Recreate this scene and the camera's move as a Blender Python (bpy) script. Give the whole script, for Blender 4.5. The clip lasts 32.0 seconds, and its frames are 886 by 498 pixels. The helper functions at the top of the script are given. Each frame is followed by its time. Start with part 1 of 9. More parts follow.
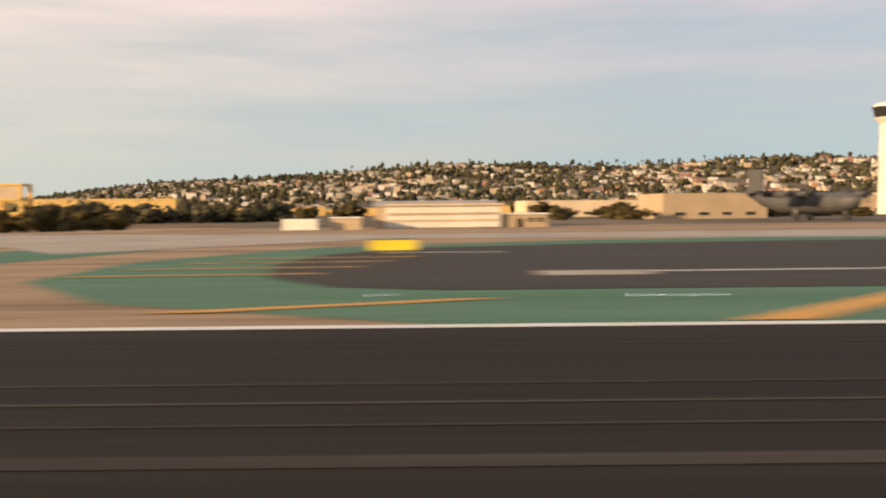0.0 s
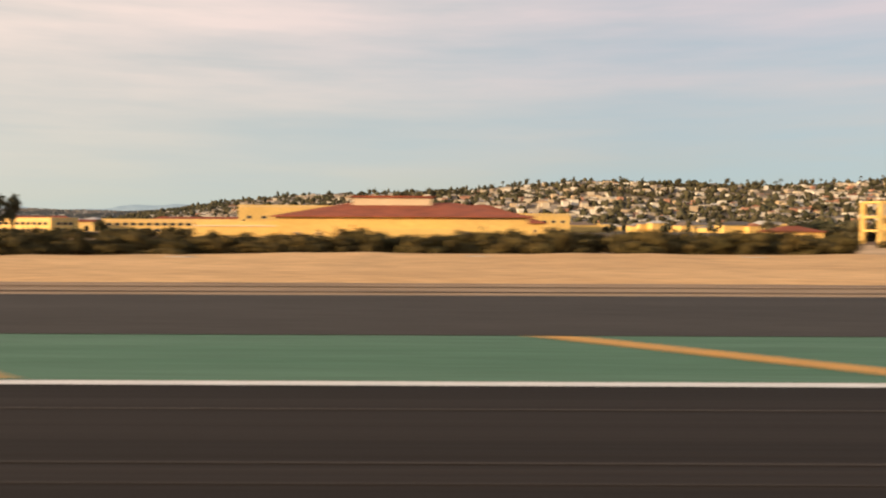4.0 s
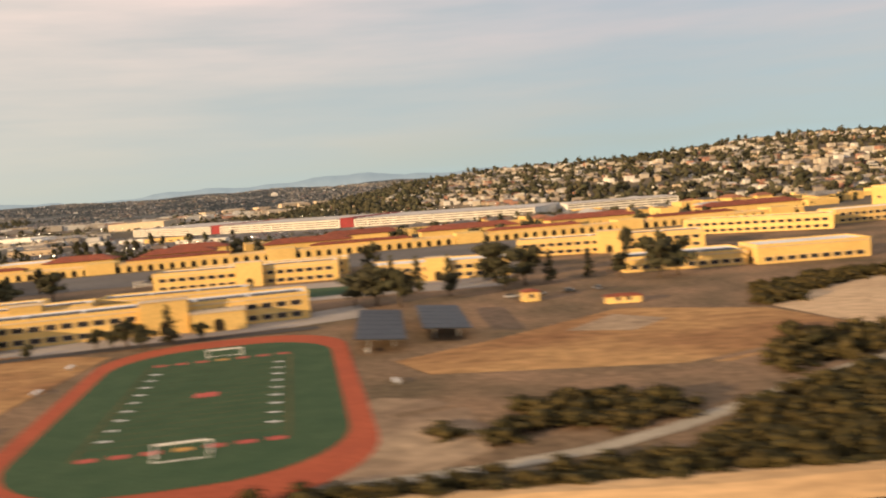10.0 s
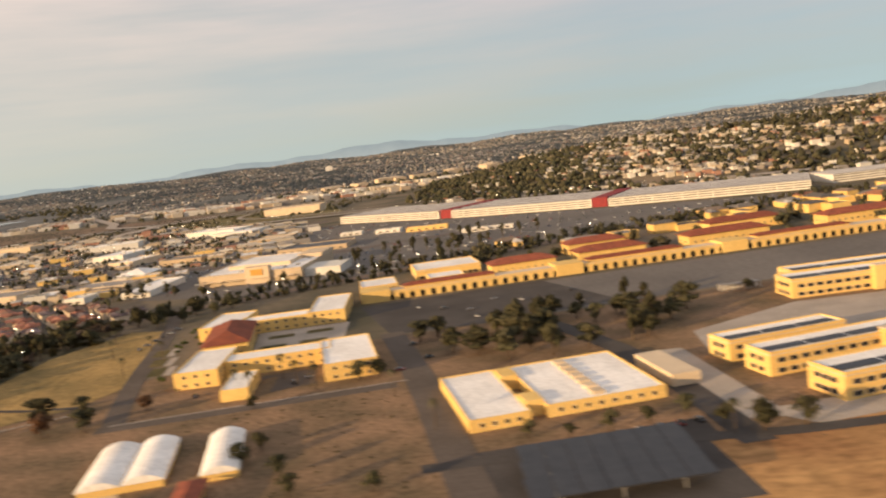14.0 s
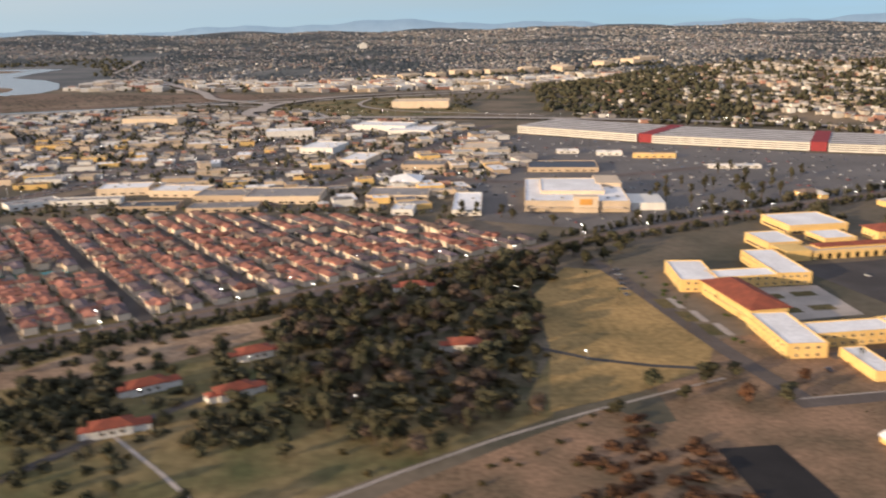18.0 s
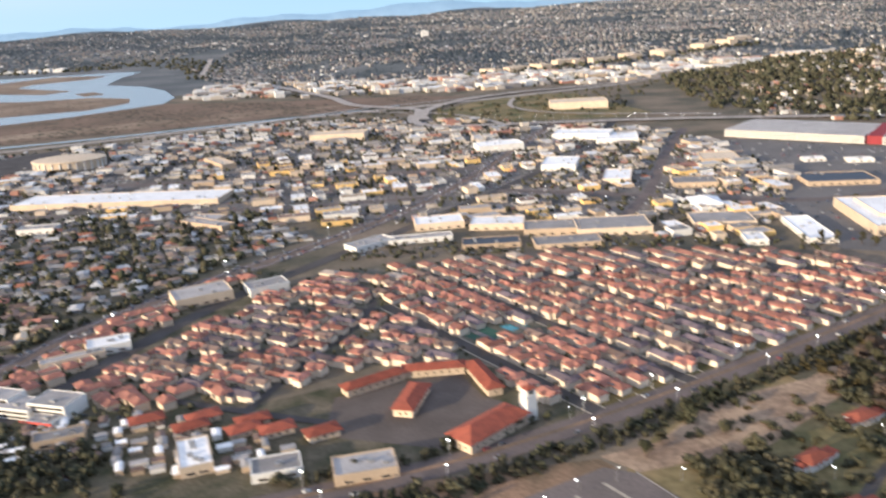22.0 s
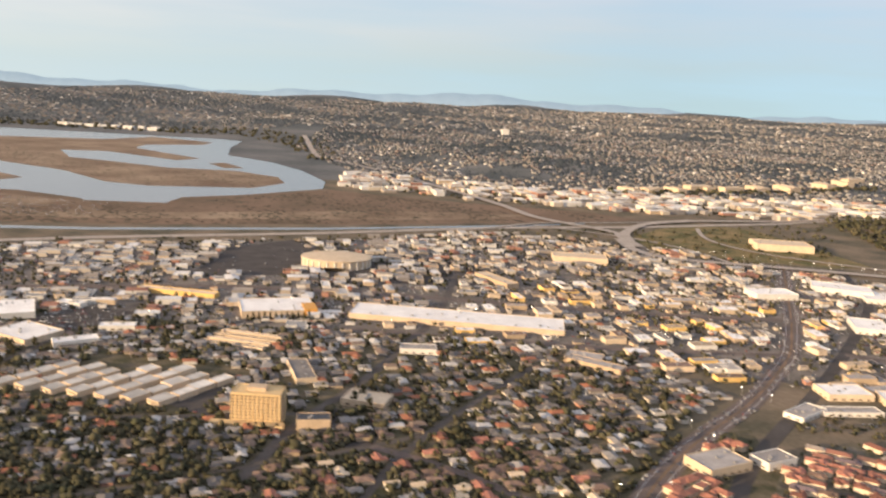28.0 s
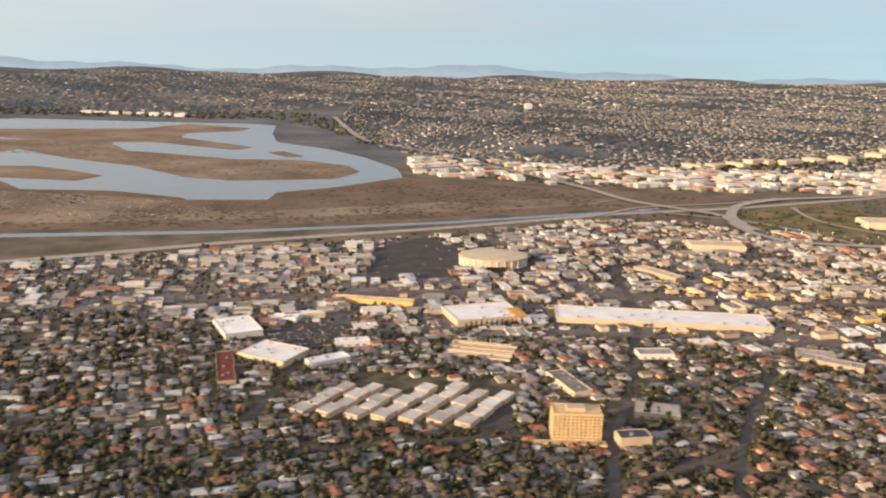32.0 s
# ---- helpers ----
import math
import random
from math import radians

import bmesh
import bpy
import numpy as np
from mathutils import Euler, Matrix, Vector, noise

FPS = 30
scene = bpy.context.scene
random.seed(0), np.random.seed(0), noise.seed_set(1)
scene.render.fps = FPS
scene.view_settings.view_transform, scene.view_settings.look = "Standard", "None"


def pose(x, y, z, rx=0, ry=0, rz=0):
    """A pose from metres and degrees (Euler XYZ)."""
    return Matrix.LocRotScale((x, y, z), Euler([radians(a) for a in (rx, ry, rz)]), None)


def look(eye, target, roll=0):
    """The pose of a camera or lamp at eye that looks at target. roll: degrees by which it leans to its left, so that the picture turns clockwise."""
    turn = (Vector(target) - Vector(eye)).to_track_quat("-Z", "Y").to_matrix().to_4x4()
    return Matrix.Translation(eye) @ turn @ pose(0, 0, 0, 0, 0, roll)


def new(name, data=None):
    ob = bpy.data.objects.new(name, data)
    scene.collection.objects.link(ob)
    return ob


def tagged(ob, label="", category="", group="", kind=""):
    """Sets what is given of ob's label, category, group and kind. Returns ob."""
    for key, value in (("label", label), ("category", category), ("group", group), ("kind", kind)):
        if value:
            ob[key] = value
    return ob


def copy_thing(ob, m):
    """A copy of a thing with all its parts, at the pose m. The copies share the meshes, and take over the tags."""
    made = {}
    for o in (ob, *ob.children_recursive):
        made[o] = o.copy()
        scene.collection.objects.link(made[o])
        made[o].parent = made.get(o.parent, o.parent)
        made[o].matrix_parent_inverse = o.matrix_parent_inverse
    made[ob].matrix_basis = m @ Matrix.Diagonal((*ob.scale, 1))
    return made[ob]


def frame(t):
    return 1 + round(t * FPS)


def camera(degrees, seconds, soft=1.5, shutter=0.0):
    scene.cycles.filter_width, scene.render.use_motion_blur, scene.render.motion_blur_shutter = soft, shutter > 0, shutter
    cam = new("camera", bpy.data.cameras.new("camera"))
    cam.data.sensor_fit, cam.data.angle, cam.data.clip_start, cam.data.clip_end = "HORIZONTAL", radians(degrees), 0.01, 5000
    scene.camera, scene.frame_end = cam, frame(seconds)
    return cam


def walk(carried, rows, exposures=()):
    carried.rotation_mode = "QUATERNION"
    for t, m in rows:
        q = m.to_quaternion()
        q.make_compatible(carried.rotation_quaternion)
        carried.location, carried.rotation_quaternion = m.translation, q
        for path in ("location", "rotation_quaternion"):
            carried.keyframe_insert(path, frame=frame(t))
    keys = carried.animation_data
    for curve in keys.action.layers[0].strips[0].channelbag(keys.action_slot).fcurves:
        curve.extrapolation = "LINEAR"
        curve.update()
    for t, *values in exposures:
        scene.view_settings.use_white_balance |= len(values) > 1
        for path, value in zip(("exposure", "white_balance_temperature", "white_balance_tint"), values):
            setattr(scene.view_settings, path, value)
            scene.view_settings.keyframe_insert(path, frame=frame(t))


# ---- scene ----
cam = camera(55.84, 32.0, 2.1, 0.8)
PATH = [
    (0, (195.109, 0.000, 2.154), (195.1079, 1.9978, 2.0589), -0.57),
    (0.5, (177.379, -0.002, 2.095), (177.3889, 1.9953, 2.0008), -0.11),
    (1, (159.652, -0.018, 2.081), (159.6644, 1.9794, 1.9828), -0.25),
    (1.5, (141.927, -0.035, 2.108), (141.9411, 1.9629, 2.0303), -0.37),
    (2, (124.200, -0.043, 2.172), (124.1899, 1.9555, 2.0921), 0.34),
    (2.5, (106.468, -0.029, 2.269), (106.4672, 1.9702, 2.2052), 0.59),
    (3, (88.730, 0.016, 2.399), (88.7515, 2.0156, 2.3510), 0.55),
    (3.5, (70.986, 0.094, 2.590), (70.9820, 2.0932, 2.5359), 0.36),
    (5.5, (-0.003, 0.720, 4.643), (0.0324, 2.7183, 4.5759), -0.44),
    (6, (-17.759, 0.937, 5.604), (-17.7459, 2.9343, 5.5072), -0.90),
    (6.5, (-35.538, 1.154, 6.750), (-35.5277, 3.1503, 6.6301), -1.29),
    (7, (-53.353, 1.356, 8.074), (-53.3290, 3.3514, 7.9381), -1.91),
    (7.5, (-71.212, 1.529, 9.569), (-71.1880, 3.5235, 9.4201), -1.82),
    (8, (-89.105, 1.663, 11.223), (-89.0844, 3.6573, 11.0728), -2.62),
    (8.5, (-107.019, 1.749, 13.024), (-107.0049, 3.7430, 12.8691), -3.23),
    (9, (-124.939, 1.778, 14.960), (-124.9395, 3.7727, 14.8092), -3.78),
    (9.5, (-142.855, 1.745, 17.025), (-142.8507, 3.7394, 16.8760), -3.72),
    (10, (-160.766, 1.654, 19.235), (-160.7651, 3.6484, 19.0879), -4.34),
    (10.5, (-178.672, 1.513, 21.616), (-178.6652, 3.5074, 21.4735), -4.20),
    (11, (-196.575, 1.329, 24.191), (-196.5834, 3.3246, 24.0622), -5.07),
    (11.5, (-214.474, 1.109, 26.977), (-214.4808, 3.1043, 26.8352), -5.16),
    (12, (-232.366, 0.857, 29.966), (-232.3868, 2.8497, 29.7966), -5.68),
    (12.5, (-250.243, 0.574, 33.142), (-250.2677, 2.5631, 32.9395), -5.43),
    (13, (-268.100, 0.261, 36.490), (-268.1312, 2.2477, 36.2646), -6.38),
    (13.5, (-285.933, -0.080, 39.990), (-285.9511, 1.9061, 39.7583), -6.54),
    (14, (-303.749, -0.451, 43.607), (-303.7763, 1.5358, 43.3760), -6.96),
    (14.5, (-321.558, -0.852, 47.303), (-321.5774, 1.1343, 47.0682), -6.94),
    (16.5, (-392.838, -2.721, 62.335), (-392.7634, -0.7919, 61.8128), 1.09),
    (17, (-410.639, -3.197, 66.161), (-410.6042, -1.2635, 65.6521), -0.34),
    (17.5, (-428.413, -3.647, 70.038), (-428.3911, -1.7126, 69.5315), -0.63),
    (18, (-446.149, -4.056, 73.977), (-446.1300, -2.1217, 73.4693), -0.95),
    (18.5, (-463.841, -4.412, 77.983), (-463.8454, -2.4756, 77.4838), -1.39),
    (19, (-481.496, -4.721, 82.026), (-481.4932, -2.7802, 81.5433), -1.19),
    (19.5, (-499.123, -4.991, 86.068), (-499.0805, -3.0701, 85.5132), -2.51),
    (19.8, (-509.689, -5.136, 88.469), (-509.6459, -3.2159, 87.9092), -1.76),
    (19.9, (-513.211, -5.184, 89.269), (-513.1508, -3.2767, 88.6695), -2.67),
    (20, (-516.733, -5.232, 90.069), (-516.6504, -3.3490, 89.4001), -3.72),
    (20.1, (-520.254, -5.276, 90.854), (-520.1514, -3.4272, 90.0977), -4.27),
    (20.2, (-523.775, -5.320, 91.638), (-523.6854, -3.4799, 90.8598), -3.62),
    (20.3, (-527.295, -5.364, 92.423), (-527.2231, -3.5254, 91.6390), -4.01),
    (20.5, (-534.337, -5.452, 93.992), (-534.2821, -3.6186, 93.1954), -5.14),
    (21, (-551.944, -5.661, 97.798), (-551.9093, -3.8272, 97.0008), -4.75),
    (21.5, (-569.564, -5.866, 101.459), (-569.5946, -3.9801, 100.7927), -4.08),
    (22, (-587.204, -6.067, 104.982), (-587.2342, -4.1467, 104.4240), -3.55),
    (22.5, (-604.871, -6.265, 108.385), (-604.9159, -4.3350, 107.8610), -2.83),
    (23, (-622.572, -6.458, 111.684), (-622.6204, -4.5271, 111.1657), -2.10),
    (23.5, (-640.311, -6.647, 114.897), (-640.3530, -4.7170, 114.3734), -1.33),
    (24, (-658.097, -6.830, 118.041), (-658.1410, -4.9033, 117.5063), -1.09),
    (24.5, (-675.931, -7.008, 121.131), (-675.9667, -5.0766, 120.6113), -0.65),
    (25, (-693.807, -7.180, 124.172), (-693.8127, -5.2443, 123.6705), 0.54),
    (25.5, (-711.710, -7.349, 127.169), (-711.7400, -5.4068, 126.6921), 1.84),
    (27.5, (-783.376, -8.002, 138.778), (-783.3755, -6.0415, 138.3805), 3.03),
    (28, (-801.261, -8.159, 141.574), (-801.2624, -6.1942, 141.2017), 3.05),
    (28.5, (-819.130, -8.310, 144.290), (-819.1451, -6.3380, 143.9576), 1.90),
    (29, (-836.985, -8.450, 146.903), (-836.9867, -6.4789, 146.5674), 1.18),
    (29.5, (-854.828, -8.577, 149.390), (-854.8418, -6.6134, 149.0090), 0.19),
    (30, (-872.661, -8.686, 151.724), (-872.6626, -6.7185, 151.3645), 0.13),
    (30.5, (-890.487, -8.776, 153.894), (-890.4371, -6.8113, 153.5217), 0.78),
    (31, (-908.317, -8.851, 155.929), (-908.2478, -6.8907, 155.5382), 1.94),
    (31.5, (-926.161, -8.918, 157.868), (-926.0981, -6.9646, 157.4450), 1.24),
    (32, (-944.033, -8.984, 159.752), (-943.9810, -7.0344, 159.3093), 1.41),
]
EXPOSURE = [(0.0, 1.15, 6900, 12), (9.0, 1.08, 7000, 12), (14.5, 1.03, 6950, 12), (16.5, 1.02, 5400, 12), (18.0, 1.06, 5550, 12), (19.0, 1.05, 5600, 11), (20.0, 1.45, 5300, 9), (21.0, 1.6, 4950, 8), (22.0, 1.48, 5000, 8), (23.0, 1.36, 5250, 8), (25.0, 1.38, 5250, 8), (27.5, 1.37, 6100, 12), (32.0, 1.28, 6050, 12)]
walk(cam, [(t, look(eye, target, roll)) for t, eye, target, roll in PATH], EXPOSURE)

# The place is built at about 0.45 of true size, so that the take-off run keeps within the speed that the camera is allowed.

# ---------- world, sun ----------
SUN_AZ, SUN_EL = 236.0, 10.0      # clockwise from +y, above the horizon
world = bpy.data.worlds.new("evening_sky")
scene.world = world
world.use_nodes = True
wn, wl = world.node_tree.nodes, world.node_tree.links
bg = wn["Background"]
sky = wn.new("ShaderNodeTexSky")
sky.sky_type, sky.sun_disc = "NISHITA", False
sky.sun_elevation, sky.sun_rotation = radians(SUN_EL), radians(SUN_AZ)
sky.air_density, sky.dust_density, sky.ozone_density = 1.0, 0.3, 2.0
tc = wn.new("ShaderNodeTexCoord")
mp = wn.new("ShaderNodeMapping")
mp.inputs["Scale"].default_value = (1.2, 1.2, 11.0)
mp.inputs["Rotation"].default_value = (0.0, 0.05, 0.3)
cn = wn.new("ShaderNodeTexNoise")
cn.inputs["Scale"].default_value, cn.inputs["Detail"].default_value, cn.inputs["Roughness"].default_value = 1.6, 5.0, 0.55
def world_node(kind, **values):
    n = wn.new(kind)
    for k, v in values.items():
        n.inputs[k.replace("_", " ")].default_value = v
    return n


def world_mix(a, b, factor):
    """Mixes two colours, each a colour or another node's output."""
    n = wn.new("ShaderNodeMix")
    n.data_type = "RGBA"
    for slot, v in (("A", a), ("B", b)):
        if isinstance(v, tuple):
            n.inputs[slot].default_value = (*v, 1)
        else:
            wl.new(v, n.inputs[slot])
    wl.new(factor, n.inputs["Factor"])
    return n.outputs["Result"]


lift = wn.new("ShaderNodeVectorMath")
lift.operation = "ADD"
lift.inputs[1].default_value = (0.0, 0.0, 0.2)
level = wn.new("ShaderNodeVectorMath")
level.operation = "NORMALIZE"
wl.new(tc.outputs["Generated"], lift.inputs[0])
wl.new(lift.outputs["Vector"], level.inputs[0])
wl.new(level.outputs["Vector"], sky.inputs["Vector"])
wl.new(tc.outputs["Generated"], mp.inputs["Vector"])
wl.new(mp.outputs["Vector"], cn.inputs["Vector"])
sp = wn.new("ShaderNodeSeparateXYZ")
wl.new(tc.outputs["Generated"], sp.inputs["Vector"])
# a thin veil of high cloud: cream towards the sunset, blue-grey away from it, teal low down, with pale streaks
side = world_node("ShaderNodeMapRange", From_Min=-0.5, From_Max=0.22)
rise = world_node("ShaderNodeMapRange", From_Min=0.015, From_Max=0.2)
streak = world_node("ShaderNodeMapRange", From_Min=0.36, From_Max=0.66)
cover = world_node("ShaderNodeMapRange", From_Min=0.3, From_Max=0.7, To_Min=0.74, To_Max=0.94)
wl.new(sp.outputs["X"], side.inputs["Value"])
wl.new(sp.outputs["Z"], rise.inputs["Value"])
wl.new(cn.outputs["Fac"], streak.inputs["Value"])
wl.new(cn.outputs["Fac"], cover.inputs["Value"])
low = world_mix((2.4, 2.5, 2.15), (1.7, 2.05, 1.87), side.outputs["Result"])
thin = world_mix((2.95, 2.75, 2.45), (1.85, 2.1, 2.2), side.outputs["Result"])
thick = world_mix((4.0, 3.3, 2.95), (2.6, 2.4, 2.55), side.outputs["Result"])
high = world_mix(thin, thick, streak.outputs["Result"])
veil = world_mix(low, high, rise.outputs["Result"])
wl.new(world_mix(sky.outputs["Color"], veil, cover.outputs["Result"]), bg.inputs["Color"])
bg.inputs["Strength"].default_value = 0.12

az, el = radians(SUN_AZ), radians(SUN_EL)
to_sun = Vector((math.sin(az) * math.cos(el), math.cos(az) * math.cos(el), math.sin(el)))
sun_data = bpy.data.lights.new("sun", "SUN")
sun_data.energy, sun_data.angle, sun_data.color = 3.3, radians(0.8), (1.0, 0.70, 0.38)
sun = new("sun", sun_data)
sun.matrix_basis = to_sun.to_track_quat("Z", "Y").to_matrix().to_4x4()

# ---------- materials ----------
MATS = {}


def mat(name, col, col2=None, scale=1.0, rough=0.85, bump=0.0, fine=8.0, metal=0.0, stretch=None, island=False, spread=0.0, ramp=None, emit=0.0, amp=0.14):
    """A procedural surface: two noises mix col and col2; spread varies the brightness of alike pieces; ramp gives roofs their mixed colours."""
    m = bpy.data.materials.new(name)
    m.use_nodes = True
    n, l = m.node_tree.nodes, m.node_tree.links
    b = n["Principled BSDF"]
    b.inputs["Roughness"].default_value, b.inputs["Metallic"].default_value = rough, metal
    if rough > 0.74:
        b.inputs["Specular IOR Level"].default_value = 0.12
    geo = n.new("ShaderNodeNewGeometry")
    vec = geo.outputs["Position"]
    if stretch:
        mpn = n.new("ShaderNodeMapping")
        mpn.inputs["Scale"].default_value = stretch
        l.new(vec, mpn.inputs["Vector"])
        vec = mpn.outputs["Vector"]
    a = n.new("ShaderNodeTexNoise")
    a.inputs["Scale"].default_value, a.inputs["Detail"].default_value = scale, 5.0
    l.new(vec, a.inputs["Vector"])
    rmp = n.new("ShaderNodeMapRange")
    rmp.inputs["From Min"].default_value, rmp.inputs["From Max"].default_value = 0.34, 0.66
    l.new(a.outputs["Fac"], rmp.inputs["Value"])
    mix = n.new("ShaderNodeMix")
    mix.data_type = "RGBA"
    mix.inputs["A"].default_value = (*col, 1)
    mix.inputs["B"].default_value = (*(col2 or [c * 0.8 for c in col]), 1)
    l.new(rmp.outputs["Result"], mix.inputs["Factor"])
    out = mix.outputs["Result"]
    if ramp or spread:
        if island:
            rnd = geo.outputs["Random Per Island"]
        else:
            rnd = n.new("ShaderNodeObjectInfo").outputs["Random"]
        if ramp:
            rr = n.new("ShaderNodeValToRGB")
            rr.color_ramp.interpolation = "CONSTANT"
            e = rr.color_ramp.elements
            while len(e) < len(ramp):
                e.new(0.5)
            for k, (p, c) in enumerate(ramp):
                e[k].position, e[k].color = p, (*c, 1)
            l.new(rnd, rr.inputs["Fac"])
            mm = n.new("ShaderNodeMix")
            mm.data_type, mm.blend_type = "RGBA", "MULTIPLY"
            mm.inputs["Factor"].default_value = 1.0
            l.new(rr.outputs["Color"], mm.inputs["A"])
            l.new(out, mm.inputs["B"])
            out = mm.outputs["Result"]
        else:
            sr = n.new("ShaderNodeMapRange")
            sr.inputs["To Min"].default_value, sr.inputs["To Max"].default_value = 1 - spread, 1 + spread
            l.new(rnd, sr.inputs["Value"])
            mm = n.new("ShaderNodeMix")
            mm.data_type, mm.blend_type = "RGBA", "MULTIPLY"
            mm.inputs["Factor"].default_value = 1.0
            l.new(out, mm.inputs["A"])
            l.new(sr.outputs["Result"], mm.inputs["B"])
            out = mm.outputs["Result"]
    f = n.new("ShaderNodeTexNoise")
    f.inputs["Scale"].default_value, f.inputs["Detail"].default_value = scale * fine, 4.0
    l.new(vec, f.inputs["Vector"])
    fr = n.new("ShaderNodeMapRange")
    fr.inputs["From Min"].default_value, fr.inputs["From Max"].default_value = 0.3, 0.7
    fr.inputs["To Min"].default_value, fr.inputs["To Max"].default_value = 1 - amp, 1 + amp
    l.new(f.outputs["Fac"], fr.inputs["Value"])
    fm = n.new("ShaderNodeMix")
    fm.data_type, fm.blend_type = "RGBA", "MULTIPLY"
    fm.inputs["Factor"].default_value = 1.0
    l.new(out, fm.inputs["A"])
    l.new(fr.outputs["Result"], fm.inputs["B"])
    l.new(fm.outputs["Result"], b.inputs["Base Color"])
    if bump:
        bp = n.new("ShaderNodeBump")
        bp.inputs["Strength"].default_value, bp.inputs["Distance"].default_value = bump, 0.1
        l.new(f.outputs["Fac"], bp.inputs["Height"])
        l.new(bp.outputs["Normal"], b.inputs["Normal"])
    if emit:
        b.inputs["Emission Color"].default_value = (*col, 1)
        b.inputs["Emission Strength"].default_value = emit
    MATS[name] = m
    return m


GROUND = mat("town_ground", (0.20, 0.155, 0.11), (0.085, 0.078, 0.055), 0.025, 0.95, 0.3, 14.0)
SAND = mat("sandy_dirt", (0.60, 0.42, 0.26), (0.43, 0.29, 0.175), 0.09, 0.95, 0.4, 9.0, stretch=(0.45, 1, 1), amp=0.22)
BERM = mat("berm_soil", (0.66, 0.42, 0.215), (0.54, 0.335, 0.17), 0.12, 0.95, 0.4, 12.0, stretch=(0.35, 1, 1), amp=0.18)
DUST = mat("shoulder_dust", (0.40, 0.285, 0.19), (0.23, 0.158, 0.108), 0.14, 0.95, 0.3, 6.0, stretch=(0.2, 2.0, 1), amp=0.22)
DRYGRASS = mat("dry_grass", (0.46, 0.265, 0.115), (0.27, 0.135, 0.062), 0.055, 0.95, 0.5, 9.0, stretch=(0.8, 1.2, 1), amp=0.3)
FIELDSAND = mat("field_sand", (0.38, 0.27, 0.175), (0.22, 0.15, 0.10), 0.09, 0.95, 0.3, 6.0, amp=0.28)
YELLOWGRASS = mat("yellow_grass", (0.38, 0.25, 0.10), (0.20, 0.145, 0.062), 0.06, 0.95, 0.4, 10.0, amp=0.25)
BROWNDIRT = mat("brown_dirt", (0.27, 0.17, 0.105), (0.13, 0.095, 0.058), 0.08, 0.95, 0.4, 12.0, amp=0.28)
LAWN = mat("lawn", (0.17, 0.125, 0.055), (0.06, 0.06, 0.026), 0.07, 0.95, 0.4, 12.0, amp=0.25)
TURF = mat("sports_turf", (0.045, 0.085, 0.042), (0.06, 0.10, 0.05), 0.3, 0.9, 0.2, 10.0)
TRACK = mat("running_track", (0.42, 0.10, 0.05), (0.36, 0.085, 0.045), 0.2, 0.9, 0.1)
RUNWAY = mat("runway_asphalt", (0.018, 0.0148, 0.0132), (0.032, 0.0262, 0.0235), 0.5, 0.9, 0.15, 6.0, stretch=(0.01, 1.6, 1))
SEAM = mat("runway_seam", (0.075, 0.062, 0.055), (0.035, 0.029, 0.026), 0.5, 0.9, stretch=(0.05, 1, 1))
TAXI = mat("taxiway_asphalt", (0.05, 0.044, 0.04), (0.062, 0.055, 0.05), 0.3, 0.85, 0.2, 10.0, stretch=(0.15, 1, 1))
GREENPAINT = mat("green_paint", (0.075, 0.16, 0.105), (0.105, 0.195, 0.135), 0.4, 0.8, 0.2, 10.0, stretch=(0.08, 1.4, 1))
WHITEPAINT = mat("white_paint", (0.75, 0.73, 0.70), None, 0.8, 0.7)
ORANGEPAINT = mat("orange_paint", (0.62, 0.30, 0.05), (0.52, 0.27, 0.06), 0.8, 0.7)
REDPAINT = mat("red_paint", (0.55, 0.08, 0.05), None, 0.8, 0.7)
CONCRETE = mat("concrete", (0.42, 0.36, 0.31), (0.33, 0.29, 0.25), 0.15, 0.9, 0.2, 12.0)
NEWASPHALT = mat("new_asphalt", (0.024, 0.022, 0.022), (0.034, 0.031, 0.03), 0.1, 0.9, 0.2, 20.0)
ASPHALT = mat("asphalt", (0.062, 0.055, 0.052), (0.09, 0.08, 0.075), 0.08, 0.9, 0.2, 20.0)
FIELDPATH = mat("weedy_path", (0.20, 0.125, 0.06), (0.34, 0.19, 0.085), 0.2, 0.95, 0.4, 9.0, amp=0.3)
DARKBOX = mat("dark_brown_box", (0.045, 0.03, 0.028), (0.03, 0.022, 0.02), 0.8, 0.8)
LOT = mat("brown_grey_lot", (0.18, 0.145, 0.128), (0.14, 0.115, 0.10), 0.08, 0.95, 0.2, 14.0)
TRACKDIRT = mat("worn_track", (0.075, 0.06, 0.05), (0.24, 0.17, 0.115), 0.07, 0.95, 0.2, 9.0, amp=0.2)
BASEROAD = mat("brown_grey_road", (0.135, 0.11, 0.095), (0.10, 0.082, 0.07), 0.08, 0.95, 0.2, 14.0)
STREET = mat("suburb_street_asphalt", (0.115, 0.10, 0.092), (0.082, 0.072, 0.066), 0.1, 0.9, 0.2, 14.0)
OLDROAD = mat("worn_road", (0.165, 0.13, 0.115), (0.12, 0.096, 0.087), 0.1, 0.9, 0.2, 14.0)
PARADE = mat("parade_asphalt", (0.135, 0.122, 0.113), (0.175, 0.158, 0.145), 0.03, 0.9, 0.15, 20.0)
PATH_MAT = mat("pale_path", (0.42, 0.36, 0.28), (0.34, 0.29, 0.22), 0.2, 0.95)
YELLOW = mat("yellow_stucco", (0.76, 0.525, 0.20), (0.68, 0.455, 0.165), 0.15, 0.9, 0.1, 20.0, spread=0.06)
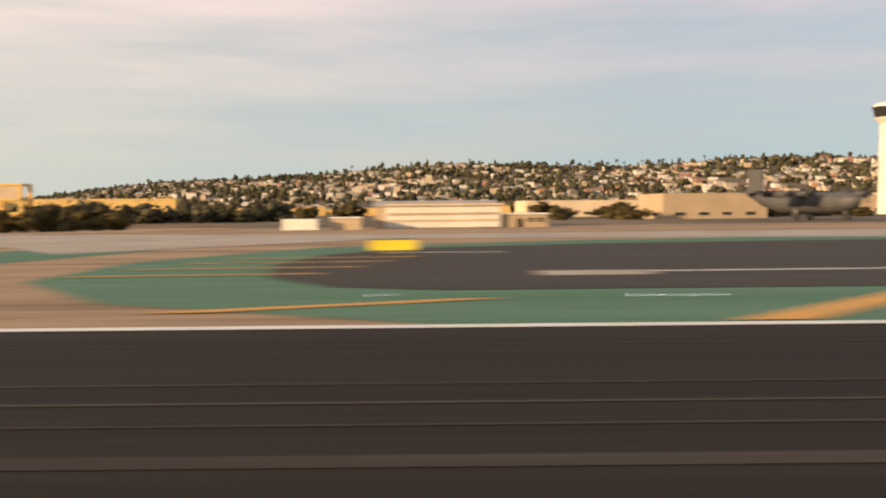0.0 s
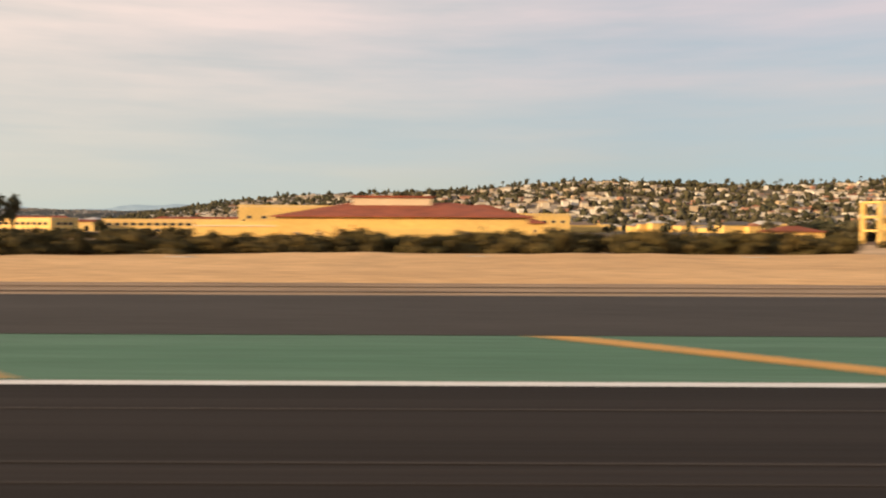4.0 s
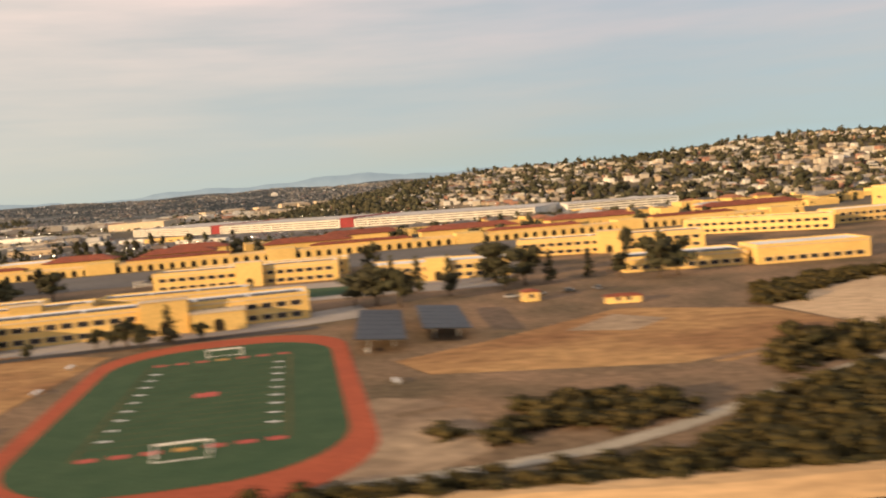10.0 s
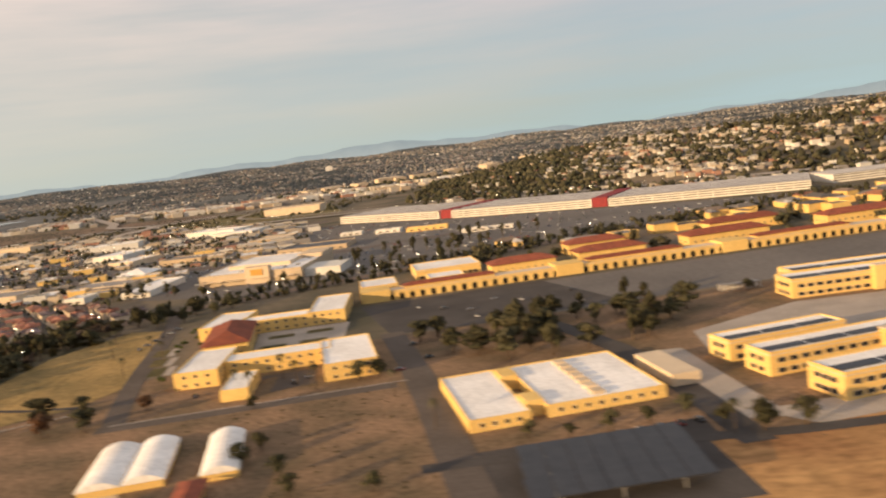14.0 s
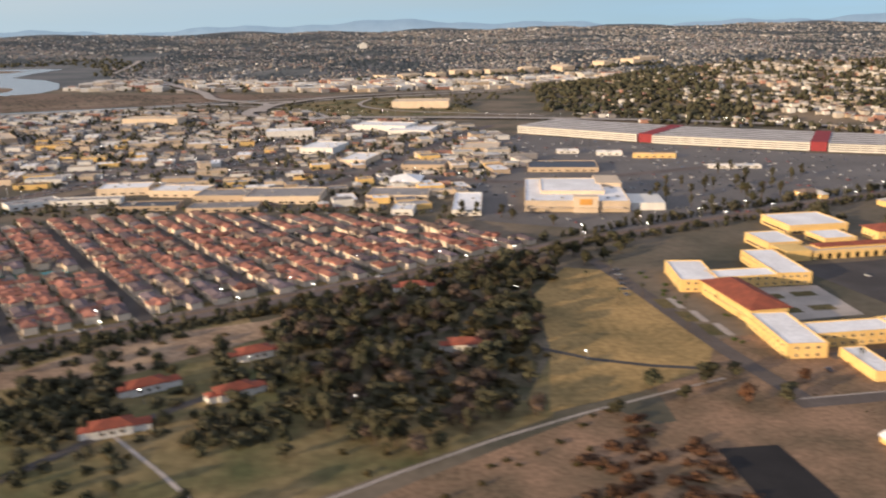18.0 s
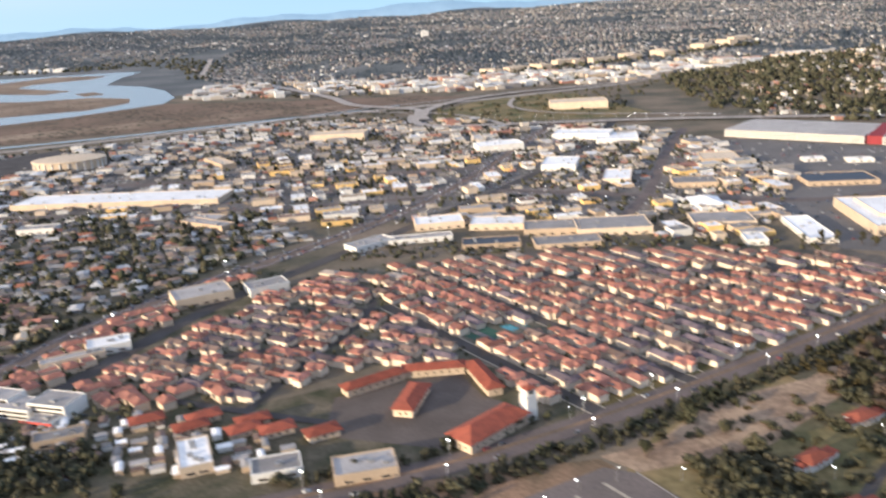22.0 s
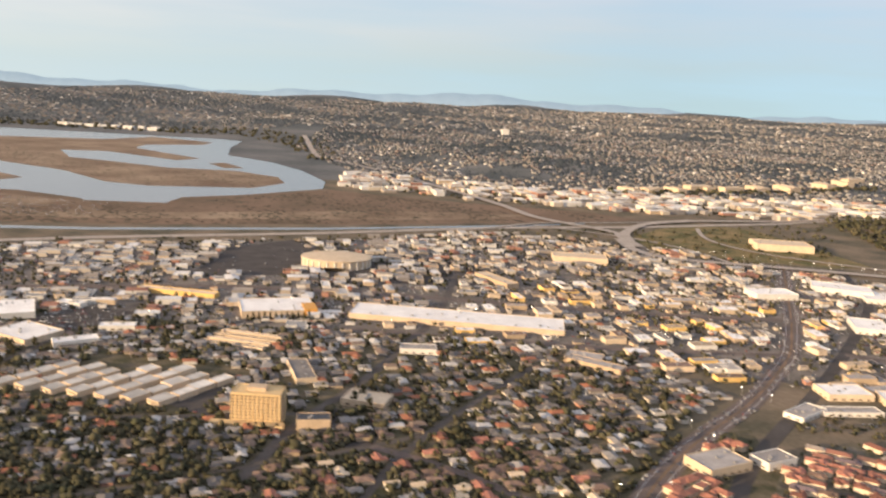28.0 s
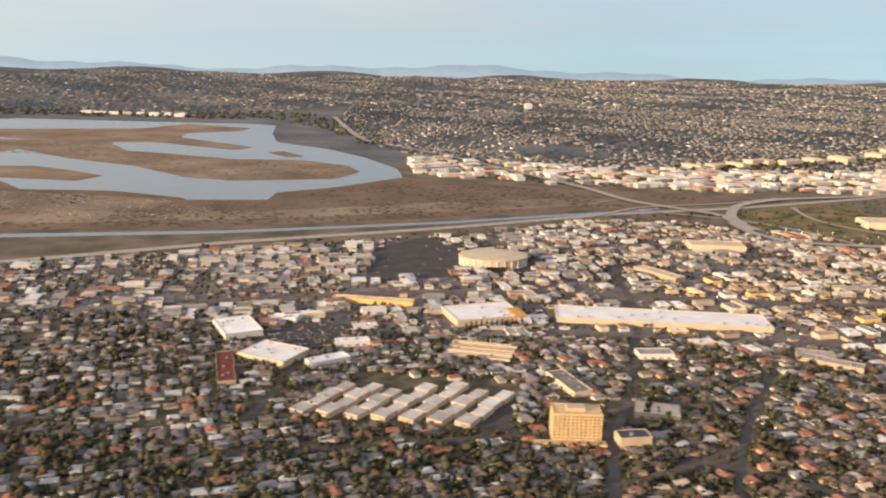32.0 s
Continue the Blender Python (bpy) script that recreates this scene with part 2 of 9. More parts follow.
CREAM = mat("cream_stucco", (0.62, 0.50, 0.36), (0.54, 0.43, 0.31), 0.2, 0.9, 0.1, 20.0, spread=0.15)
ESTATEWALL = mat("pale_estate_wall", (0.70, 0.59, 0.455), (0.60, 0.50, 0.38), 0.2, 0.9, 0.1, 20.0, spread=0.12)
HOTELWALL = mat("hotel_wall", (0.62, 0.46, 0.25), (0.55, 0.40, 0.215), 0.2, 0.9, 0.1, 20.0)
TAN = mat("tan_wall", (0.47, 0.36, 0.25), (0.40, 0.31, 0.215), 0.2, 0.9, 0.1, 20.0, spread=0.15)
WHITEWALL = mat("white_wall", (0.72, 0.69, 0.63), (0.64, 0.61, 0.56), 0.2, 0.85, 0.05, 20.0, spread=0.06)
WHITEROOF = mat("white_roof", (0.86, 0.83, 0.80), (0.72, 0.69, 0.66), 0.12, 0.8, 0.1, 10.0, spread=0.08)
APARTROOF = mat("apartment_roof", (0.60, 0.57, 0.53), (0.44, 0.42, 0.39), 0.15, 0.85, 0.1, 10.0, spread=0.25)
GREYROOF = mat("grey_roof", (0.34, 0.31, 0.29), (0.26, 0.24, 0.225), 0.15, 0.9, 0.1, 10.0, spread=0.3)
REDROOF = mat("red_tile_roof", (0.29, 0.088, 0.052), (0.20, 0.066, 0.044), 0.5, 0.85, 0.5, 6.0, spread=0.15)
TERRACOTTA = mat("terracotta_roof", (0.36, 0.16, 0.11), (0.23, 0.11, 0.082), 0.5, 0.85, 0.5, 6.0, spread=0.45)
SLATE = mat("dusky_roof", (0.16, 0.12, 0.125), (0.10, 0.08, 0.085), 0.5, 0.8, 0.4, 6.0, spread=0.4)
WORKSROOF = mat("works_roof", (0.50, 0.475, 0.46), (0.40, 0.38, 0.37), 0.1, 0.8, 0.1, 10.0)
LINKRED = mat("link_red", (0.27, 0.045, 0.05), (0.22, 0.042, 0.045), 0.3, 0.8)
BARELEAF = mat("bare_brown_twigs", (0.105, 0.075, 0.055), (0.07, 0.052, 0.04), 0.3, 0.95, 0.4, 10.0, spread=0.3)
PARKGRASS = mat("park_grass", (0.25, 0.18, 0.088), (0.085, 0.088, 0.038), 0.045, 0.95, 0.4, 9.0, amp=0.25)
GARDEN = mat("garden_ground", (0.15, 0.122, 0.085), (0.055, 0.055, 0.03), 0.11, 0.95, 0.3, 9.0, amp=0.25)
MISSIONROOF = mat("bright_red_tiles", (0.30, 0.085, 0.05), (0.21, 0.065, 0.042), 0.5, 0.85, 0.5, 6.0, spread=0.15)
LENS = mat("blue_white_lens", (0.7, 0.8, 1.0), None, 1.0, 0.3, emit=0.8)
SOLAR = mat("solar_panel", (0.022, 0.025, 0.034), (0.035, 0.038, 0.048), 0.5, 0.55)
GLASS = mat("window_glass", (0.03, 0.032, 0.036), None, 0.5, 0.12)
DARKOPEN = mat("dark_opening", (0.035, 0.028, 0.02), None, 0.5, 0.9)
METAL = mat("grey_metal", (0.35, 0.34, 0.33), None, 0.6, 0.5, metal=0.4)
DARKMETAL = mat("dark_metal", (0.07, 0.07, 0.075), None, 0.6, 0.6)
SIGNYELLOW = mat("sign_yellow", (0.75, 0.58, 0.03), None, 0.6, 0.5)
BLACKPAINT = mat("black_paint", (0.02, 0.02, 0.02), None, 0.6, 0.6)
BARK = mat("bark", (0.11, 0.08, 0.055), (0.07, 0.05, 0.035), 1.5, 0.95, 0.5)
LEAF = mat("dark_leaves", (0.044, 0.045, 0.025), (0.075, 0.066, 0.036), 0.25, 0.95, 0.6, 10.0, spread=0.35)
LEAF2 = mat("grey_green_leaves", (0.055, 0.054, 0.032), (0.085, 0.076, 0.043), 0.25, 0.95, 0.6, 10.0, spread=0.35)
RUSTLEAF = mat("rust_leaves", (0.115, 0.058, 0.032), (0.075, 0.046, 0.028), 0.3, 0.95, 0.6, 10.0, spread=0.3)
FARLEAF = mat("far_leaves", (0.046, 0.048, 0.028), (0.082, 0.072, 0.044), 0.1, 0.95, 0.4, 10.0, island=True, spread=0.4)
# distance haze is put into this leaf colour, greyed and blued
MESALEAF = mat("hazed_grey_leaves", (0.052, 0.062, 0.066), (0.074, 0.082, 0.086), 0.1, 0.95, 0.2, 10.0, island=True, spread=0.3)
# the soil's cool grey holds painted haze too
MESASOIL = mat("hazed_mesa_soil", (0.165, 0.16, 0.155), (0.075, 0.083, 0.085), 0.006, 0.95, 0.2, 14.0)
DARKRED = mat("dark_red_roof", (0.19, 0.06, 0.042), (0.14, 0.045, 0.035), 0.3, 0.9)
BROWNROOF = mat("brown_tile_roof", (0.22, 0.15, 0.115), (0.15, 0.105, 0.085), 0.5, 0.85, 0.5, 6.0, spread=0.3)
BUSH = mat("brown_green_bush", (0.078, 0.058, 0.023), (0.042, 0.037, 0.016), 0.3, 0.95, 0.4, 8.0, island=True, spread=0.3)
GREENBUSH = mat("green_bush", (0.075, 0.095, 0.02), (0.045, 0.065, 0.015), 0.3, 0.95, 0.7, 8.0, island=True, spread=0.35)
WATER = mat("still_water", (0.10, 0.125, 0.135), (0.12, 0.145, 0.15), 0.01, 0.2)
MUD = mat("river_mud", (0.20, 0.135, 0.095), (0.13, 0.095, 0.065), 0.012, 0.95, 0.2, 10.0)
SANDBAR = mat("sandbar", (0.30, 0.225, 0.155), (0.16, 0.11, 0.075), 0.012, 0.95, 0.2, 10.0)
MARSH = mat("marsh_scrub_leaves", (0.10, 0.075, 0.05), (0.07, 0.065, 0.045), 0.02, 0.95, 0.2, 10.0, island=True, spread=0.35)
# painted haze: the range emits its blue-grey, though it is no light source
RIDGE = mat("hazed_glow_ridge", (0.12, 0.15, 0.165), (0.105, 0.13, 0.145), 0.002, 1.0, emit=1.0)
LAMPGLOW = mat("lamp_glow", (1.0, 0.86, 0.62), None, 1.0, 0.5, emit=7.0)
REDGLOW = mat("red_lamp", (1.0, 0.10, 0.05), None, 1.0, 0.5, emit=4.0)
COURTBLUE = mat("court_blue", (0.055, 0.09, 0.22), (0.05, 0.08, 0.2), 0.4, 0.8)
COURTGREEN = mat("court_green", (0.055, 0.105, 0.075), (0.045, 0.09, 0.065), 0.4, 0.8)
POOL = mat("pool_water", (0.06, 0.24, 0.28), None, 0.4, 0.15)
HOUSEWALL = mat("house_walls", (1, 1, 1), (0.88, 0.88, 0.88), 0.2, 0.9, 0.0, 10.0, island=True,
                ramp=[(0.0, (0.52, 0.46, 0.38)), (0.25, (0.66, 0.63, 0.58)), (0.5, (0.38, 0.33, 0.28)), (0.68, (0.52, 0.41, 0.29)), (0.8, (0.27, 0.25, 0.24)), (0.92, (0.40, 0.22, 0.16))])
# wall colours greyed and low in contrast: the haze of distance is painted in
FARWALL = mat("hazed_house_walls", (1, 1, 1), (0.88, 0.88, 0.88), 0.2, 0.9, 0.0, 10.0, island=True,
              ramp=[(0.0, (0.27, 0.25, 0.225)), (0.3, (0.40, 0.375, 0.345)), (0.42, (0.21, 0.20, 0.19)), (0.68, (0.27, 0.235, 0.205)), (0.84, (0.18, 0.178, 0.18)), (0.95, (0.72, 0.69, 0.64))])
# roof colours greyed in the same way, haze included
FARROOF = mat("hazed_house_roofs", (1, 1, 1), (0.82, 0.82, 0.82), 0.4, 0.9, 0.0, 10.0, island=True,
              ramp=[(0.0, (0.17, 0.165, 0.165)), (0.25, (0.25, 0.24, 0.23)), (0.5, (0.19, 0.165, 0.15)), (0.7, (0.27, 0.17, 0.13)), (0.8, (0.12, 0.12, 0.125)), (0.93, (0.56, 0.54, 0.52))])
HOUSEROOF = mat("house_roofs", (1, 1, 1), (0.82, 0.82, 0.82), 0.4, 0.9, 0.0, 10.0, island=True,
                ramp=[(0.0, (0.17, 0.155, 0.145)), (0.28, (0.27, 0.255, 0.245)), (0.46, (0.225, 0.17, 0.135)), (0.64, (0.34, 0.15, 0.09)), (0.74, (0.12, 0.112, 0.11)), (0.86, (0.50, 0.48, 0.46))])
FLATROOF = mat("shop_roofs", (1, 1, 1), (0.82, 0.82, 0.82), 0.1, 0.9, 0.0, 10.0, island=True,
               ramp=[(0.0, (0.46, 0.45, 0.44)), (0.22, (0.32, 0.31, 0.30)), (0.42, (0.68, 0.66, 0.64)), (0.58, (0.22, 0.21, 0.205)), (0.78, (0.36, 0.31, 0.26)), (0.92, (0.30, 0.16, 0.12))])
PARKEDPAINT = mat("parked_car_paint", (1, 1, 1), None, 1.0, 0.3,
                  ramp=[(0.0, (0.4, 0.4, 0.4)), (0.25, (0.05, 0.05, 0.055)), (0.5, (0.16, 0.16, 0.18)), (0.72, (0.6, 0.58, 0.56)), (0.86, (0.22, 0.04, 0.035))])
BRIGHTROOF = mat("pale_store_roofs", (1, 1, 1), (0.85, 0.85, 0.85), 0.1, 0.9, 0.0, 10.0, island=True,
                 ramp=[(0.0, (0.74, 0.72, 0.68)), (0.4, (0.55, 0.53, 0.50)), (0.62, (0.80, 0.78, 0.74)), (0.8, (0.40, 0.36, 0.32)), (0.92, (0.62, 0.50, 0.38))])
CARPAINT = mat("car_paint", (1, 1, 1), None, 1.0, 0.3, island=True,
               ramp=[(0.0, (0.45, 0.45, 0.45)), (0.2, (0.05, 0.05, 0.055)), (0.48, (0.2, 0.2, 0.22)), (0.72, (0.62, 0.6, 0.58)), (0.86, (0.22, 0.04, 0.035)), (0.94, (0.06, 0.09, 0.16))])


# ---------- mesh helpers ----------
def link(name, me, material, parent=None, label=""):
    for m in material if isinstance(material, (list, tuple)) else [material]:
        me.materials.append(m)
    ob = new(name, me)
    if parent:
        ob.parent = parent
    if label:
        ob["label"] = label
    return ob


def part(name, bm, material, parent=None, label=""):
    me = bpy.data.meshes.new(name)
    bmesh.ops.recalc_face_normals(bm, faces=bm.faces)
    bm.to_mesh(me)
    bm.free()
    return link(name, me, material, parent, label)


def piece(name, me, parent, m):
    ob = new(name, me)
    ob.parent = parent
    ob.matrix_basis = m
    return ob


def thing(name, x, y, z=0.0, rot=0.0, label="", category="", group=""):
    e = new(name)
    e.matrix_basis = pose(x, y, z, 0, 0, rot)
    return tagged(e, label, category, group)


def box(bm, x0, x1, y0, y1, z0, z1, mi=0):
    v = [bm.verts.new(p) for p in ((x0, y0, z0), (x1, y0, z0), (x1, y1, z0), (x0, y1, z0), (x0, y0, z1), (x1, y0, z1), (x1, y1, z1), (x0, y1, z1))]
    for q in ((0, 3, 2, 1), (4, 5, 6, 7), (0, 1, 5, 4), (1, 2, 6, 5), (2, 3, 7, 6), (3, 0, 4, 7)):
        bm.faces.new([v[k] for k in q]).material_index = mi
    return v


def boxes(*rows):
    bm = bmesh.new()
    for r in rows:
        box(bm, *r)
    return bm


def parapet_block(x0, x1, y0, y1, z0, z1, rim=0.25, deep=0.3):
    """A flat-roofed block with a raised rim round its roof, in one skin."""
    bm = bmesh.new()
    out = ((x0, y0), (x1, y0), (x1, y1), (x0, y1))
    inn = ((x0 + rim, y0 + rim), (x1 - rim, y0 + rim), (x1 - rim, y1 - rim), (x0 + rim, y1 - rim))
    rings = [[bm.verts.new((*p, z)) for p in ps] for ps, z in ((out, z0), (out, z1), (inn, z1), (inn, z1 - deep))]
    for a, c in zip(rings, rings[1:]):
        for k in range(4):
            bm.faces.new((a[k], a[(k + 1) % 4], c[(k + 1) % 4], c[k]))
    bm.faces.new(rings[0][::-1]), bm.faces.new(rings[3])
    return bm


def hip(bm, x0, x1, y0, y1, z0, h, over=0.3, gable=False):
    """A hipped or gabled roof with eaves of some thickness; the ridge runs along the longer side."""
    x0, x1, y0, y1 = x0 - over, x1 + over, y0 - over, y1 + over
    lx, ly = x1 - x0, y1 - y0
    cut = 0.0 if gable else min(lx, ly) / 2
    if lx >= ly:
        r = ((x0 + cut, (y0 + y1) / 2), (x1 - cut, (y0 + y1) / 2))
    else:
        r = (((x0 + x1) / 2, y0 + cut), ((x0 + x1) / 2, y1 - cut))
    t = 0.12
    lo = [bm.verts.new((*p, z0)) for p in ((x0, y0), (x1, y0), (x1, y1), (x0, y1))]
    up = [bm.verts.new((*p, z0 + t)) for p in ((x0, y0), (x1, y0), (x1, y1), (x0, y1))]
    if abs(lx - ly) < 1e-3 and not gable:
        a = b = bm.verts.new((*r[0], z0 + h))
    else:
        a, b = (bm.verts.new((*p, z0 + h)) for p in r)
    bm.faces.new(lo[::-1])
    for k in range(4):
        bm.faces.new((lo[k], lo[(k + 1) % 4], up[(k + 1) % 4], up[k]))
    if a is b:
        for k in range(4):
            bm.faces.new((up[k], up[(k + 1) % 4], a))
    elif lx >= ly:
        bm.faces.new((up[0], up[1], b, a)), bm.faces.new((up[2], up[3], a, b)), bm.faces.new((up[1], up[2], b)), bm.faces.new((up[3], up[0], a))
    else:
        bm.faces.new((up[1], up[2], b, a)), bm.faces.new((up[3], up[0], a, b)), bm.faces.new((up[0], up[1], a)), bm.faces.new((up[2], up[3], b))
    return bm


def roof(x0, x1, y0, y1, z0, h, over=0.3, gable=False):
    return hip(bmesh.new(), x0, x1, y0, y1, z0, h, over, gable)


def tube(bm, p, q, r0, r1, n=8):
    p, q = Vector(p), Vector(q)
    turn = (q - p).to_track_quat("Z", "Y")
    rings = []
    for c, r in ((p, r0), (q, r1)):
        rings.append([bm.verts.new(c + turn @ Vector((r * math.cos(6.2832 * k / n), r * math.sin(6.2832 * k / n), 0))) for k in range(n)])
    for k in range(n):
        bm.faces.new((rings[0][k], rings[0][(k + 1) % n], rings[1][(k + 1) % n], rings[1][k]))
    bm.faces.new(rings[0][::-1]), bm.faces.new(rings[1])
    return bm


LAID = []


def sheet(name, pts, material, z=0.02, label="", thick=0.0):
    """A flat piece of ground with a given outline; each lies a hair over the one before."""
    LAID.append(name)
    z = z + 0.0001 * len(LAID)
    bm = bmesh.new()
    top = [bm.verts.new((x, y, z)) for x, y in pts]
    f = bm.faces.new(top)
    f.normal_update()
    if f.normal.z < 0:
        f.normal_flip()
    bmesh.ops.triangulate(bm, faces=[f])
    if thick:
        low = [bm.verts.new((x, y, z - thick)) for x, y in pts]
        for k in range(len(pts)):
            bm.faces.new((top[k], top[(k + 1) % len(pts)], low[(k + 1) % len(pts)], low[k]))
    me = bpy.data.meshes.new(name)
    bm.to_mesh(me)
    bm.free()
    return tagged(link(name, me, material), label, "", "", "structure")


def smooth(a, b, t):
    t = np.clip((t - a) / (b - a), 0, 1)
    return t * t * (3 - 2 * t)


def height(x, y):
    """The lie of the land: a plain, a hill to the north-east, a river valley and a mesa behind it."""
    x, y = np.asarray(x, float), np.asarray(y, float)
    base = np.interp(x, [-500, -330, -250, -120, 0, 400, 900, 3000], [1000, 860, 700, 575, 540, 450, 420, 300])
    top = np.interp(x, [-380, -280, -200, -100, 0, 150, 400, 900], [0, 14, 24, 29, 32, 40, 40, 44])
    hill = top * smooth(0, 190, y - base) * (0.55 + 0.45 * smooth(150, 330, y - base)) * (1 - 0.85 * smooth(960, 1130, y))
    rim = np.interp(x, [-3000, -1500, -1000, -640, -200, 600], [2150, 2150, 1650, 1230, 1200, 1250])
    mesa = 20 * smooth(0, 620, y - rim) + 46 * smooth(1900, 4900, y)
    mesa = mesa * (1 + 0.25 * np.sin(x * 0.006 + 1.0) * np.sin(y * 0.005))
    bumps = 3.2 * np.sin(x * 0.021 + 0.4) * np.cos(y * 0.017 + x * 0.006) * smooth(0, 300, y - np.minimum(base + 60, rim + 60))
    bumps = bumps * (x > -1000) + 0
    return np.maximum(hill + mesa + bumps * ((hill + mesa) > 3), 0)


def strip(name, pts, width, material, z=0.05, label="", kind="structure"):
    """A road along a bent line, on the ground."""
    P = []
    for (xa, ya), (xb, yb) in zip(pts, pts[1:]):
        n = max(1, int(math.hypot(xb - xa, yb - ya) / 15))
        P += [(xa + (xb - xa) * k / n, ya + (yb - ya) * k / n) for k in range(n)]
    P = np.array(P + [pts[-1]], float)
    for _ in range(3):
        P[1:-1] = 0.25 * P[:-2] + 0.5 * P[1:-1] + 0.25 * P[2:]
    d = np.gradient(P, axis=0)
    d /= np.linalg.norm(d, axis=1)[:, None]
    nrm = np.stack([-d[:, 1], d[:, 0]], 1) * width / 2
    bm = bmesh.new()
    rows = [[bm.verts.new((x, y, float(height(x, y)) + z)) for x, y in side] for side in (P + nrm, P - nrm)]
    for k in range(len(P) - 1):
        bm.faces.new((rows[0][k], rows[1][k], rows[1][k + 1], rows[0][k + 1]))
    ROADS.append((P, width / 2))
    for v in bm.verts:
        v.co.z += 0.003 * len(ROADS)
    return tagged(part(name, bm, material), label, "", "", kind)


ROADS, KEEP = [], []


def inside(poly, x, y):
    x, y, px, py = np.asarray(x), np.asarray(y), *np.array(poly, float).T
    hit = np.zeros(x.shape, bool)
    for k in range(len(px)):
        xa, ya, xb, yb = px[k - 1], py[k - 1], px[k], py[k]
        if ya != yb:
            hit ^= ((ya > y) != (yb > y)) & (x < (xb - xa) * (y - ya) / (yb - ya) + xa)
    return hit


def free(x, y, margin=2.0):
    """True where no road and no kept place lies."""
    ok = np.ones(x.shape, bool)
    if not x.size:
        return ok
    for P, w in ROADS:
        reach = w + margin
        if P[:, 0].max() < x.min() - reach or P[:, 0].min() > x.max() + reach or P[:, 1].max() < y.min() - reach or P[:, 1].min() > y.max() + reach:
            continue
        for k in range(len(P) - 1):
            a, b = P[k], P[k + 1]
            s = np.clip(((x - a[0]) * (b[0] - a[0]) + (y - a[1]) * (b[1] - a[1])) / max(1e-6, ((b - a) ** 2).sum()), 0, 1)
            ok &= np.hypot(x - a[0] - s * (b[0] - a[0]), y - a[1] - s * (b[1] - a[1])) > w + margin
    for poly in KEEP:
        ok &= ~inside(poly, x, y)
    return ok


def lots(poly, angle, dx, dy, jitter=0.2, gap=0, keep=1.0, rng=None, margin=2.0, anywhere=False, patch=0.0):
    """Places on a turned grid inside an outline; every gap-th row is left for a street."""
    P = np.array(poly, float)
    c = P.mean(0)
    R = np.hypot(*(P - c).T).max()
    i, j = np.meshgrid(np.arange(-R, R, dx), np.arange(-R, R, dy))
    if gap:
        j = j + (np.arange(j.shape[0]) // 2)[:, None] * gap
    i, j = i.ravel() + rng.uniform(-jitter, jitter, i.size) * dx, j.ravel() + rng.uniform(-jitter, jitter, j.size) * dy
    a = radians(angle)
    x, y = c[0] + i * math.cos(a) - j * math.sin(a), c[1] + i * math.sin(a) + j * math.cos(a)
    if patch:
        w = np.sin(x / patch + 1.7 * np.sin(y / patch * 0.6)) * np.sin(y / patch * 0.8 + 1.3 * np.sin(x / patch * 0.7 + 2)) + 0.6 * np.sin(x / patch * 2.3 + y / patch * 1.9)
        keep = keep * np.clip(1 + 0.9 * w * (1 if keep < 0.55 else -1), 0.08, 1.9)
    ok = inside(poly, x, y) & (rng.random(x.size) < keep)
    x, y = x[ok], y[ok]
    if anywhere:
        return x, y
    ok = free(x, y, margin)
    return x[ok], y[ok]


def joined(name, V, F, material, label, category="", kind="stuff", midx=None):
    me = bpy.data.meshes.new(name)
    V, F = np.asarray(V, np.float32), np.asarray(F, np.int32)
    me.vertices.add(len(V)), me.loops.add(F.size), me.polygons.add(len(F))
    me.vertices.foreach_set("co", V.ravel())
    me.loops.foreach_set("vertex_index", F.ravel())
    me.polygons.foreach_set("loop_start", np.arange(0, F.size, F.shape[1], dtype=np.int32))
    if midx is not None:
        me.polygons.foreach_set("material_index", np.asarray(midx, np.int32))
    me.update(calc_edges=True)
    return tagged(link(name, me, material), label, category, "", kind)


def clump_base():
    bm = bmesh.new()
    bmesh.ops.create_icosphere(bm, subdivisions=1, radius=1.0)
    v, f = np.array([v.co for v in bm.verts]), np.array([[v.index for v in f.verts] for f in bm.faces])
    bm.free()
    return v, f


def clump_template(rng, n, flat=0.8, small=1.0):
    """Points and triangles of a crown out of n uneven lumps, about one across and one high."""
    bm = bmesh.new()
    bmesh.ops.create_icosphere(bm, subdivisions=1, radius=1.0)
    if n == 1:
        bm.clear()
        bmesh.ops.create_cone(bm, segments=5, radius1=0.95, radius2=0.0, depth=1.7, cap_ends=False)
    bm.verts.index_update()
    bv, bf = np.array([v.co for v in bm.verts]), np.array([[v.index for v in f.verts] for f in bm.faces])
    bm.free()
    V, F = [], []
    for k in range(n):
        r = small * rng.uniform(0.22, 0.36) if n > 1 else 0.5
        a, d, h = rng.uniform(0, 6.283), rng.uniform(0.0, 0.36) if n > 1 else 0, rng.uniform(0.25, 0.8)
        d *= 1.15 - abs(h - 0.45)
        q = bv * r * rng.uniform(0.6, 1.35, (len(bv), 1)) * [1, 1, flat]
        V.append(q + [d * math.cos(a), d * math.sin(a), h])
        F.append(bf + k * len(bv))
    return np.concatenate(V), np.concatenate(F)


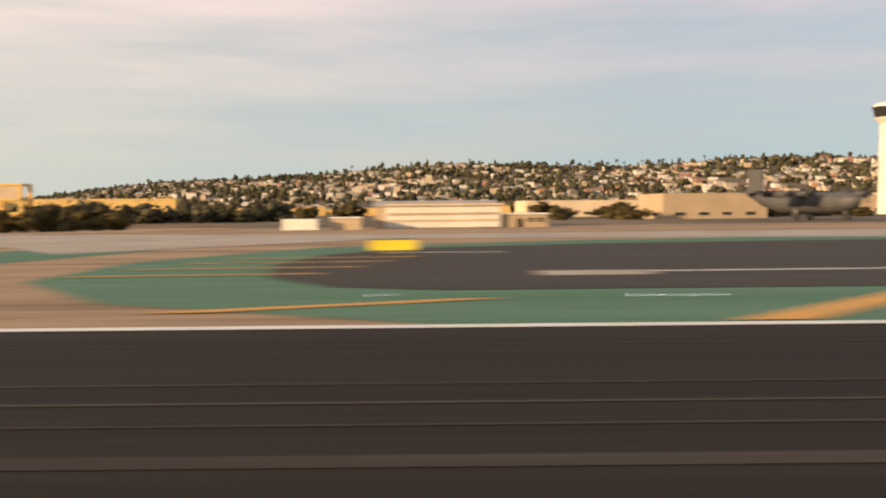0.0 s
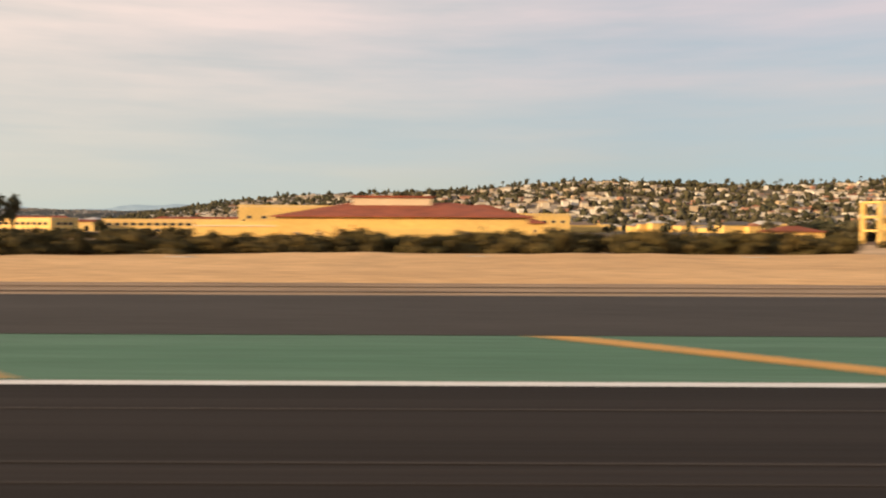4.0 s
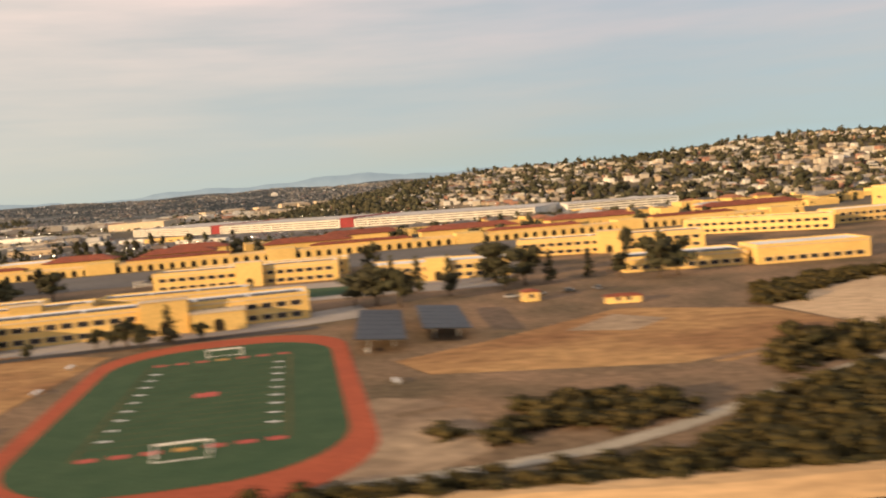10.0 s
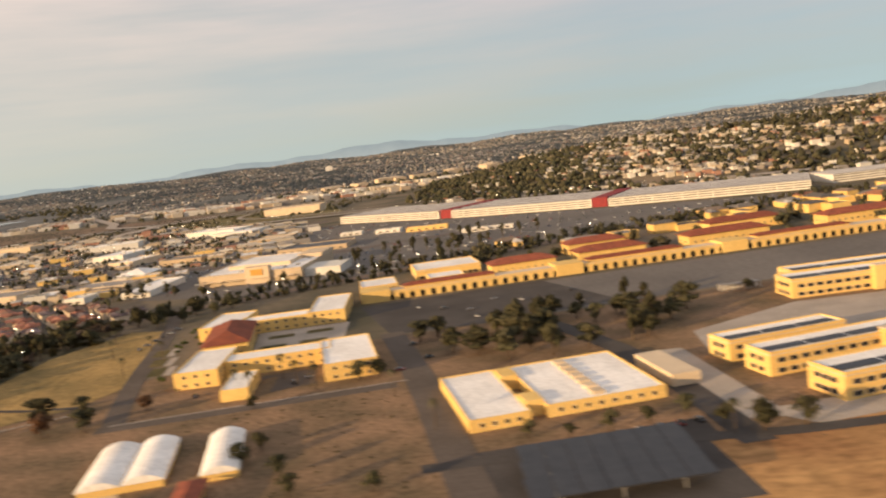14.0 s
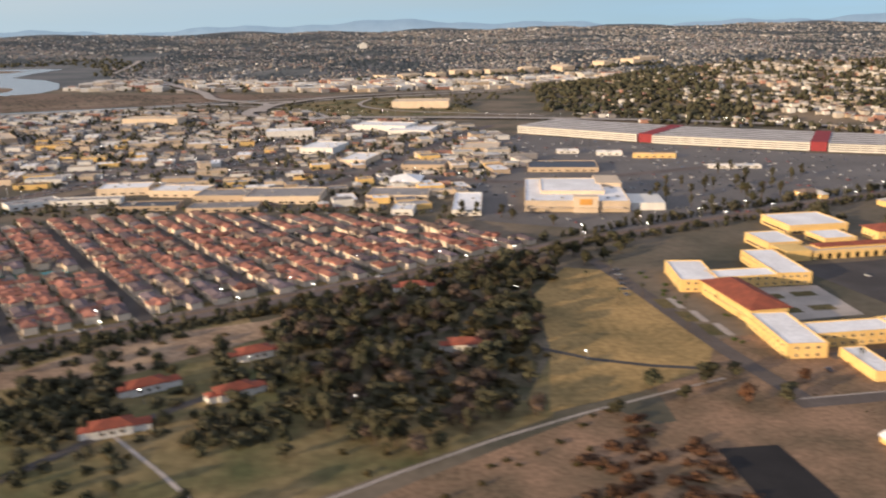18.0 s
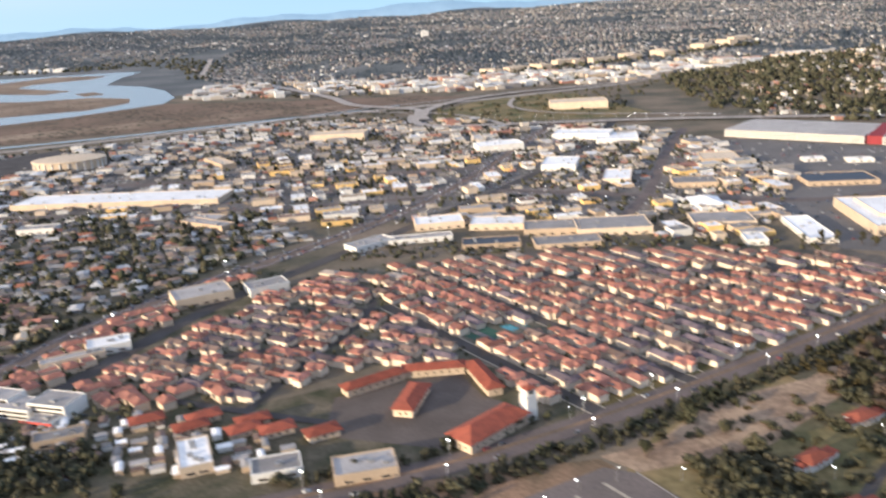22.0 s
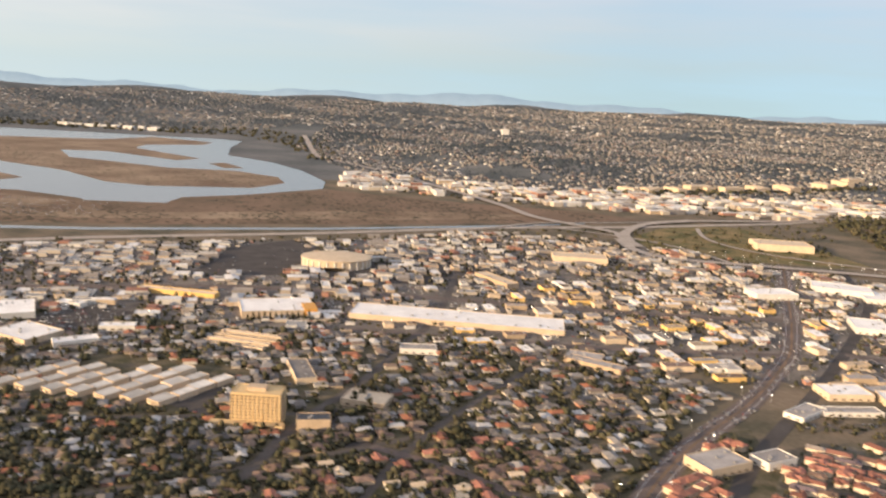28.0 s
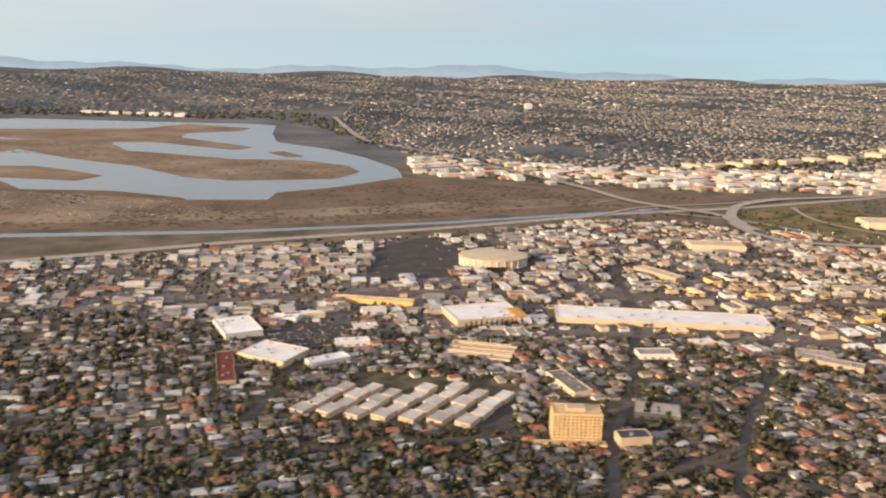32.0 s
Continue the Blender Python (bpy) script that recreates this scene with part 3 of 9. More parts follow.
def leafy_template(rng, lumps, leaves, leaf=0.07, flat=0.85, small=0.62):
    """A crown, about one across and one high: small dark cores with many loose leaf sprays round them, so that the outline is ragged and has gaps."""
    bv, bf = clump_base()
    V, F, at = [], [], 0
    cores = []
    for k in range(lumps):
        r, a, h = small * rng.uniform(0.2, 0.36), rng.uniform(0, 6.283), rng.uniform(0.22, 0.82)
        d = rng.uniform(0.0, 0.38) * (1.15 - abs(h - 0.45))
        c = np.array([d * math.cos(a), d * math.sin(a), h])
        cores.append((c, r))
        V.append(bv * r * 0.78 * rng.uniform(0.7, 1.2, (len(bv), 1)) * [1, 1, flat] + c)
        F.append(bf + at)
        at += len(bv)
    for k in range(leaves):
        c, r = cores[int(rng.integers(lumps))]
        n = rng.normal(size=3)
        n /= np.linalg.norm(n)
        o = c + n * r * rng.uniform(0.75, 1.3) * [1, 1, flat]
        t = np.cross(n + rng.normal(size=3) * 0.6, rng.normal(size=3))
        t /= np.linalg.norm(t)
        b = np.cross(n, t) * leaf * rng.uniform(0.5, 1.1)
        t = t * leaf * rng.uniform(0.7, 1.4)
        V.append(np.array([o - t - b * 0.4, o + b, o + t * 1.1, o - b * 0.8]))
        F.append(np.array([[0, 1, 2], [0, 2, 3]]) + at)
        at += 4
    return np.concatenate(V), np.concatenate(F)


def scatter(name, x, y, size, tall, templates, material, label, rng, category="", z=None, sink=0.1):
    """Many crowns or bushes that nobody would count, in one mesh."""
    V, F, at = [], [], 0
    z = height(x, y) if z is None else z
    for k in range(len(x)):
        tv, tf = templates[rng.integers(len(templates))]
        a = rng.uniform(0, 6.283)
        c, s = math.cos(a), math.sin(a)
        w, h = size[k], tall[k]
        V.append(np.stack([x[k] + (tv[:, 0] * c - tv[:, 1] * s) * w, y[k] + (tv[:, 0] * s + tv[:, 1] * c) * w, z[k] - sink * h + tv[:, 2] * h], 1))
        F.append(tf + at)
        at += len(tv)
    return joined(name, np.concatenate(V), np.concatenate(F), material, label, category)


def house_mesh(x, y, lx, ly, h, rot, peak, z):
    """Walls and roofs of many houses as quads: walls first, then the roof's two slopes and gables, or a flat roof where peak is 0."""
    V, F, M, at = [], [], [], 0
    for k in range(len(x)):
        a, b, c, s = lx[k] / 2, ly[k] / 2, math.cos(rot[k]), math.sin(rot[k])
        e, p, q = h[k], h[k] + peak[k], 0.35
        if peak[k] > 0:
            loc = [(-a, -b, -3), (a, -b, -3), (a, b, -3), (-a, b, -3), (-a, -b, e), (a, -b, e), (a, b, e), (-a, b, e),
                   (-a - q, -b - q, e - 0.05), (a + q, -b - q, e - 0.05), (a + q, b + q, e - 0.05), (-a - q, b + q, e - 0.05),
                   (-a * 0.55, 0, p), (a * 0.55, 0, p)]
            f = [(0, 1, 5, 4), (1, 2, 6, 5), (2, 3, 7, 6), (3, 0, 4, 7), (8, 9, 13, 12), (10, 11, 12, 13), (9, 10, 13, 13), (11, 8, 12, 12)]
            m = [0, 0, 0, 0, 1, 1, 1, 1]
        else:
            loc = [(-a, -b, -3), (a, -b, -3), (a, b, -3), (-a, b, -3), (-a, -b, e), (a, -b, e), (a, b, e), (-a, b, e),
                   (-a + 0.2, -b + 0.2, e - 0.25), (a - 0.2, -b + 0.2, e - 0.25), (a - 0.2, b - 0.2, e - 0.25), (-a + 0.2, b - 0.2, e - 0.25)]
            f = [(0, 1, 5, 4), (1, 2, 6, 5), (2, 3, 7, 6), (3, 0, 4, 7), (8, 9, 10, 11), (4, 5, 9, 8), (5, 6, 10, 9), (6, 7, 11, 10), (7, 4, 8, 11)]
            m = [0, 0, 0, 0, 1, 0, 0, 0, 0]
        V += [(x[k] + i * c - j * s, y[k] + i * s + j * c, z[k] + w) for i, j, w in loc]
        F += [tuple(t + at for t in g) for g in f]
        M += m
        at += len(loc)
    return V, F, M


def houses(name, x, y, rng, label, lx=(5, 8), ly=(4, 6), h=(1.4, 2.6), peak=(0.7, 1.3), angle=0.0, flat=0.0, mats=None, category="houses", wing=0.45):
    n = len(x)
    z = height(x, y)
    pk = rng.uniform(*peak, n) * (rng.random(n) >= flat)
    rot = np.radians(angle + rng.choice([0, 90], n) + rng.normal(0, 3, n))
    w, d, t = rng.uniform(*lx, n), rng.uniform(*ly, n), rng.uniform(*h, n)
    # every second one has a lower wing across
    ok = rng.random(n) < wing
    u, v = (w * rng.choice([-0.3, 0.3], n))[ok], (d * rng.choice([-0.5, 0.5], n))[ok]
    c, s = np.cos(rot[ok]), np.sin(rot[ok])
    x, y, z = np.append(x, x[ok] + u * c - v * s), np.append(y, y[ok] + u * s + v * c), np.append(z, z[ok])
    w, d, t, pk, rot = np.append(w, d[ok] * 0.95), np.append(d, w[ok] * 0.42), np.append(t, t[ok] * 0.88), np.append(pk, pk[ok] * 0.8), np.append(rot, rot[ok] + math.pi / 2)
    V, F, M = house_mesh(x, y, w, d, t, rot, pk, z)
    me = bpy.data.meshes.new(name)
    F = [f[:3] if len(f) == 4 and f[2] == f[3] else f for f in F]
    me.from_pydata(V, [], F)
    me.polygons.foreach_set("material_index", M)
    return tagged(link(name, me, mats or [HOUSEWALL, HOUSEROOF]), label, category, "", "stuff")


RNG = np.random.default_rng(7)

# ---------- the ground, one sheet to the horizon ----------
def ground_sheet():
    gx = np.concatenate([np.linspace(-5200, -1500, 60), np.linspace(-1480, 900, 170), np.linspace(940, 4800, 50)])
    gy = np.concatenate([np.linspace(-1500, -40, 16), np.linspace(-20, 1500, 110), np.linspace(1530, 4850, 110)])
    X, Y = np.meshgrid(gx, gy)
    Z = height(X, Y)
    n = len(gx)
    i, j = np.meshgrid(np.arange(n - 1), np.arange(len(gy) - 1))
    k = (j * n + i).ravel()
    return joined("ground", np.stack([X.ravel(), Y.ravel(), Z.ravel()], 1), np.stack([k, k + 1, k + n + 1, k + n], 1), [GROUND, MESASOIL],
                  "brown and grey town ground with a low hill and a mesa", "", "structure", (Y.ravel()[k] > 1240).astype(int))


ground_sheet()


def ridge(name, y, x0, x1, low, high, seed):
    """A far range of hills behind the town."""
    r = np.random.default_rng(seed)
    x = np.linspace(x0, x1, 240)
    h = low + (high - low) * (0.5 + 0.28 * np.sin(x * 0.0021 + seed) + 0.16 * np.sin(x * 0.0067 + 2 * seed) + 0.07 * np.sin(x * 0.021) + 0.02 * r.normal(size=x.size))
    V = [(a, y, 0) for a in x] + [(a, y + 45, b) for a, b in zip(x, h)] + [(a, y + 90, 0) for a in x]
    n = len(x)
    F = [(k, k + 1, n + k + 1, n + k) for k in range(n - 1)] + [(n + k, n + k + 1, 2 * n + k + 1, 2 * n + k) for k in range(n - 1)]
    return joined(name, V, F, RIDGE, "far mountain range on the horizon, glowing in painted blue haze", "", "structure")


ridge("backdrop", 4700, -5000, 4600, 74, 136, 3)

# ---------- airfield ----------
sheet("base_ground", [(-400, 90), (-310, 60), (-100, 60), (40, 100), (170, 110), (120, 240), (60, 260), (-40, 250), (-150, 226), (-330, 200), (-400, 180)], BROWNDIRT, 0.006, "brown bare ground of the base")
sheet("infield_dirt", [(-135, -140), (760, -140), (760, 100), (170, 104), (-135, 60)], DUST, 0.01, "brown dusty airfield soil")
sheet("runway", [(-96, -15.3), (720, -15.3), (720, 15.3), (-96, 15.3)], RUNWAY, 0.03, "dark runway asphalt with rubber streaks")
sheet("runway_edge_line", [(-96, 14.85), (720, 14.85), (720, 15.25), (-96, 15.25)], WHITEPAINT, 0.045, "white painted runway edge line")
for x0, x1, y, w in ((-96, 720, 13.0, 0.07), (-96, 720, 10.1, 0.08), (130, 720, 9.1, 0.10), (-96, 136, 9.3, 0.05), (-96, 720, 8.15, 0.09), (150, 720, 6.95, 0.34), (-96, 190, 6.4, 0.12)):
    sheet("runway_seam", [(x0, y - w / 2), (x1, y - w / 2), (x1, y + w / 2), (x0, y + w / 2)], SEAM, 0.04, "pale worn seam along the runway asphalt")


sheet("green_apron_west", [(-96, 15.4), (159, 15.4), (168, 19.5), (173, 25.5), (175, 32), (178, 42), (182, 62), (174, 64), (170, 44), (164, 36), (150, 34), (-96, 34)], GREENPAINT, 0.022, "worn green painted apron between runway and taxiway")
sheet("taxiway_west", [(-96, 21.65), (150, 21.65), (158, 22.3), (163, 24), (167, 28), (169, 33.7), (-96, 33.7)], TAXI, 0.036, "dark taxiway asphalt")
sheet("green_apron_east", [(195, 15.4), (720, 15.4), (720, 62), (230, 60), (205, 56), (188, 48), (182, 36), (182, 26), (187, 19.5)], GREENPAINT, 0.022, "worn green painted apron round the taxiway")
sheet("taxiway_east", [(195, 21.9), (720, 21.9), (720, 54), (222, 52), (205, 50), (194, 46.5), (189.5, 40), (188.4, 33), (189.5, 26.5), (192, 23)], TAXI, 0.036, "dark taxiway asphalt with a rounded end")
sheet("concrete_lane", [(-20, 120), (100, 108), (168, 52), (175, 43), (192, 62), (224, 57), (300, 62), (720, 64), (720, 78), (300, 78), (235, 74), (190, 72), (150, 84), (90, 128)], CONCRETE, 0.028, "pale concrete service lane")
sheet("threshold_bar", [(198.2, 26.2), (201.9, 26.2), (201.9, 28.2), (198.2, 28.2)], CONCRETE, 0.05, "pale worn bar on the taxiway")
sheet("taxi_line", [(201.9, 27.5), (260, 28.6), (260, 28.95), (201.9, 27.85)], WHITEPAINT, 0.05, "thin white taxiway line")
sheet("taxi_line_short", [(192, 41.0), (198, 40.6), (198, 41.0), (192, 41.4)], WHITEPAINT, 0.05, "thin white taxiway line")
sheet("taxi_bar", [(-22.3, 25.8), (-19.8, 25.8), (-19.8, 26.15), (-22.3, 26.15)], WHITEPAINT, 0.05, "short white bar on the taxiway")


def hash_mark(x):
    """An orange diagonal across the green apron."""
    sheet("apron_hash", [(x, 21.5), (x + 1.25, 21.5), (x + 8.3, 15.45), (x + 7.0, 15.45)], ORANGEPAINT, 0.04, "orange painted diagonal on the apron")


for x in (-94, -78, -61.5, -45, -28.3, -11.8, 3.6, 20, 37, 55.5, 73.6, 86.6, 103, 107.9, 126.2, 138.5, 150.0):
    hash_mark(x)
sheet("apron_curve_line", [(150, 15.5), (160, 15.9), (168, 19.2), (172.5, 25), (172, 25.3), (167.4, 19.7), (159.6, 16.4), (150, 15.9)], ORANGEPAINT, 0.042, "thin orange edge line")
for x, y0, y1 in ((188.5, 17.4, 19.7), (200.5, 15.5, 21.5)):
    sheet("apron_hash", [(x, y0), (x + 1.6, y0), (x + 8.2, y1), (x + 6.9, y1)], ORANGEPAINT, 0.04, "orange painted diagonal on the apron")
for k in range(4):
    sheet("apron_stripe", [(182.5 + k, 27.3 + 3.2 * k), (191 + k, 27.8 + 3.2 * k), (191 + k, 28.15 + 3.2 * k), (182.5 + k, 27.65 + 3.2 * k)], ORANGEPAINT, 0.04, "thin orange stripe on the green apron")
# cross line at the end of the taxiway
sheet("taxi_cross_line", [(-75.6, 21.7), (-74.7, 21.7), (-74.7, 33.7), (-75.6, 33.7)], WHITEPAINT, 0.05, "white line across the taxiway")
for y in (30.2,):
    sheet("taxi_cross_dash", [(-76.4, y), (-74.2, y), (-74.2, y + 0.5), (-76.4, y + 0.5)], REDPAINT, 0.055, "red dash across the taxiway")
# dusty shoulder, lighter wheel lanes and the tan berm
sheet("shoulder", [(-135, 33.8), (150, 33.8), (160, 40), (120, 46), (-140, 46)], DUST, 0.02, "brown dusty shoulder with wheel lanes")
strip("wheel_lane", [(-78, 37.9), (20, 38.0), (150, 38.4)], 0.5, BROWNDIRT, 0.05, "dark wheel lane in the dust")
strip("perimeter_track", [(-260, 46.0), (-150, 45.9), (-125, 45.8), (-112, 45.6), (-99.3, 44.4), (-91.6, 41.1), (-83.4, 36.5), (-78, 35.7), (-66, 35.3)], 2.8, TRACKDIRT, 0.04, "dark worn perimeter track")
strip("perimeter_lane", [(-68, 35.3), (-20, 35.2), (150, 35.4)], 0.45, TRACKDIRT, 0.045, "dark wheel lane beside the taxiway")


def bank_shift(a):
    """How far back the bank's crest lies along the airfield."""
    return float(np.interp(a, [-260, -150, -84, -73, 10, 40, 160], [1.2, 1.0, 1.0, -2.0, 0, 17, 17]))


def berm():
    """A low tan bank along the perimeter, cut with a flat crest."""
    x = np.concatenate([np.linspace(-260, -84, 30), np.linspace(-82, -66, 12), np.linspace(-62, 160, 70)])
    bm = bmesh.new()
    rows = []
    for a in x:
        w = 0.12 * math.sin(a * 0.31) + 0.08 * math.sin(a * 0.83)
        sh, low = bank_shift(a), 1 - 0.97 * float(smooth(136, 156, a))
        front = 43 + (4.9 * float(smooth(-71, -86, a)) if a < -71 else 0)
        rows.append([bm.verts.new((a, y, z * low)) for y, z in ((front - (2.2 if a > -80 else 0.5) + w, 0.02), (front + w, 0.16), (49 + sh + w, 0.62 + w * 0.5), (50.5 + sh, 0.55), (53 + sh, 0.02))])
    for p, q in zip(rows, rows[1:]):
        for k in range(4):
            bm.faces.new((p[k], q[k], q[k + 1], p[k + 1]))
    return tagged(part("berm", bm, BERM), "low tan earth bank along the airfield", "", "", "structure")


berm()
for k, x in enumerate(np.arange(-118, 140, 19.3)):
    bm = boxes((-0.9, 0.9, -0.5, 0.5, 0, 0.16))
    ob = tagged(part("concrete_pad", bm, CONCRETE), "small pale concrete pad set in the tan bank", "pad", "pads along the bank")
    a = float(x) + 2 * math.sin(k * 2.1)
    ob.matrix_basis = pose(a, 46.6 + 0.95 * bank_shift(a), 0.40)
for x, y, w in ((-41, 48.0, 1.6), (-15.5, 48.6, 2.0), (-57.5, 46.9, 8.0)):
    e = thing("white_pipe", x, y, 0.5, -8, "short white drain pipe lying on the tan bank", "pipe", "white pipes")
    part("barrel", tube(bmesh.new(), (-w / 2, 0, 0.22), (w / 2, 0, 0.22), 0.24, 0.24, 10), WHITEPAINT, e)
    part("collar", tube(bmesh.new(), (w / 2 - 0.2, 0, 0.22), (w / 2, 0, 0.22), 0.28, 0.28, 10), WHITEPAINT, e)
sheet("sand_field", [(-112, 62), (-80, 56), (30, 56), (44, 80), (40, 128), (40, 152), (-30, 160), (-80, 141), (-106, 126), (-117, 114), (-112, 92), (-106, 80)], SAND, 0.03, "pale sandy open ground")
sheet("dark_pad", [(-93.0, 91), (-91.6, 71.3), (-74.0, 71.8), (-73.6, 92.5)], NEWASPHALT, 0.06, "black paved rectangle in the sand")
sheet("sand_field_east", [(60, 78), (150, 78), (170, 104), (120, 126), (64, 110)], SAND, 0.03, "pale sandy open ground")

# runway signs
for x, y, w in ((192.6, 41.6, 2.3), (166.6, 37.2, 1.7)):
    e = thing("runway_sign", x, y, 0, 0, "yellow lit taxiway sign on short dark legs beside the tarmac", "sign", "taxiway signs")
    part("panel", boxes((-w / 2, w / 2, -0.1, 0.1, 0.14, 0.66)), SIGNYELLOW, e)
    part("cap", boxes((-w / 2 - 0.04, w / 2 + 0.04, -0.13, 0.13, 0.66, 0.71)), DARKMETAL, e)
    for s in (-0.35, 0.35):
        part("leg", boxes((s * w - 0.05, s * w + 0.05, -0.05, 0.05, 0, 0.14)), DARKMETAL, e)
for x, y in ((193.6, 20.2), (199.8, 19.6), (200.6, 19.6), (201.4, 19.6), (153, 18.8), (152, 18.8), (164, 19.4), (165.2, 19.4), (171.5, 22.6), (172.6, 22.8), (173.5, 22.6)):
    e = thing("taxiway_light", x, y, 0, 0, "small blue-white taxiway edge light on the apron", "lamp", "taxiway lights")
    part("stem", tube(bmesh.new(), (0, 0, 0), (0, 0, 0.07), 0.03, 0.02, 6), DARKMETAL, e)
    part("lens", tube(bmesh.new(), (0, 0, 0.07), (0, 0, 0.12), 0.035, 0.025, 6), LENS, e)


# ---------- buildings ----------
def window_mesh(name, w, h):
    """One window: a frame and a dark pane set back in it."""
    bm = bmesh.new()
    t = 0.07
    for r in ((-w / 2, w / 2, 0, t), (-w / 2, w / 2, h - t, h), (-w / 2, -w / 2 + t, t, h - t), (w / 2 - t, w / 2, t, h - t)):
        box(bm, r[0], r[1], -0.07, 0.0, r[2], r[3], 0)
    box(bm, -w / 2 + t, w / 2 - t, -0.03, 0.0, t, h - t, 1)
    me = bpy.data.meshes.new(name)
    bm.to_mesh(me)
    bm.free()
    me.materials.append(CREAM), me.materials.append(GLASS)
    return me


WIN = window_mesh("window", 1.7, 0.92)
WIN_S = window_mesh("small_window", 0.8, 0.7)
WIN_L = window_mesh("wide_window", 2.2, 0.75)


def arch_mesh(w, h):
    bm = bmesh.new()
    pts = [(-w / 2, 0), (w / 2, 0)] + [(w / 2 * math.cos(a), h - w / 2 + w / 2 * math.sin(a)) for a in np.linspace(0, math.pi, 9)]
    a = [bm.verts.new((x, -0.02, z)) for x, z in pts]
    b = [bm.verts.new((x, -0.05, z)) for x, z in pts]
    bm.faces.new(a), bm.faces.new(b[::-1])
    for k in range(len(pts)):
        bm.faces.new((a[k], a[k - 1], b[k - 1], b[k]))
    me = bpy.data.meshes.new("arch")
    bm.to_mesh(me)
    bm.free()
    me.materials.append(DARKOPEN)
    return me


ARCH = arch_mesh(1.5, 1.9)


def face_row(parent, me, name, p, q, z, step, margin=1.0):
    """Alike pieces in a row on a wall that runs from p to q (its outside is on the right hand)."""
    p, q = Vector((*p, 0)), Vector((*q, 0))
    L = (q - p).length
    n = max(1, int((L - 2 * margin) / step) + 1)
    a = math.degrees(math.atan2(q.y - p.y, q.x - p.x))
    for k in range(n):
        c = p.lerp(q, (margin + (L - 2 * margin) * ((k + 0.5) / n)) / L)
        piece(name, me, parent, pose(c.x, c.y, z, 0, 0, a))


def barracks(x, y, rot, L, D, h=5.4, floors=3, label="", step=2.3, solar=True, centre=None, back=False, win=None, walls=None):
    """A yellow flat-roofed block: its front runs along local x from the corner (x, y), the outside towards local -y."""
    e = thing("barracks_block", x, y, 0, rot, label or "yellow stucco barracks block with rows of dark windows", "building", "yellow barracks")
    w = walls or YELLOW
    if floors > 1 and h < 6.5:
        h, floors = h * 0.78, 2
        centre = [(c, cw, cd, ch * 0.8) for c, cw, cd, ch in centre or ()]
    part("body", parapet_block(0, L, 0, D, 0, h), w, e)
    part("roof_deck", boxes((0.25, L - 0.25, 0.25, D - 0.25, h - 0.3, h - 0.24)), WHITEROOF, e, "pale flat roof")
    part("cornice", boxes((-0.12, L + 0.12, -0.12, 0, h - 0.62, h - 0.45), (-0.12, 0, 0, D + 0.12, h - 0.62, h - 0.45), (L, L + 0.12, 0, D + 0.12, h - 0.62, h - 0.45)), CREAM, e)
    fh = (h - 0.7) / floors
    for f in range(floors):
        z = 0.45 + f * fh
        face_row(e, win or WIN, "window", (0, -0.01), (L, -0.01), z, step)
        face_row(e, win or WIN, "window", (-0.01, D), (-0.01, 0), z, step, 1.5)
        face_row(e, win or WIN, "window", (L + 0.01, 0), (L + 0.01, D), z, step, 1.5)
        if back:
            face_row(e, win or WIN, "window", (L, D + 0.01), (0, D + 0.01), z, step)
    if solar:
        n = max(1, int(L / 8))
        for k in range(n):
            a, b = 0.8 + (L - 1.6) * k / n, 0.8 + (L - 1.6) * (k + 0.92) / n
            part("solar_panel", boxes((a, b, D * 0.18, D * 0.5, h - 0.16, h - 0.06)), SOLAR, e)
    if centre:
        for c, cw, cd, ch in centre:
            part("entrance_bay", boxes((c - cw / 2, c + cw / 2, -cd, 0.5, 0, ch)), w, e, "projecting arched entrance bay")
            piece("arch", ARCH, e, pose(c, -cd - 0.01, 0.1))
            part("bay_cap", boxes((c - cw / 2 - 0.15, c + cw / 2 + 0.15, -cd - 0.15, 0.6, ch, ch + 0.2)), CREAM, e)
    KEEP.append(corner_box(x, y, rot, L, D, 2))
    return e


def corner_box(x, y, rot, L, D, m=1.0):
    a = radians(rot)
    c, s = math.cos(a), math.sin(a)
    return [(x + i * c - j * s, y + i * s + j * c) for i, j in ((-m, -m), (L + m, -m), (L + m, D + m), (-m, D + m))]


# the two barracks rows behind the sports field
barracks(-249, 119.5, 13.0, 68, 8.5, 5.6, 3, centre=[(19, 6, 4.5, 4.2), (46, 7, 2.2, 6.4), (54, 8, 4.2, 3.6)], label="long yellow barracks with three rows of windows and solar roof")
barracks(-254, 135, 13.0, 34, 7.5, 5.4, 3, centre=[(24, 5, 1.5, 6.0)])
barracks(-222, 148, 8.0, 26, 7.5, 5.2, 3)
barracks(-257, 146, 13.0, 24, 7, 5.2, 3)
barracks(-227, 191, 3.0, 42, 9, 5.8, 3, centre=[(22, 6, 1.6, 7.0)], label="yellow barracks with a raised arched middle")
barracks(-222, 203, 3.0, 38, 8, 5.4, 3)
barracks(-177, 176, -2.0, 30, 10, 5.0, 2, solar=False, centre=[(15, 5, 1.2, 6)])
barracks(-142, 213, -10.0, 46, 10, 5.6, 3, centre=[(23, 6, 1.5, 6.8)])
barracks(-126, 163, -2.0, 24, 12, 3.0, 1, "long low yellow building with a pale roof", solar=True)
barracks(-101, 160, 2.0, 22, 9, 3.8, 1, "low yellow hall with a pale flat roof", solar=False)
barracks(-90, 246, -25.0, 40, 9, 5.6, 3)
barracks(-46, 244, 8.0, 40, 9, 5.4, 3, solar=False)
barracks(-12, 268, 10.0, 44, 16, 9.0, 2, "tall yellow hall with a plain wall", step=5, solar=False)
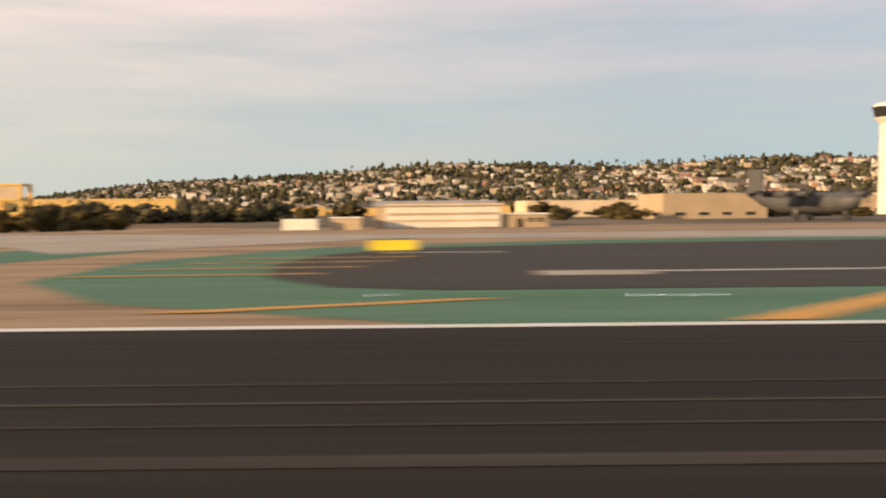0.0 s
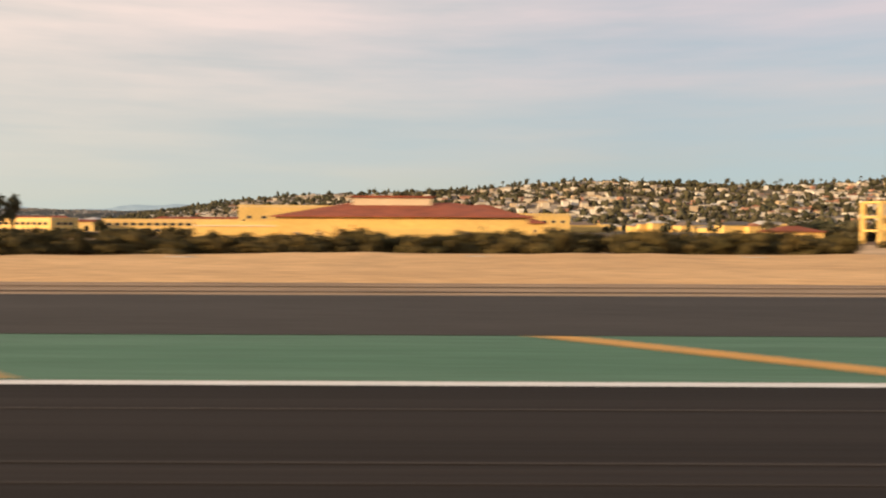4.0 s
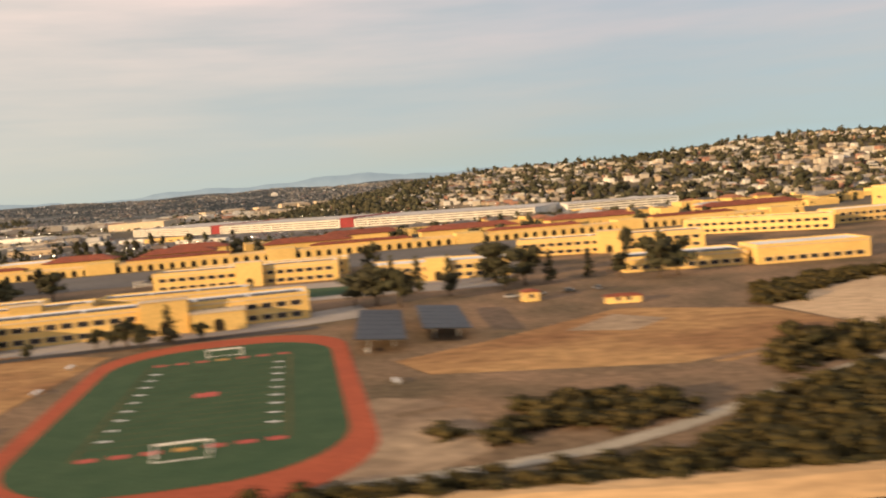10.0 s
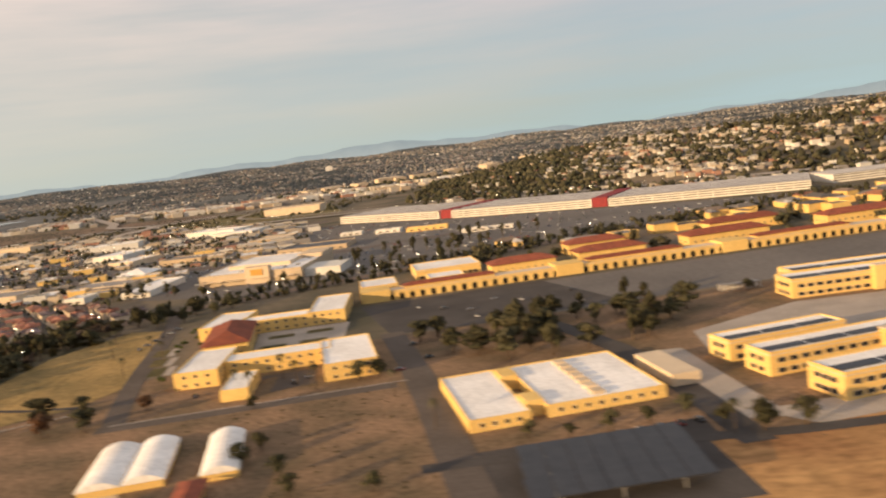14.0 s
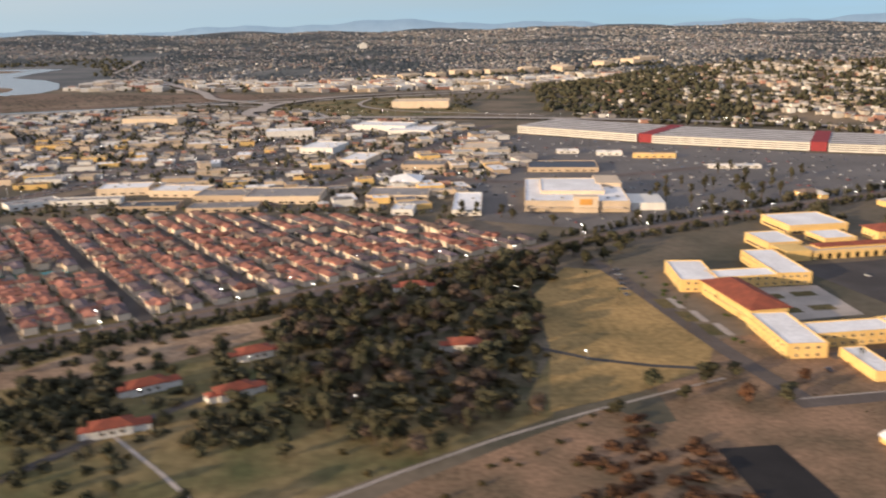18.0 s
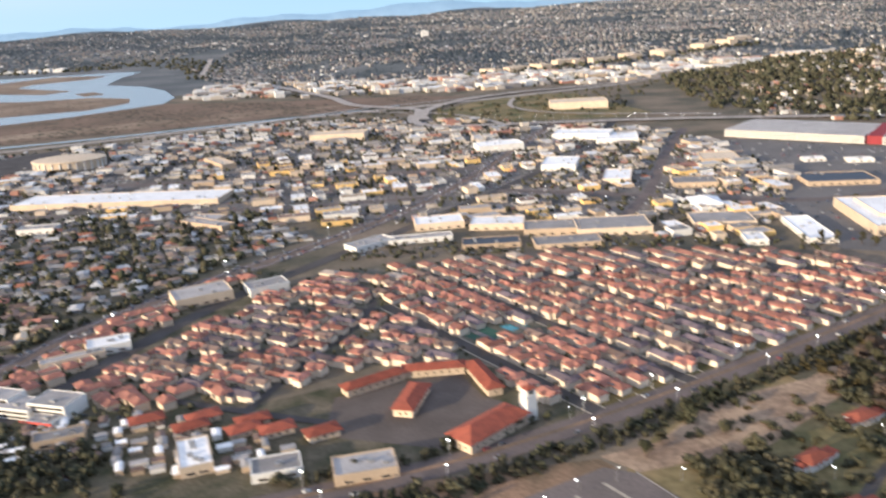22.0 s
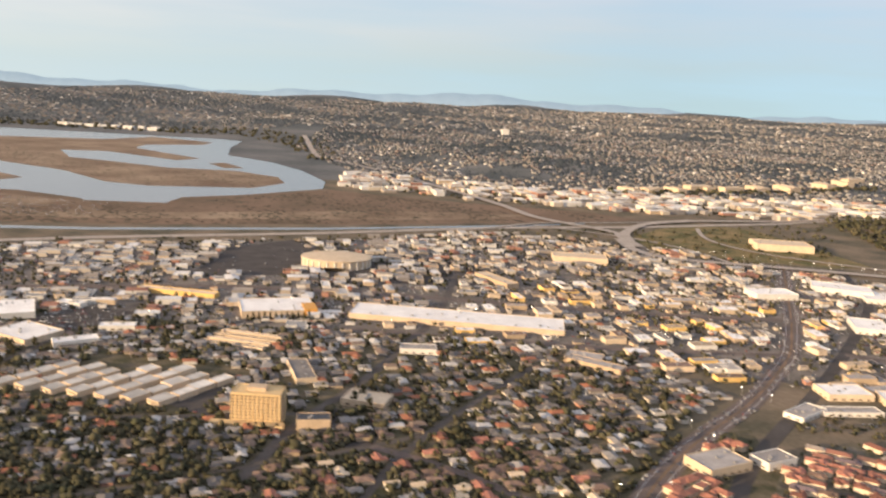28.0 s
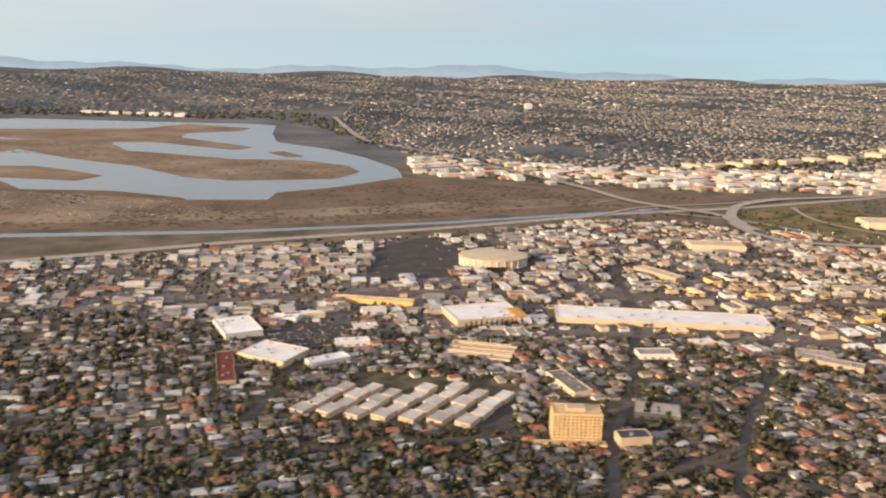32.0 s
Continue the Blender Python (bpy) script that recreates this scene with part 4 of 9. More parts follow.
barracks(40, 290, 10.0, 60, 14, 7.0, 2, "long yellow hall with a flat roof", step=3.5, solar=False)


def red_hall(x, y, rot, L, D, h, peak, label, win=None, walls=None, name="red_roof_hall", roofmat=None, over=0.7):
    e = thing(name, x, y, 0, rot, label, "building", "red-roofed halls")
    part("body", boxes((0, L, 0, D, 0, h)), walls or YELLOW, e)
    part("roof", roof(0, L, 0, D, h, peak, over), roofmat or REDROOF, e, "red tiled hipped roof")
    face_row(e, win or WIN_S, "window", (0, -0.01), (L, -0.01), h * 0.35, 2.6)
    face_row(e, win or WIN_S, "window", (-0.01, D), (-0.01, 0), h * 0.35, 2.6)
    face_row(e, win or WIN_S, "window", (L + 0.01, 0), (L + 0.01, D), h * 0.35, 2.6)
    KEEP.append(corner_box(x, y, rot, L, D, 1.5))
    return e


e = red_hall(34.6, 95, 2.0, 28.5, 16, 3.7, 1.9, "large yellow theatre hall with a broad red tile roof")
part("roof_lantern", boxes((8, 17.5, 6, 10.5, 5.0, 6.1)), CREAM, e, "cream raised roof lantern")
part("lantern_cap", boxes((7.7, 17.8, 5.7, 10.8, 6.1, 6.35)), REDROOF, e)
part("porch", boxes((9, 20, -2.0, 0, 0, 2.4)), YELLOW, e)
barracks(25, 95.5, 2.0, 9.4, 10, 3.2, 1, "low yellow block with a pale flat roof", solar=False)
e = red_hall(50, 192, 4.0, 27, 24, 3.2, 4.6, "broad yellow hall with a tall red hipped roof")
part("porch", boxes((6, 16, -2.0, 0, 0, 2.4)), YELLOW, e)
red_hall(30, 195, 4.0, 19.5, 16, 3.0, 2.2, "yellow wing with a red tile roof")
red_hall(14, 200, 4.0, 15.5, 11, 2.8, 1.4, "low yellow wing with a red tile roof")
red_hall(-42.5, 129, 4.0, 8.6, 5, 1.9, 0.9, "small yellow shed with a red roof on the sand", name="red_roof_shed", over=0.4)
red_hall(-148.5, 134, 4.0, 2.6, 2.4, 1.5, 0.5, "tiny yellow hut beside the ball field", name="hut", over=0.15)
red_hall(-137, 125.5, -4.0, 5.2, 2.0, 1.0, 0.4, "low yellow hut beside the ball field", name="hut", over=0.15)
red_hall(-59.6, 130.5, 4.0, 3.2, 3, 1.8, 0.6, "tiny yellow hut with a brown roof on the sand", name="hut", over=0.25)
for x, y, L in ((-12, 226, 14), (4, 229, 15), (20, 232, 14)):
    e = thing("white_shelter", x, y, 0, 8, "white low shelter with a curved roof", "shelter", "white shelters")
    bm = bmesh.new()
    arc = [(0.0, 1.2), (0.16, 2.1), (0.35, 2.7), (0.5, 2.9), (0.65, 2.7), (0.84, 2.1), (1.0, 1.2)]
    rows = [[bm.verts.new((L * u, y2, w)) for u, w in arc] for y2 in (0, 9)]
    for k in range(len(arc) - 1):
        bm.faces.new((rows[0][k], rows[0][k + 1], rows[1][k + 1], rows[1][k]))
    bm.faces.new(rows[0][::-1] ), bm.faces.new(rows[1])
    part("canopy", bm, WHITEROOF, e)
    part("wall", boxes((0.4, L - 0.4, 0.4, 8.6, 0, 1.4)), CREAM, e)


# the white-roofed school block
def white_roof_block():
    e = thing("white_roof_building", -299, 126.5, 0, 10, "low yellow building with wide white flat roofs and roof vents", "building")
    part("west_wing", parapet_block(-6, 4, -1, 26, 0, 2.1), YELLOW, e)
    part("west_roof", boxes((-5.7, 3.7, -0.7, 25.7, 1.82, 1.88)), WHITEROOF, e, "white flat roof")
    part("east_wing", parapet_block(7, 27, 0, 26, 0, 2.1), YELLOW, e)
    part("east_roof", boxes((7.3, 26.7, 0.3, 25.7, 1.82, 1.88)), WHITEROOF, e, "white flat roof")
    part("link", boxes((4, 7, 2, 7, 0, 2.6)), YELLOW, e)
    part("link", boxes((4, 7, 18, 24, 0, 2.6)), YELLOW, e)
    for k in range(7):
        part("roof_vent", boxes((15.2, 17.2, 1.5 + 3.4 * k, 3.6 + 3.4 * k, 1.88, 2.5)), CREAM, e)
    face_row(e, WIN_S, "window", (-6, -1.01), (4, -1.01), 0.7, 2.4)
    face_row(e, WIN_S, "window", (7, -0.01), (27, -0.01), 0.7, 2.4)
    part("annex", boxes((30, 35, 4, 20, 0, 2.2)), CREAM, e, "cream annex with sawtooth roof")
    KEEP.append(corner_box(-299, 126.5, 10, 36, 27, 8))


white_roof_block()


def carport(x, y, rot, L, D, tilt, name="solar_carport"):
    e = thing(name, x, y, 0, rot, "dark solar panel carport on steel posts", "carport", "solar carports")
    n = max(2, int(L / 3.2))
    for k in range(n):
        a, b = L * k / n, L * (k + 0.96) / n
        bm = bmesh.new()
        v = box(bm, a, b, 0, D, 0, 0.14)
        for q in v:
            q.co.z += 1.9 + tilt * q.co.y / D
        part("solar_panel", bm, SOLAR, e)
    for k in range(max(2, n // 2)):
        for yy in (D * 0.25, D * 0.75):
            part("post", boxes((L * (k + 0.5) / max(2, n // 2) - 0.1, L * (k + 0.5) / max(2, n // 2) + 0.1, yy - 0.1, yy + 0.1, 0, 1.9 + tilt * yy / D)), METAL, e)
    KEEP.append(corner_box(x, y, rot, L, D, 1))


for k in range(3):
    carport(-298.3 + 0.05 * k, 93.2 + 5.8 * k, 5.5, 23, 5.4, 0.5)
carport(-173.8, 125, -86, 25, 6.2, -0.5)
carport(-165.4, 125.5, -86, 21, 6.2, -0.5)


# the yellow court building with a red-roofed middle
def court_wing(name, rows, label):
    e = thing(name, 0, 0, 0, 0, label, "building", "yellow court wings")
    for x, y, rot, L, D, h in rows:
        sub = part("wing", parapet_block(0, L, 0, D, 0, h), YELLOW, e)
        sub.matrix_basis = pose(x, y, 0, 0, 0, rot)
        r = part("roof_deck", boxes((0.25, L - 0.25, 0.25, D - 0.25, h - 0.3, h - 0.24)), WHITEROOF, sub, "pale flat roof")
        for z in (0.5, 0.5 + h * 0.48):
            face_row(sub, WIN_S, "window", (0, -0.01), (L, -0.01), z, 2.6)
            face_row(sub, WIN_S, "window", (-0.01, D), (-0.01, 0), z, 2.6)
            face_row(sub, WIN_S, "window", (L + 0.01, 0), (L + 0.01, D), z, 2.6)
        KEEP.append(corner_box(x, y, rot, L, D, 1))
    return e


court_wing("south_court_wing", [(-366.5, 173, 2, 9.5, 22, 3.7), (-357.1, 179.2, 7, 23.5, 8, 3.6), (-333, 165.6, 10, 11.2, 25, 3.7)], "yellow two-storey wing with a pale roof round a court")
court_wing("north_court_wing", [(-376, 224, -3, 11, 21, 3.7), (-365, 226, 6, 20, 8, 3.6), (-346.6, 228.4, 2, 10.5, 27, 3.8)], "yellow two-storey wing with a pale roof and arcade")
red_hall(-366.4, 196.0, 9, 10.5, 26, 4.0, 2.4, "yellow hall with a dark red hipped roof between two wings")
sheet("court_yard", [(-356, 198), (-334, 202), (-335, 228), (-360, 226)], CONCRETE, 0.05, "pale paved court between two wings")
for x, y in ((-352, 206), (-342, 208), (-352, 218), (-342, 220)):
    sheet("court_lawn", [(x - 3.4, y - 2.4), (x + 3.4, y - 1.6), (x + 3.0, y + 2.6), (x - 3.8, y + 1.8)], LAWN, 0.07, "small green lawn bed in the court")
sheet("court_drive", [(-356, 176), (-337, 178.4), (-335, 166), (-344, 163), (-344.5, 175), (-356, 172)], BASEROAD, 0.05, "grey drive in front of the wing")
for x, y in ((-383, 214), (-380, 203), (-377, 193)):
    sheet("front_lawn", [(x - 1.6, y - 4), (x + 2.0, y - 4), (x + 1.0, y + 4), (x - 2.6, y + 4)], LAWN, 0.07, "green front lawn bed beside the road")
    sheet("front_path", [(x + 2.4, y - 4.4), (x + 4.4, y - 4.4), (x + 3.4, y + 4.6), (x + 1.4, y + 4.6)], CONCRETE, 0.06, "pale front path")
e = thing("white_roof_shed", -353, 159.5, 0, 4, "small yellow shed with a white flat roof", "shed")
part("body", parapet_block(0, 5.6, 0, 14.5, 0, 2.4), YELLOW, e)
part("roof_deck", boxes((0.2, 5.4, 0.2, 14.3, 2.14, 2.2)), WHITEROOF, e)
KEEP.append(corner_box(-353, 159.5, 4, 6, 15))


def tent(x, y, rot, W, L, ridges, label):
    e = thing("white_tent_hall", x, y, 0, rot, label, "tent", "white tent halls")
    part("body", boxes((0.3, W - 0.3, 0.3, L - 0.3, 0, 1.25)), YELLOW, e)
    for k in range(ridges):
        a, b = W * k / ridges, W * (k + 1) / ridges
        bm = bmesh.new()
        n = 8
        rows = [[bm.verts.new((a + (b - a) * i / n, yy, 1.2 + 1.1 * math.sin(math.pi * i / n) ** 0.8)) for i in range(n + 1)] for yy in (0, L)]
        for i in range(n):
            bm.faces.new((rows[0][i], rows[0][i + 1], rows[1][i + 1], rows[1][i]))
        bm.faces.new(rows[0][::-1]), bm.faces.new(rows[1])
        part("canopy", bm, WHITEROOF, e, "white curved roof")
    KEEP.append(corner_box(x, y, rot, W, L))


tent(-362.5, 114.9, 10.5, 12.8, 19.2, 2, "white twin-ridged tent hall with yellow ends")
tent(-344.6, 116.4, 10.5, 5.8, 19.2, 1, "white arched tent hall with yellow ends")
e = thing("small_hut", -357.6, 105, 0, 8, "small tan hut with a flat roof", "shed")
part("body", parapet_block(0, 4, 0, 6, 0, 1.8), CREAM, e)
red_hall(-345, 104.6, 6, 2.8, 9, 1.5, 0.7, "small shed with a dark red roof", name="red_roof_shed")


# the long arcade with red-roofed halls behind it
def arcade(x, y, rot, L, D, h):
    e = thing("arcade_building", x, y, 0, rot, "very long yellow arcade along the parade ground", "building")
    part("body", parapet_block(0, L, 0, D, 0, h), YELLOW, e)
    part("roof_deck", boxes((0.25, L - 0.25, 0.25, D - 0.25, h - 0.3, h - 0.24)), CREAM, e)
    face_row(e, ARCH, "arch", (0, -0.01), (L, -0.01), 0.1, 3.3)
    part("cornice", boxes((-0.1, L + 0.1, -0.15, 0, h - 0.5, h - 0.35)), CREAM, e)
    for a in (0, 62, 118, 180, 236, 292):
        if a + 10 < L:
            part("end_pavilion", boxes((a, a + 9, -0.6, D + 0.5, 0, h + 0.6)), YELLOW, e)
    for a, w in ((14, 36), (74, 40), (132, 42), (192, 40), (250, 38)):
        if a + w < L:
            part("upper_wall", boxes((a, a + w * 0.8, 3.0, D - 0.5, h - 0.2, h + 0.4)), YELLOW, e)
            part("tile_roof", roof(a, a + w * 0.8, 3.0, D - 0.5, h + 0.4, 0.9, 0.4), REDROOF, e, "red tile roof")
    KEEP.append(corner_box(x, y, rot, L, D, 3))


arcade(-334, 253.5, 8.2, 305, 8, 2.9)
e = thing("white_pergola", -238, 208, 0, 4, "low white colonnade at the edge of the parade ground", "pergola")
part("roof", boxes((0, 10.4, 0, 2.4, 1.5, 1.66)), GREYROOF, e)
for k in range(9):
    for q in (0.15, 2.1):
        part("post", boxes((0.1 + 1.25 * k, 0.3 + 1.25 * k, q, q + 0.15, 0, 1.5)), WHITEPAINT, e)
sheet("parade_ground", [(-334, 248), (-322, 204), (-300, 204), (-262, 212), (-232, 216), (-150, 228), (-90, 262), (-40, 270), (-34, 293)], PARADE, 0.03, "wide grey asphalt parade ground")
sheet("parade_dark", [(-334, 248), (-322, 204), (-300, 204), (-262, 214), (-278, 258)], ASPHALT, 0.05, "darker asphalt car park")
for x, y, L in ((-292, 276, 22), (-262, 282, 24), (-222, 290, 30), (-168, 302, 36), (-262, 306, 22), (-120, 312, 34), (-206, 318, 30), (-60, 320, 40)):
    red_hall(x, y, 8, L, 9, 3.8, 1.8, "yellow hall with a long red tile roof", roofmat=REDROOF)
for x, y, L, D, h in ((-335, 264, 12, 16, 3.6), (-318, 288, 23, 20, 3.6), (-313, 271, 12, 12, 3.0)):
    barracks(x, y, 8, L, D, h, 1, "yellow hall with a white flat roof", solar=False)

# ---------- sports field ----------
FX, FY, FROT = -185.8, 85.3, 9.8


def field_pt(u, v):
    a = radians(FROT)
    return FX + u * math.cos(a) - v * math.sin(a), FY + u * math.sin(a) + v * math.cos(a)


def stadium(w, l, r):
    pts = []
    for cx, cy, a0 in ((w - r, l - r, 0), (-w + r, l - r, 90), (-w + r, -l + r, 180), (w - r, -l + r, 270)):
        pts += [field_pt(cx + r * math.cos(radians(a0 + a)), cy + r * math.sin(radians(a0 + a))) for a in range(0, 91, 10)]
    return pts


sheet("running_track", stadium(15.5, 34.0, 13.0), TRACK, 0.05, "red running track round the sports field")
sheet("sports_turf", stadium(13.4, 28.3, 11.0), TURF, 0.07, "dark green artificial turf")


def field_bar(u0, u1, v0, v1, material, z=0.09, name="field_mark"):
    return sheet(name, [field_pt(u0, v0), field_pt(u1, v0), field_pt(u1, v1), field_pt(u0, v1)], material, z, "painted mark on the turf")


for k in range(9):
    v = -13.6 + 27.2 * k / 8
    field_bar(-7.6, -6.5, v - 0.25, v + 0.25, WHITEPAINT)
    field_bar(6.5, 7.6, v - 0.25, v + 0.28, WHITEPAINT)
for k in range(17):
    v = -16 + 2 * k
    field_bar(-8.3, 8.3, v - 0.06, v + 0.06, LAWN)
for s in (-1, 1):
    field_bar(8.4 * s - 0.12, 8.4 * s + 0.12, -19, 19, LAWN)
    for k in range(7):
        field_bar(-8 + 2.45 * k, -6.5 + 2.45 * k, s * 18.8 - 0.5, s * 18.8 + 0.5, ORANGEPAINT if k == 3 else REDPAINT, 0.09, "end_letter_bar")
    gx, gy = field_pt(0.3, s * 20.4)
    e = thing("goal_frame", gx, gy, 0, FROT, "white goal frame with net at the end of the turf", "goal", "goals")
    part("crossbar", tube(bmesh.new(), (-2.1, 0, 1.1), (2.1, 0, 1.1), 0.09, 0.09), WHITEPAINT, e)
    for q in (-2.1, 2.1):
        part("post", tube(bmesh.new(), (q, 0, 0), (q, 0, 1.1), 0.09, 0.09), WHITEPAINT, e)
        part("stay", tube(bmesh.new(), (q, 0, 1.1), (q, s * 1.2, 0), 0.06, 0.06), WHITEPAINT, e)
    part("ground_bar", tube(bmesh.new(), (-2.1, s * 1.2, 0.06), (2.1, s * 1.2, 0.06), 0.06, 0.06), WHITEPAINT, e)
field_bar(-1.2, 1.2, -1.0, 1.0, REDPAINT)
for u, v in ((17.6, 14), (19, -4), (-19, 10), (-19.5, -6), (-19.5, -18), (19.5, 22), (-19, 24)):
    x, y = field_pt(u, v)
    e = thing("team_bench", x, y, 0, FROT + 90, "white bench beside the running track", "bench", "benches")
    part("seat", boxes((-1.1, 1.1, -0.25, 0.25, 0.28, 0.36)), WHITEPAINT, e)
    for q in (-0.9, 0.9):
        part("leg", boxes((q - 0.06, q + 0.06, -0.2, 0.2, 0, 0.28)), METAL, e)
KEEP.append(stadium(20, 34, 14))
# fields on both sides
sheet("dry_field_west", [(-306, 55), (-212, 52), (-206, 80), (-206, 112), (-222, 118), (-256, 112), (-272, 110), (-271, 92), (-300, 90)], DRYGRASS, 0.035, "dry orange-brown grass field")
sheet("field_path", [(-250.3, 112), (-248.2, 112.4), (-241.6, 52), (-243.8, 52)], FIELDPATH, 0.05, "dark worn path across the field")
sheet("dry_field_east", [(-167, 95), (-163, 87), (-133, 83), (-113, 96), (-118, 112), (-136, 121), (-155, 104)], DRYGRASS, 0.035, "dry yellow ball field")
sheet("ball_diamond", [(-146, 106), (-138, 103), (-132, 110), (-138, 116)], FIELDSAND, 0.05, "bare sandy ball diamond")
sheet("field_dirt", [(-172, 60), (-150, 56), (-118, 60), (-108, 80), (-112, 96), (-133, 83), (-163, 87), (-170, 95)], BROWNDIRT, 0.026, "brown weedy dirt beside the ball field")
sheet("sand_patch", [(-168, 79), (-163, 77), (-159.6, 73), (-158.4, 61), (-162, 57.6), (-168, 56), (-173, 60), (-171, 70)], FIELDSAND, 0.031, "bare sandy patch beside the running track")
strip("ditch", [(-166, 72), (-150.6, 76.8), (-135.5, 83.7), (-126, 86), (-116, 94)], 1.4, BROWNDIRT, 0.045, "dark ditch along the ball field")
sheet("barracks_forecourt", [(-256, 112), (-246, 110), (-184, 126), (-172, 132), (-176, 146), (-184, 140), (-250, 122), (-262, 120)], CONCRETE, 0.03, "pale concrete forecourt")
sheet("barracks_lawn", [(-217, 155), (-209, 152), (-202, 167.4), (-211, 171)], TURF, 0.04, "dark green lawn between barracks")
sheet("barracks_lawn", [(-205, 170.5), (-194, 160), (-176, 164), (-176, 176), (-194, 177.6)], TURF, 0.04, "dark green lawn between barracks")
sheet("barracks_yard", [(-258, 154), (-150, 158), (-140, 205), (-186, 188), (-228, 188), (-256, 172)], CONCRETE, 0.025, "pale yard between barracks")
sheet("school_lot", [(-268, 118), (-258, 116), (-262, 160), (-274, 160)], CONCRETE, 0.035, "pale paved lot")
sheet("solar_lot", [(-304, 88), (-270, 92), (-270, 120), (-304, 116)], ASPHALT, 0.03, "asphalt car park under the solar roof")
sheet("brown_field", [(-342, 96), (-308, 100), (-314, 158), (-372, 154), (-364, 142), (-338, 142), (-336, 118)], BROWNDIRT, 0.035, "brown weedy field")
sheet("tent_yard", [(-420, 98), (-330, 92), (-336, 145), (-372, 152), (-404, 142)], BROWNDIRT, 0.03, "bare brown yard")
sheet("black_pad", [(-396, 132), (-384.5, 133), (-381, 110), (-394, 109)], NEWASPHALT, 0.06, "black rectangle of new asphalt")
sheet("yellow_meadow", [(-405, 252), (-418, 224), (-419, 184), (-424, 148), (-404, 157), (-386, 168), (-381, 180), (-387, 229), (-394, 248)], YELLOWGRASS, 0.035, "yellow dry meadow")
sheet("park_lawn", [(-560, 150), (-520, 118), (-470, 116), (-424, 146), (-410, 180), (-412, 262), (-470, 232), (-520, 212)], PARKGRASS, 0.022, "dull green park lawn")
sheet("wood_floor", [(-500, 216), (-488, 190), (-474, 168), (-462, 146), (-428, 154), (-421, 174), (-411, 203), (-406, 238), (-422, 262), (-445, 248), (-478, 230)], GARDEN, 0.026, "dark leaf litter under the park trees")
sheet("dirt_flat", [(-470, 108), (-420, 96), (-404, 142), (-412, 150), (-446, 126)], BROWNDIRT, 0.03, "brown bare ground")
sheet("scrub_ground", [(-680, 60), (-480, 60), (-440, 110), (-520, 118), (-556, 170), (-600, 164), (-680, 140)], BROWNDIRT, 0.021, "brown bare ground with dry scrub")
sheet("club_slope", [(-572, 100), (-548, 117), (-553, 124), (-560, 121), (-574, 112), (-590, 104)], FIELDSAND, 0.03, "sandy tan slope below the club house")
sheet("dirt_strip", [(-556, 171), (-548, 163), (-532, 167), (-515, 172), (-498, 186), (-480, 202), (-456, 222), (-462, 228), (-492, 206), (-521, 196), (-541, 176)], FIELDSAND, 0.045, "bare brown strip beside the road")

# ---------- roads ----------
strip("park_road", [(-371, 150), (-375, 163), (-382, 193), (-387, 229), (-396, 266), (-402, 286)], 4.5, BASEROAD, 0.06, "grey park road")
strip("park_kerb", [(-490, 99), (-475, 110), (-452, 127.4), (-435.8, 139.7), (-417.4, 148.9), (-398, 155.4), (-384, 163)], 0.7, CONCRETE, 0.075, "pale kerb along the park road")
strip("base_road", [(-374, 149.5), (-318, 157.5)], 4, BASEROAD, 0.05, "grey base road")
strip("base_road_kerb", [(-372.3, 151.9), (-348, 155.4), (-316, 160)], 0.5, CONCRETE, 0.07, "pale kerb")
strip("base_lane", [(-303, 88), (-306, 106), (-313, 160), (-322, 206)], 6, BASEROAD, 0.055, "grey base lane")
strip("school_road", [(-312, 112), (-272, 118), (-262, 104), (-210, 118), (-180, 124)], 3.2, ASPHALT, 0.055, "grey lane along the field")
strip("barracks_road", [(-266, 108), (-270, 165), (-285, 200)], 5, ASPHALT, 0.06, "grey lane beside the barracks")
strip("field_lane", [(-168, 55.3), (-155, 56.7), (-150, 58.7), (-145.7, 60.8), (-138.4, 67.3), (-131.6, 72.8), (-126, 76.5), (-120, 79.3), (-113, 84)], 1.7, PATH_MAT, 0.05, "pale curved dirt lane")
strip("park_drive", [(-531, 112), (-516, 138), (-498, 159), (-466, 183), (-440, 200)], 2.6, ASPHALT, 0.06, "narrow park drive")
strip("park_drive_east", [(-430, 190), (-421, 181.8), (-413, 172.2), (-399.5, 168.2), (-384, 168)], 1.6, ASPHALT, 0.06, "narrow park drive")
strip("shore_road", [(-538, 112.5), (-525, 113), (-495, 103), (-470, 100)], 4.5, ASPHALT, 0.06, "grey road")
strip("park_path", [(-512, 146), (-490, 128), (-478, 108)], 0.9, CONCRETE, 0.06, "pale footpath over the lawn")
BOULEVARD = [(-800, 110), (-700, 142), (-630, 158), (-595, 168), (-562, 184), (-509, 214), (-447, 252), (-397, 285), (-340, 313), (-293, 339), (-220, 372), (-100, 420), (150, 480)]
strip("boulevard", BOULEVARD, 8.5, OLDROAD, 0.07, "broad grey boulevard")
strip("boulevard_median", [(x - 0.3, y + 0.6) for x, y in BOULEVARD], 1.1, BROWNDIRT, 0.09, "planted brown median")
MAIN = [(-790, 90), (-753, 185), (-744, 213), (-727, 271), (-691, 327), (-648, 378), (-595, 462), (-562, 545), (-528, 640), (-502, 712), (-490, 745)]
strip("main_street", MAIN, 11, OLDROAD, 0.07, "busy broad main street")
strip("main_median", [(x + 0.2, y) for x, y in MAIN], 1.0, BROWNDIRT, 0.09, "planted brown median of the main street")
for off in (-3.2, 3.2):
    strip("lane_line", [(x + off, y - off * 0.4) for x, y in MAIN], 0.16, WHITEPAINT, 0.1, "thin white lane line")
